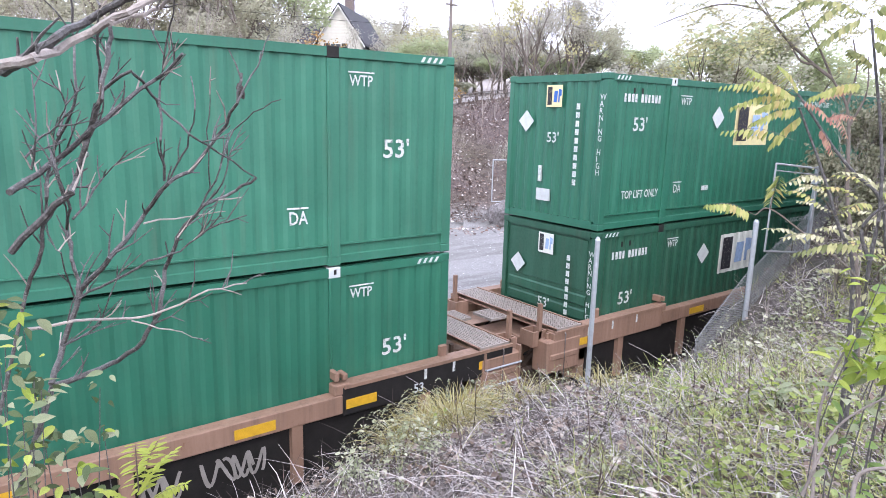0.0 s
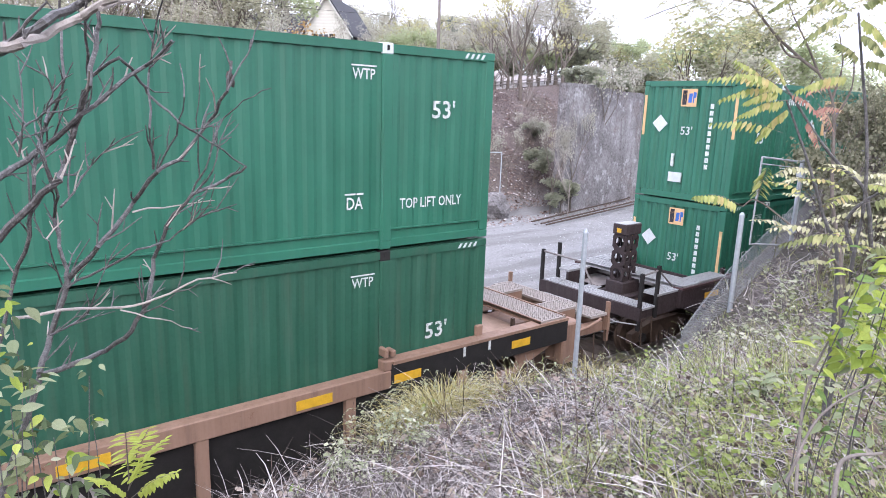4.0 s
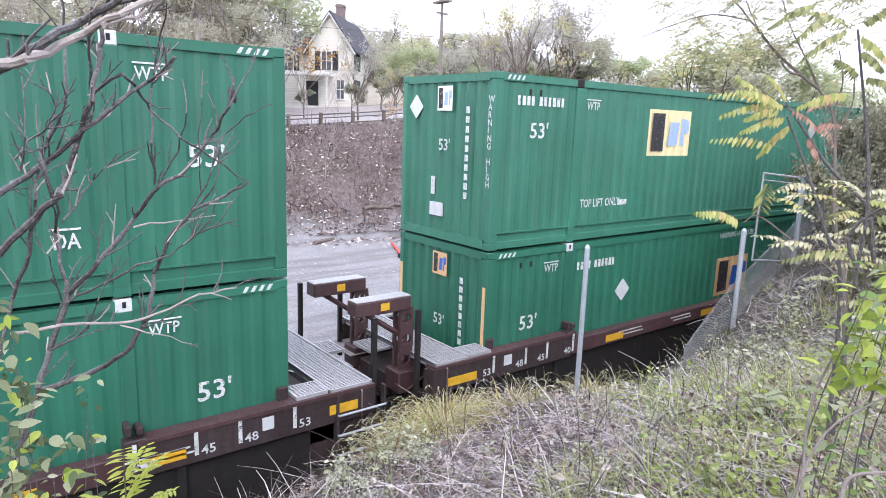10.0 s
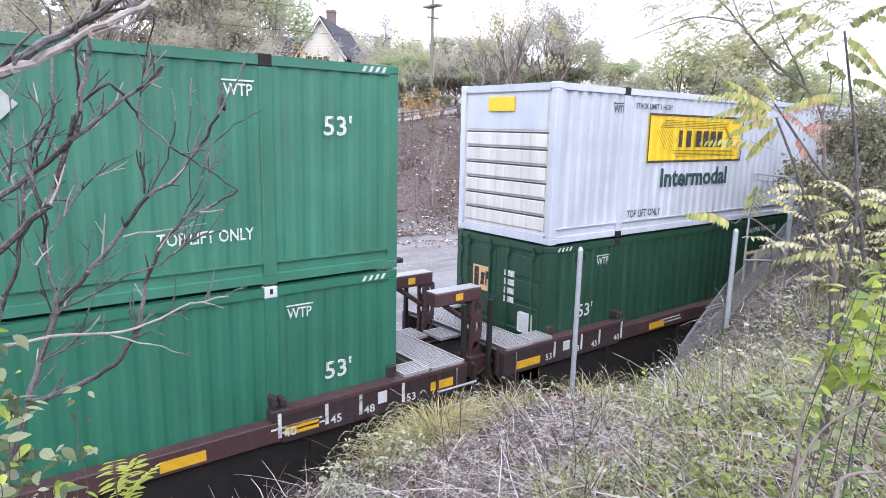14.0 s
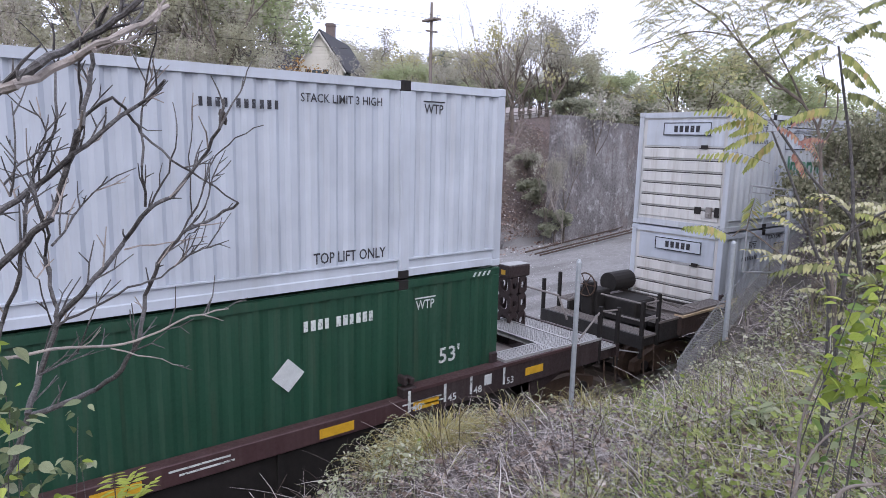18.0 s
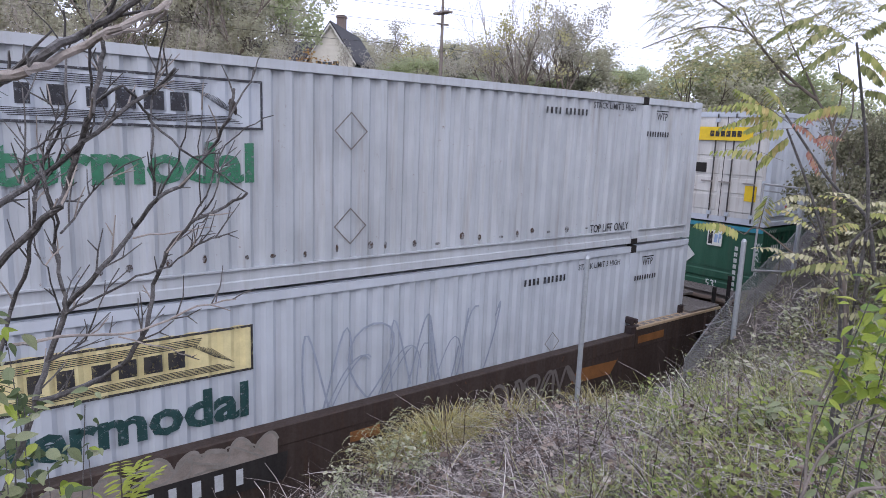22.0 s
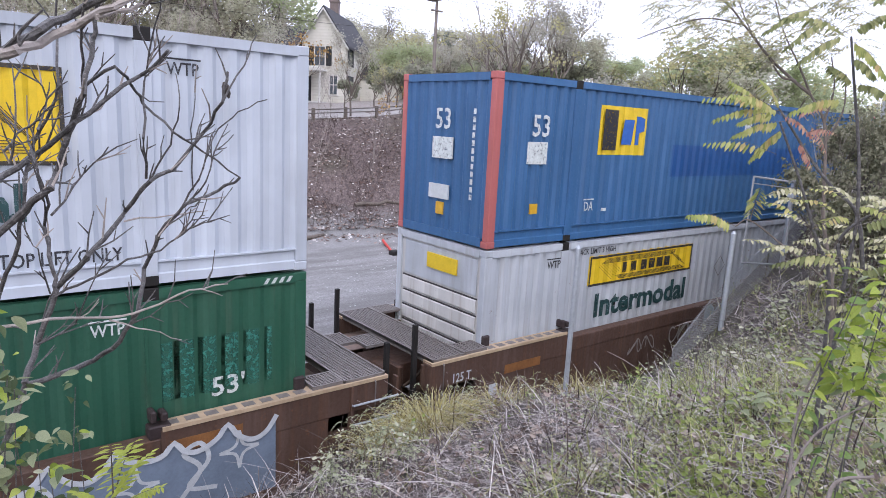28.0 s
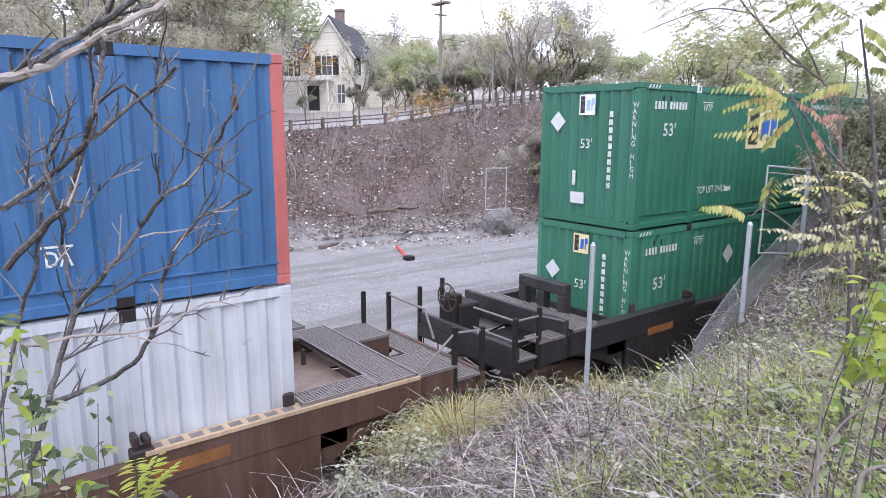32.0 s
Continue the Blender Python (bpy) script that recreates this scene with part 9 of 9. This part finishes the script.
# broad pale weed among the grass
weed = thing("broad_leaved_weed", "low weed with broad pale green leaves", "plant")
foot = ground_hit(23.2, -22.6)
tops = []
for k in range(9):
    r2 = random.Random(60 + k)
    tip = foot + Vector((r2.uniform(-0.30, 0.30), r2.uniform(-0.2, 0.2), r2.uniform(0.12, 0.36)))
    ln = bez([foot + Vector((r2.uniform(-.06, .06), r2.uniform(-.06, .06), -0.03)), (foot + tip) / 2 + rand_dir(r2) * 0.03, tip], 4)
    part("stem", T_(ln, 0.004, 0.002, seg=5), DARKSTEM, weed)
    tops += ln[5:]
broad_leaves(weed, tops, 46, 0.085, PALELEAF_LEAF, 64, -0.2, 0.05)
broad_leaves(weed, tops, 16, 0.07, BRIGHT_LEAF, 65, -0.2, 0.05)
# small bleached bare sprout below the fence
sprout = thing("bleached_sprout", "small bleached bare sprout with forked twigs", "plant")
foot = ground_hit(25.2, -15.5)
for k, (dx, dz) in enumerate(((-0.10, 0.42), (0.02, 0.52), (0.11, 0.45), (-0.04, 0.36), (0.06, 0.30))):
    part("twig", T_(bez([foot, foot + Vector((dx * 0.3, 0, dz * 0.55)), foot + Vector((dx, 0.02 * k, dz))], 4), 0.006, 0.003, seg=5), BARK_PALE, sprout)
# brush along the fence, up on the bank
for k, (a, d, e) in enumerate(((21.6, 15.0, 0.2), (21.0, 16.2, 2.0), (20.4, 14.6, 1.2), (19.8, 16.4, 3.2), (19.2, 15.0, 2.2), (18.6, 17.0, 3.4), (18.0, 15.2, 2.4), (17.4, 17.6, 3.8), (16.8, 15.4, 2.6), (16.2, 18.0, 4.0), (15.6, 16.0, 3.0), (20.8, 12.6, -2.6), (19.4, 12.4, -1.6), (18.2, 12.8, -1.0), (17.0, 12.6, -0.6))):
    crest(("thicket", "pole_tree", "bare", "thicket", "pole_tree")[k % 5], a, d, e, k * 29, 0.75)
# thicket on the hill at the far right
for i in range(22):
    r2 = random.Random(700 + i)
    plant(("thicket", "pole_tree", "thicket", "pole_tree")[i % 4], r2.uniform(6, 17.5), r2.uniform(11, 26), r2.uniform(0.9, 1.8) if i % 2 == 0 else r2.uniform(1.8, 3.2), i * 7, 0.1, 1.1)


def motions():
    """The train rolls by; its wheels turn with it."""
    for ob, u, y, z in MOVING:
        walk(ob, [(t, pose(u - s, y, z)) for t, s in ROLL])
    steps = [i / 10 for i in range(321)]
    rolled = np.interp(steps, [t for t, s in ROLL], [s for t, s in ROLL])
    for w, x in WHEELS:
        walk(w, [(t, pose(x, 0, 0.44, 0, -math.degrees(s / 0.42), 0)) for t, s in zip(steps, rolled)])


motions()
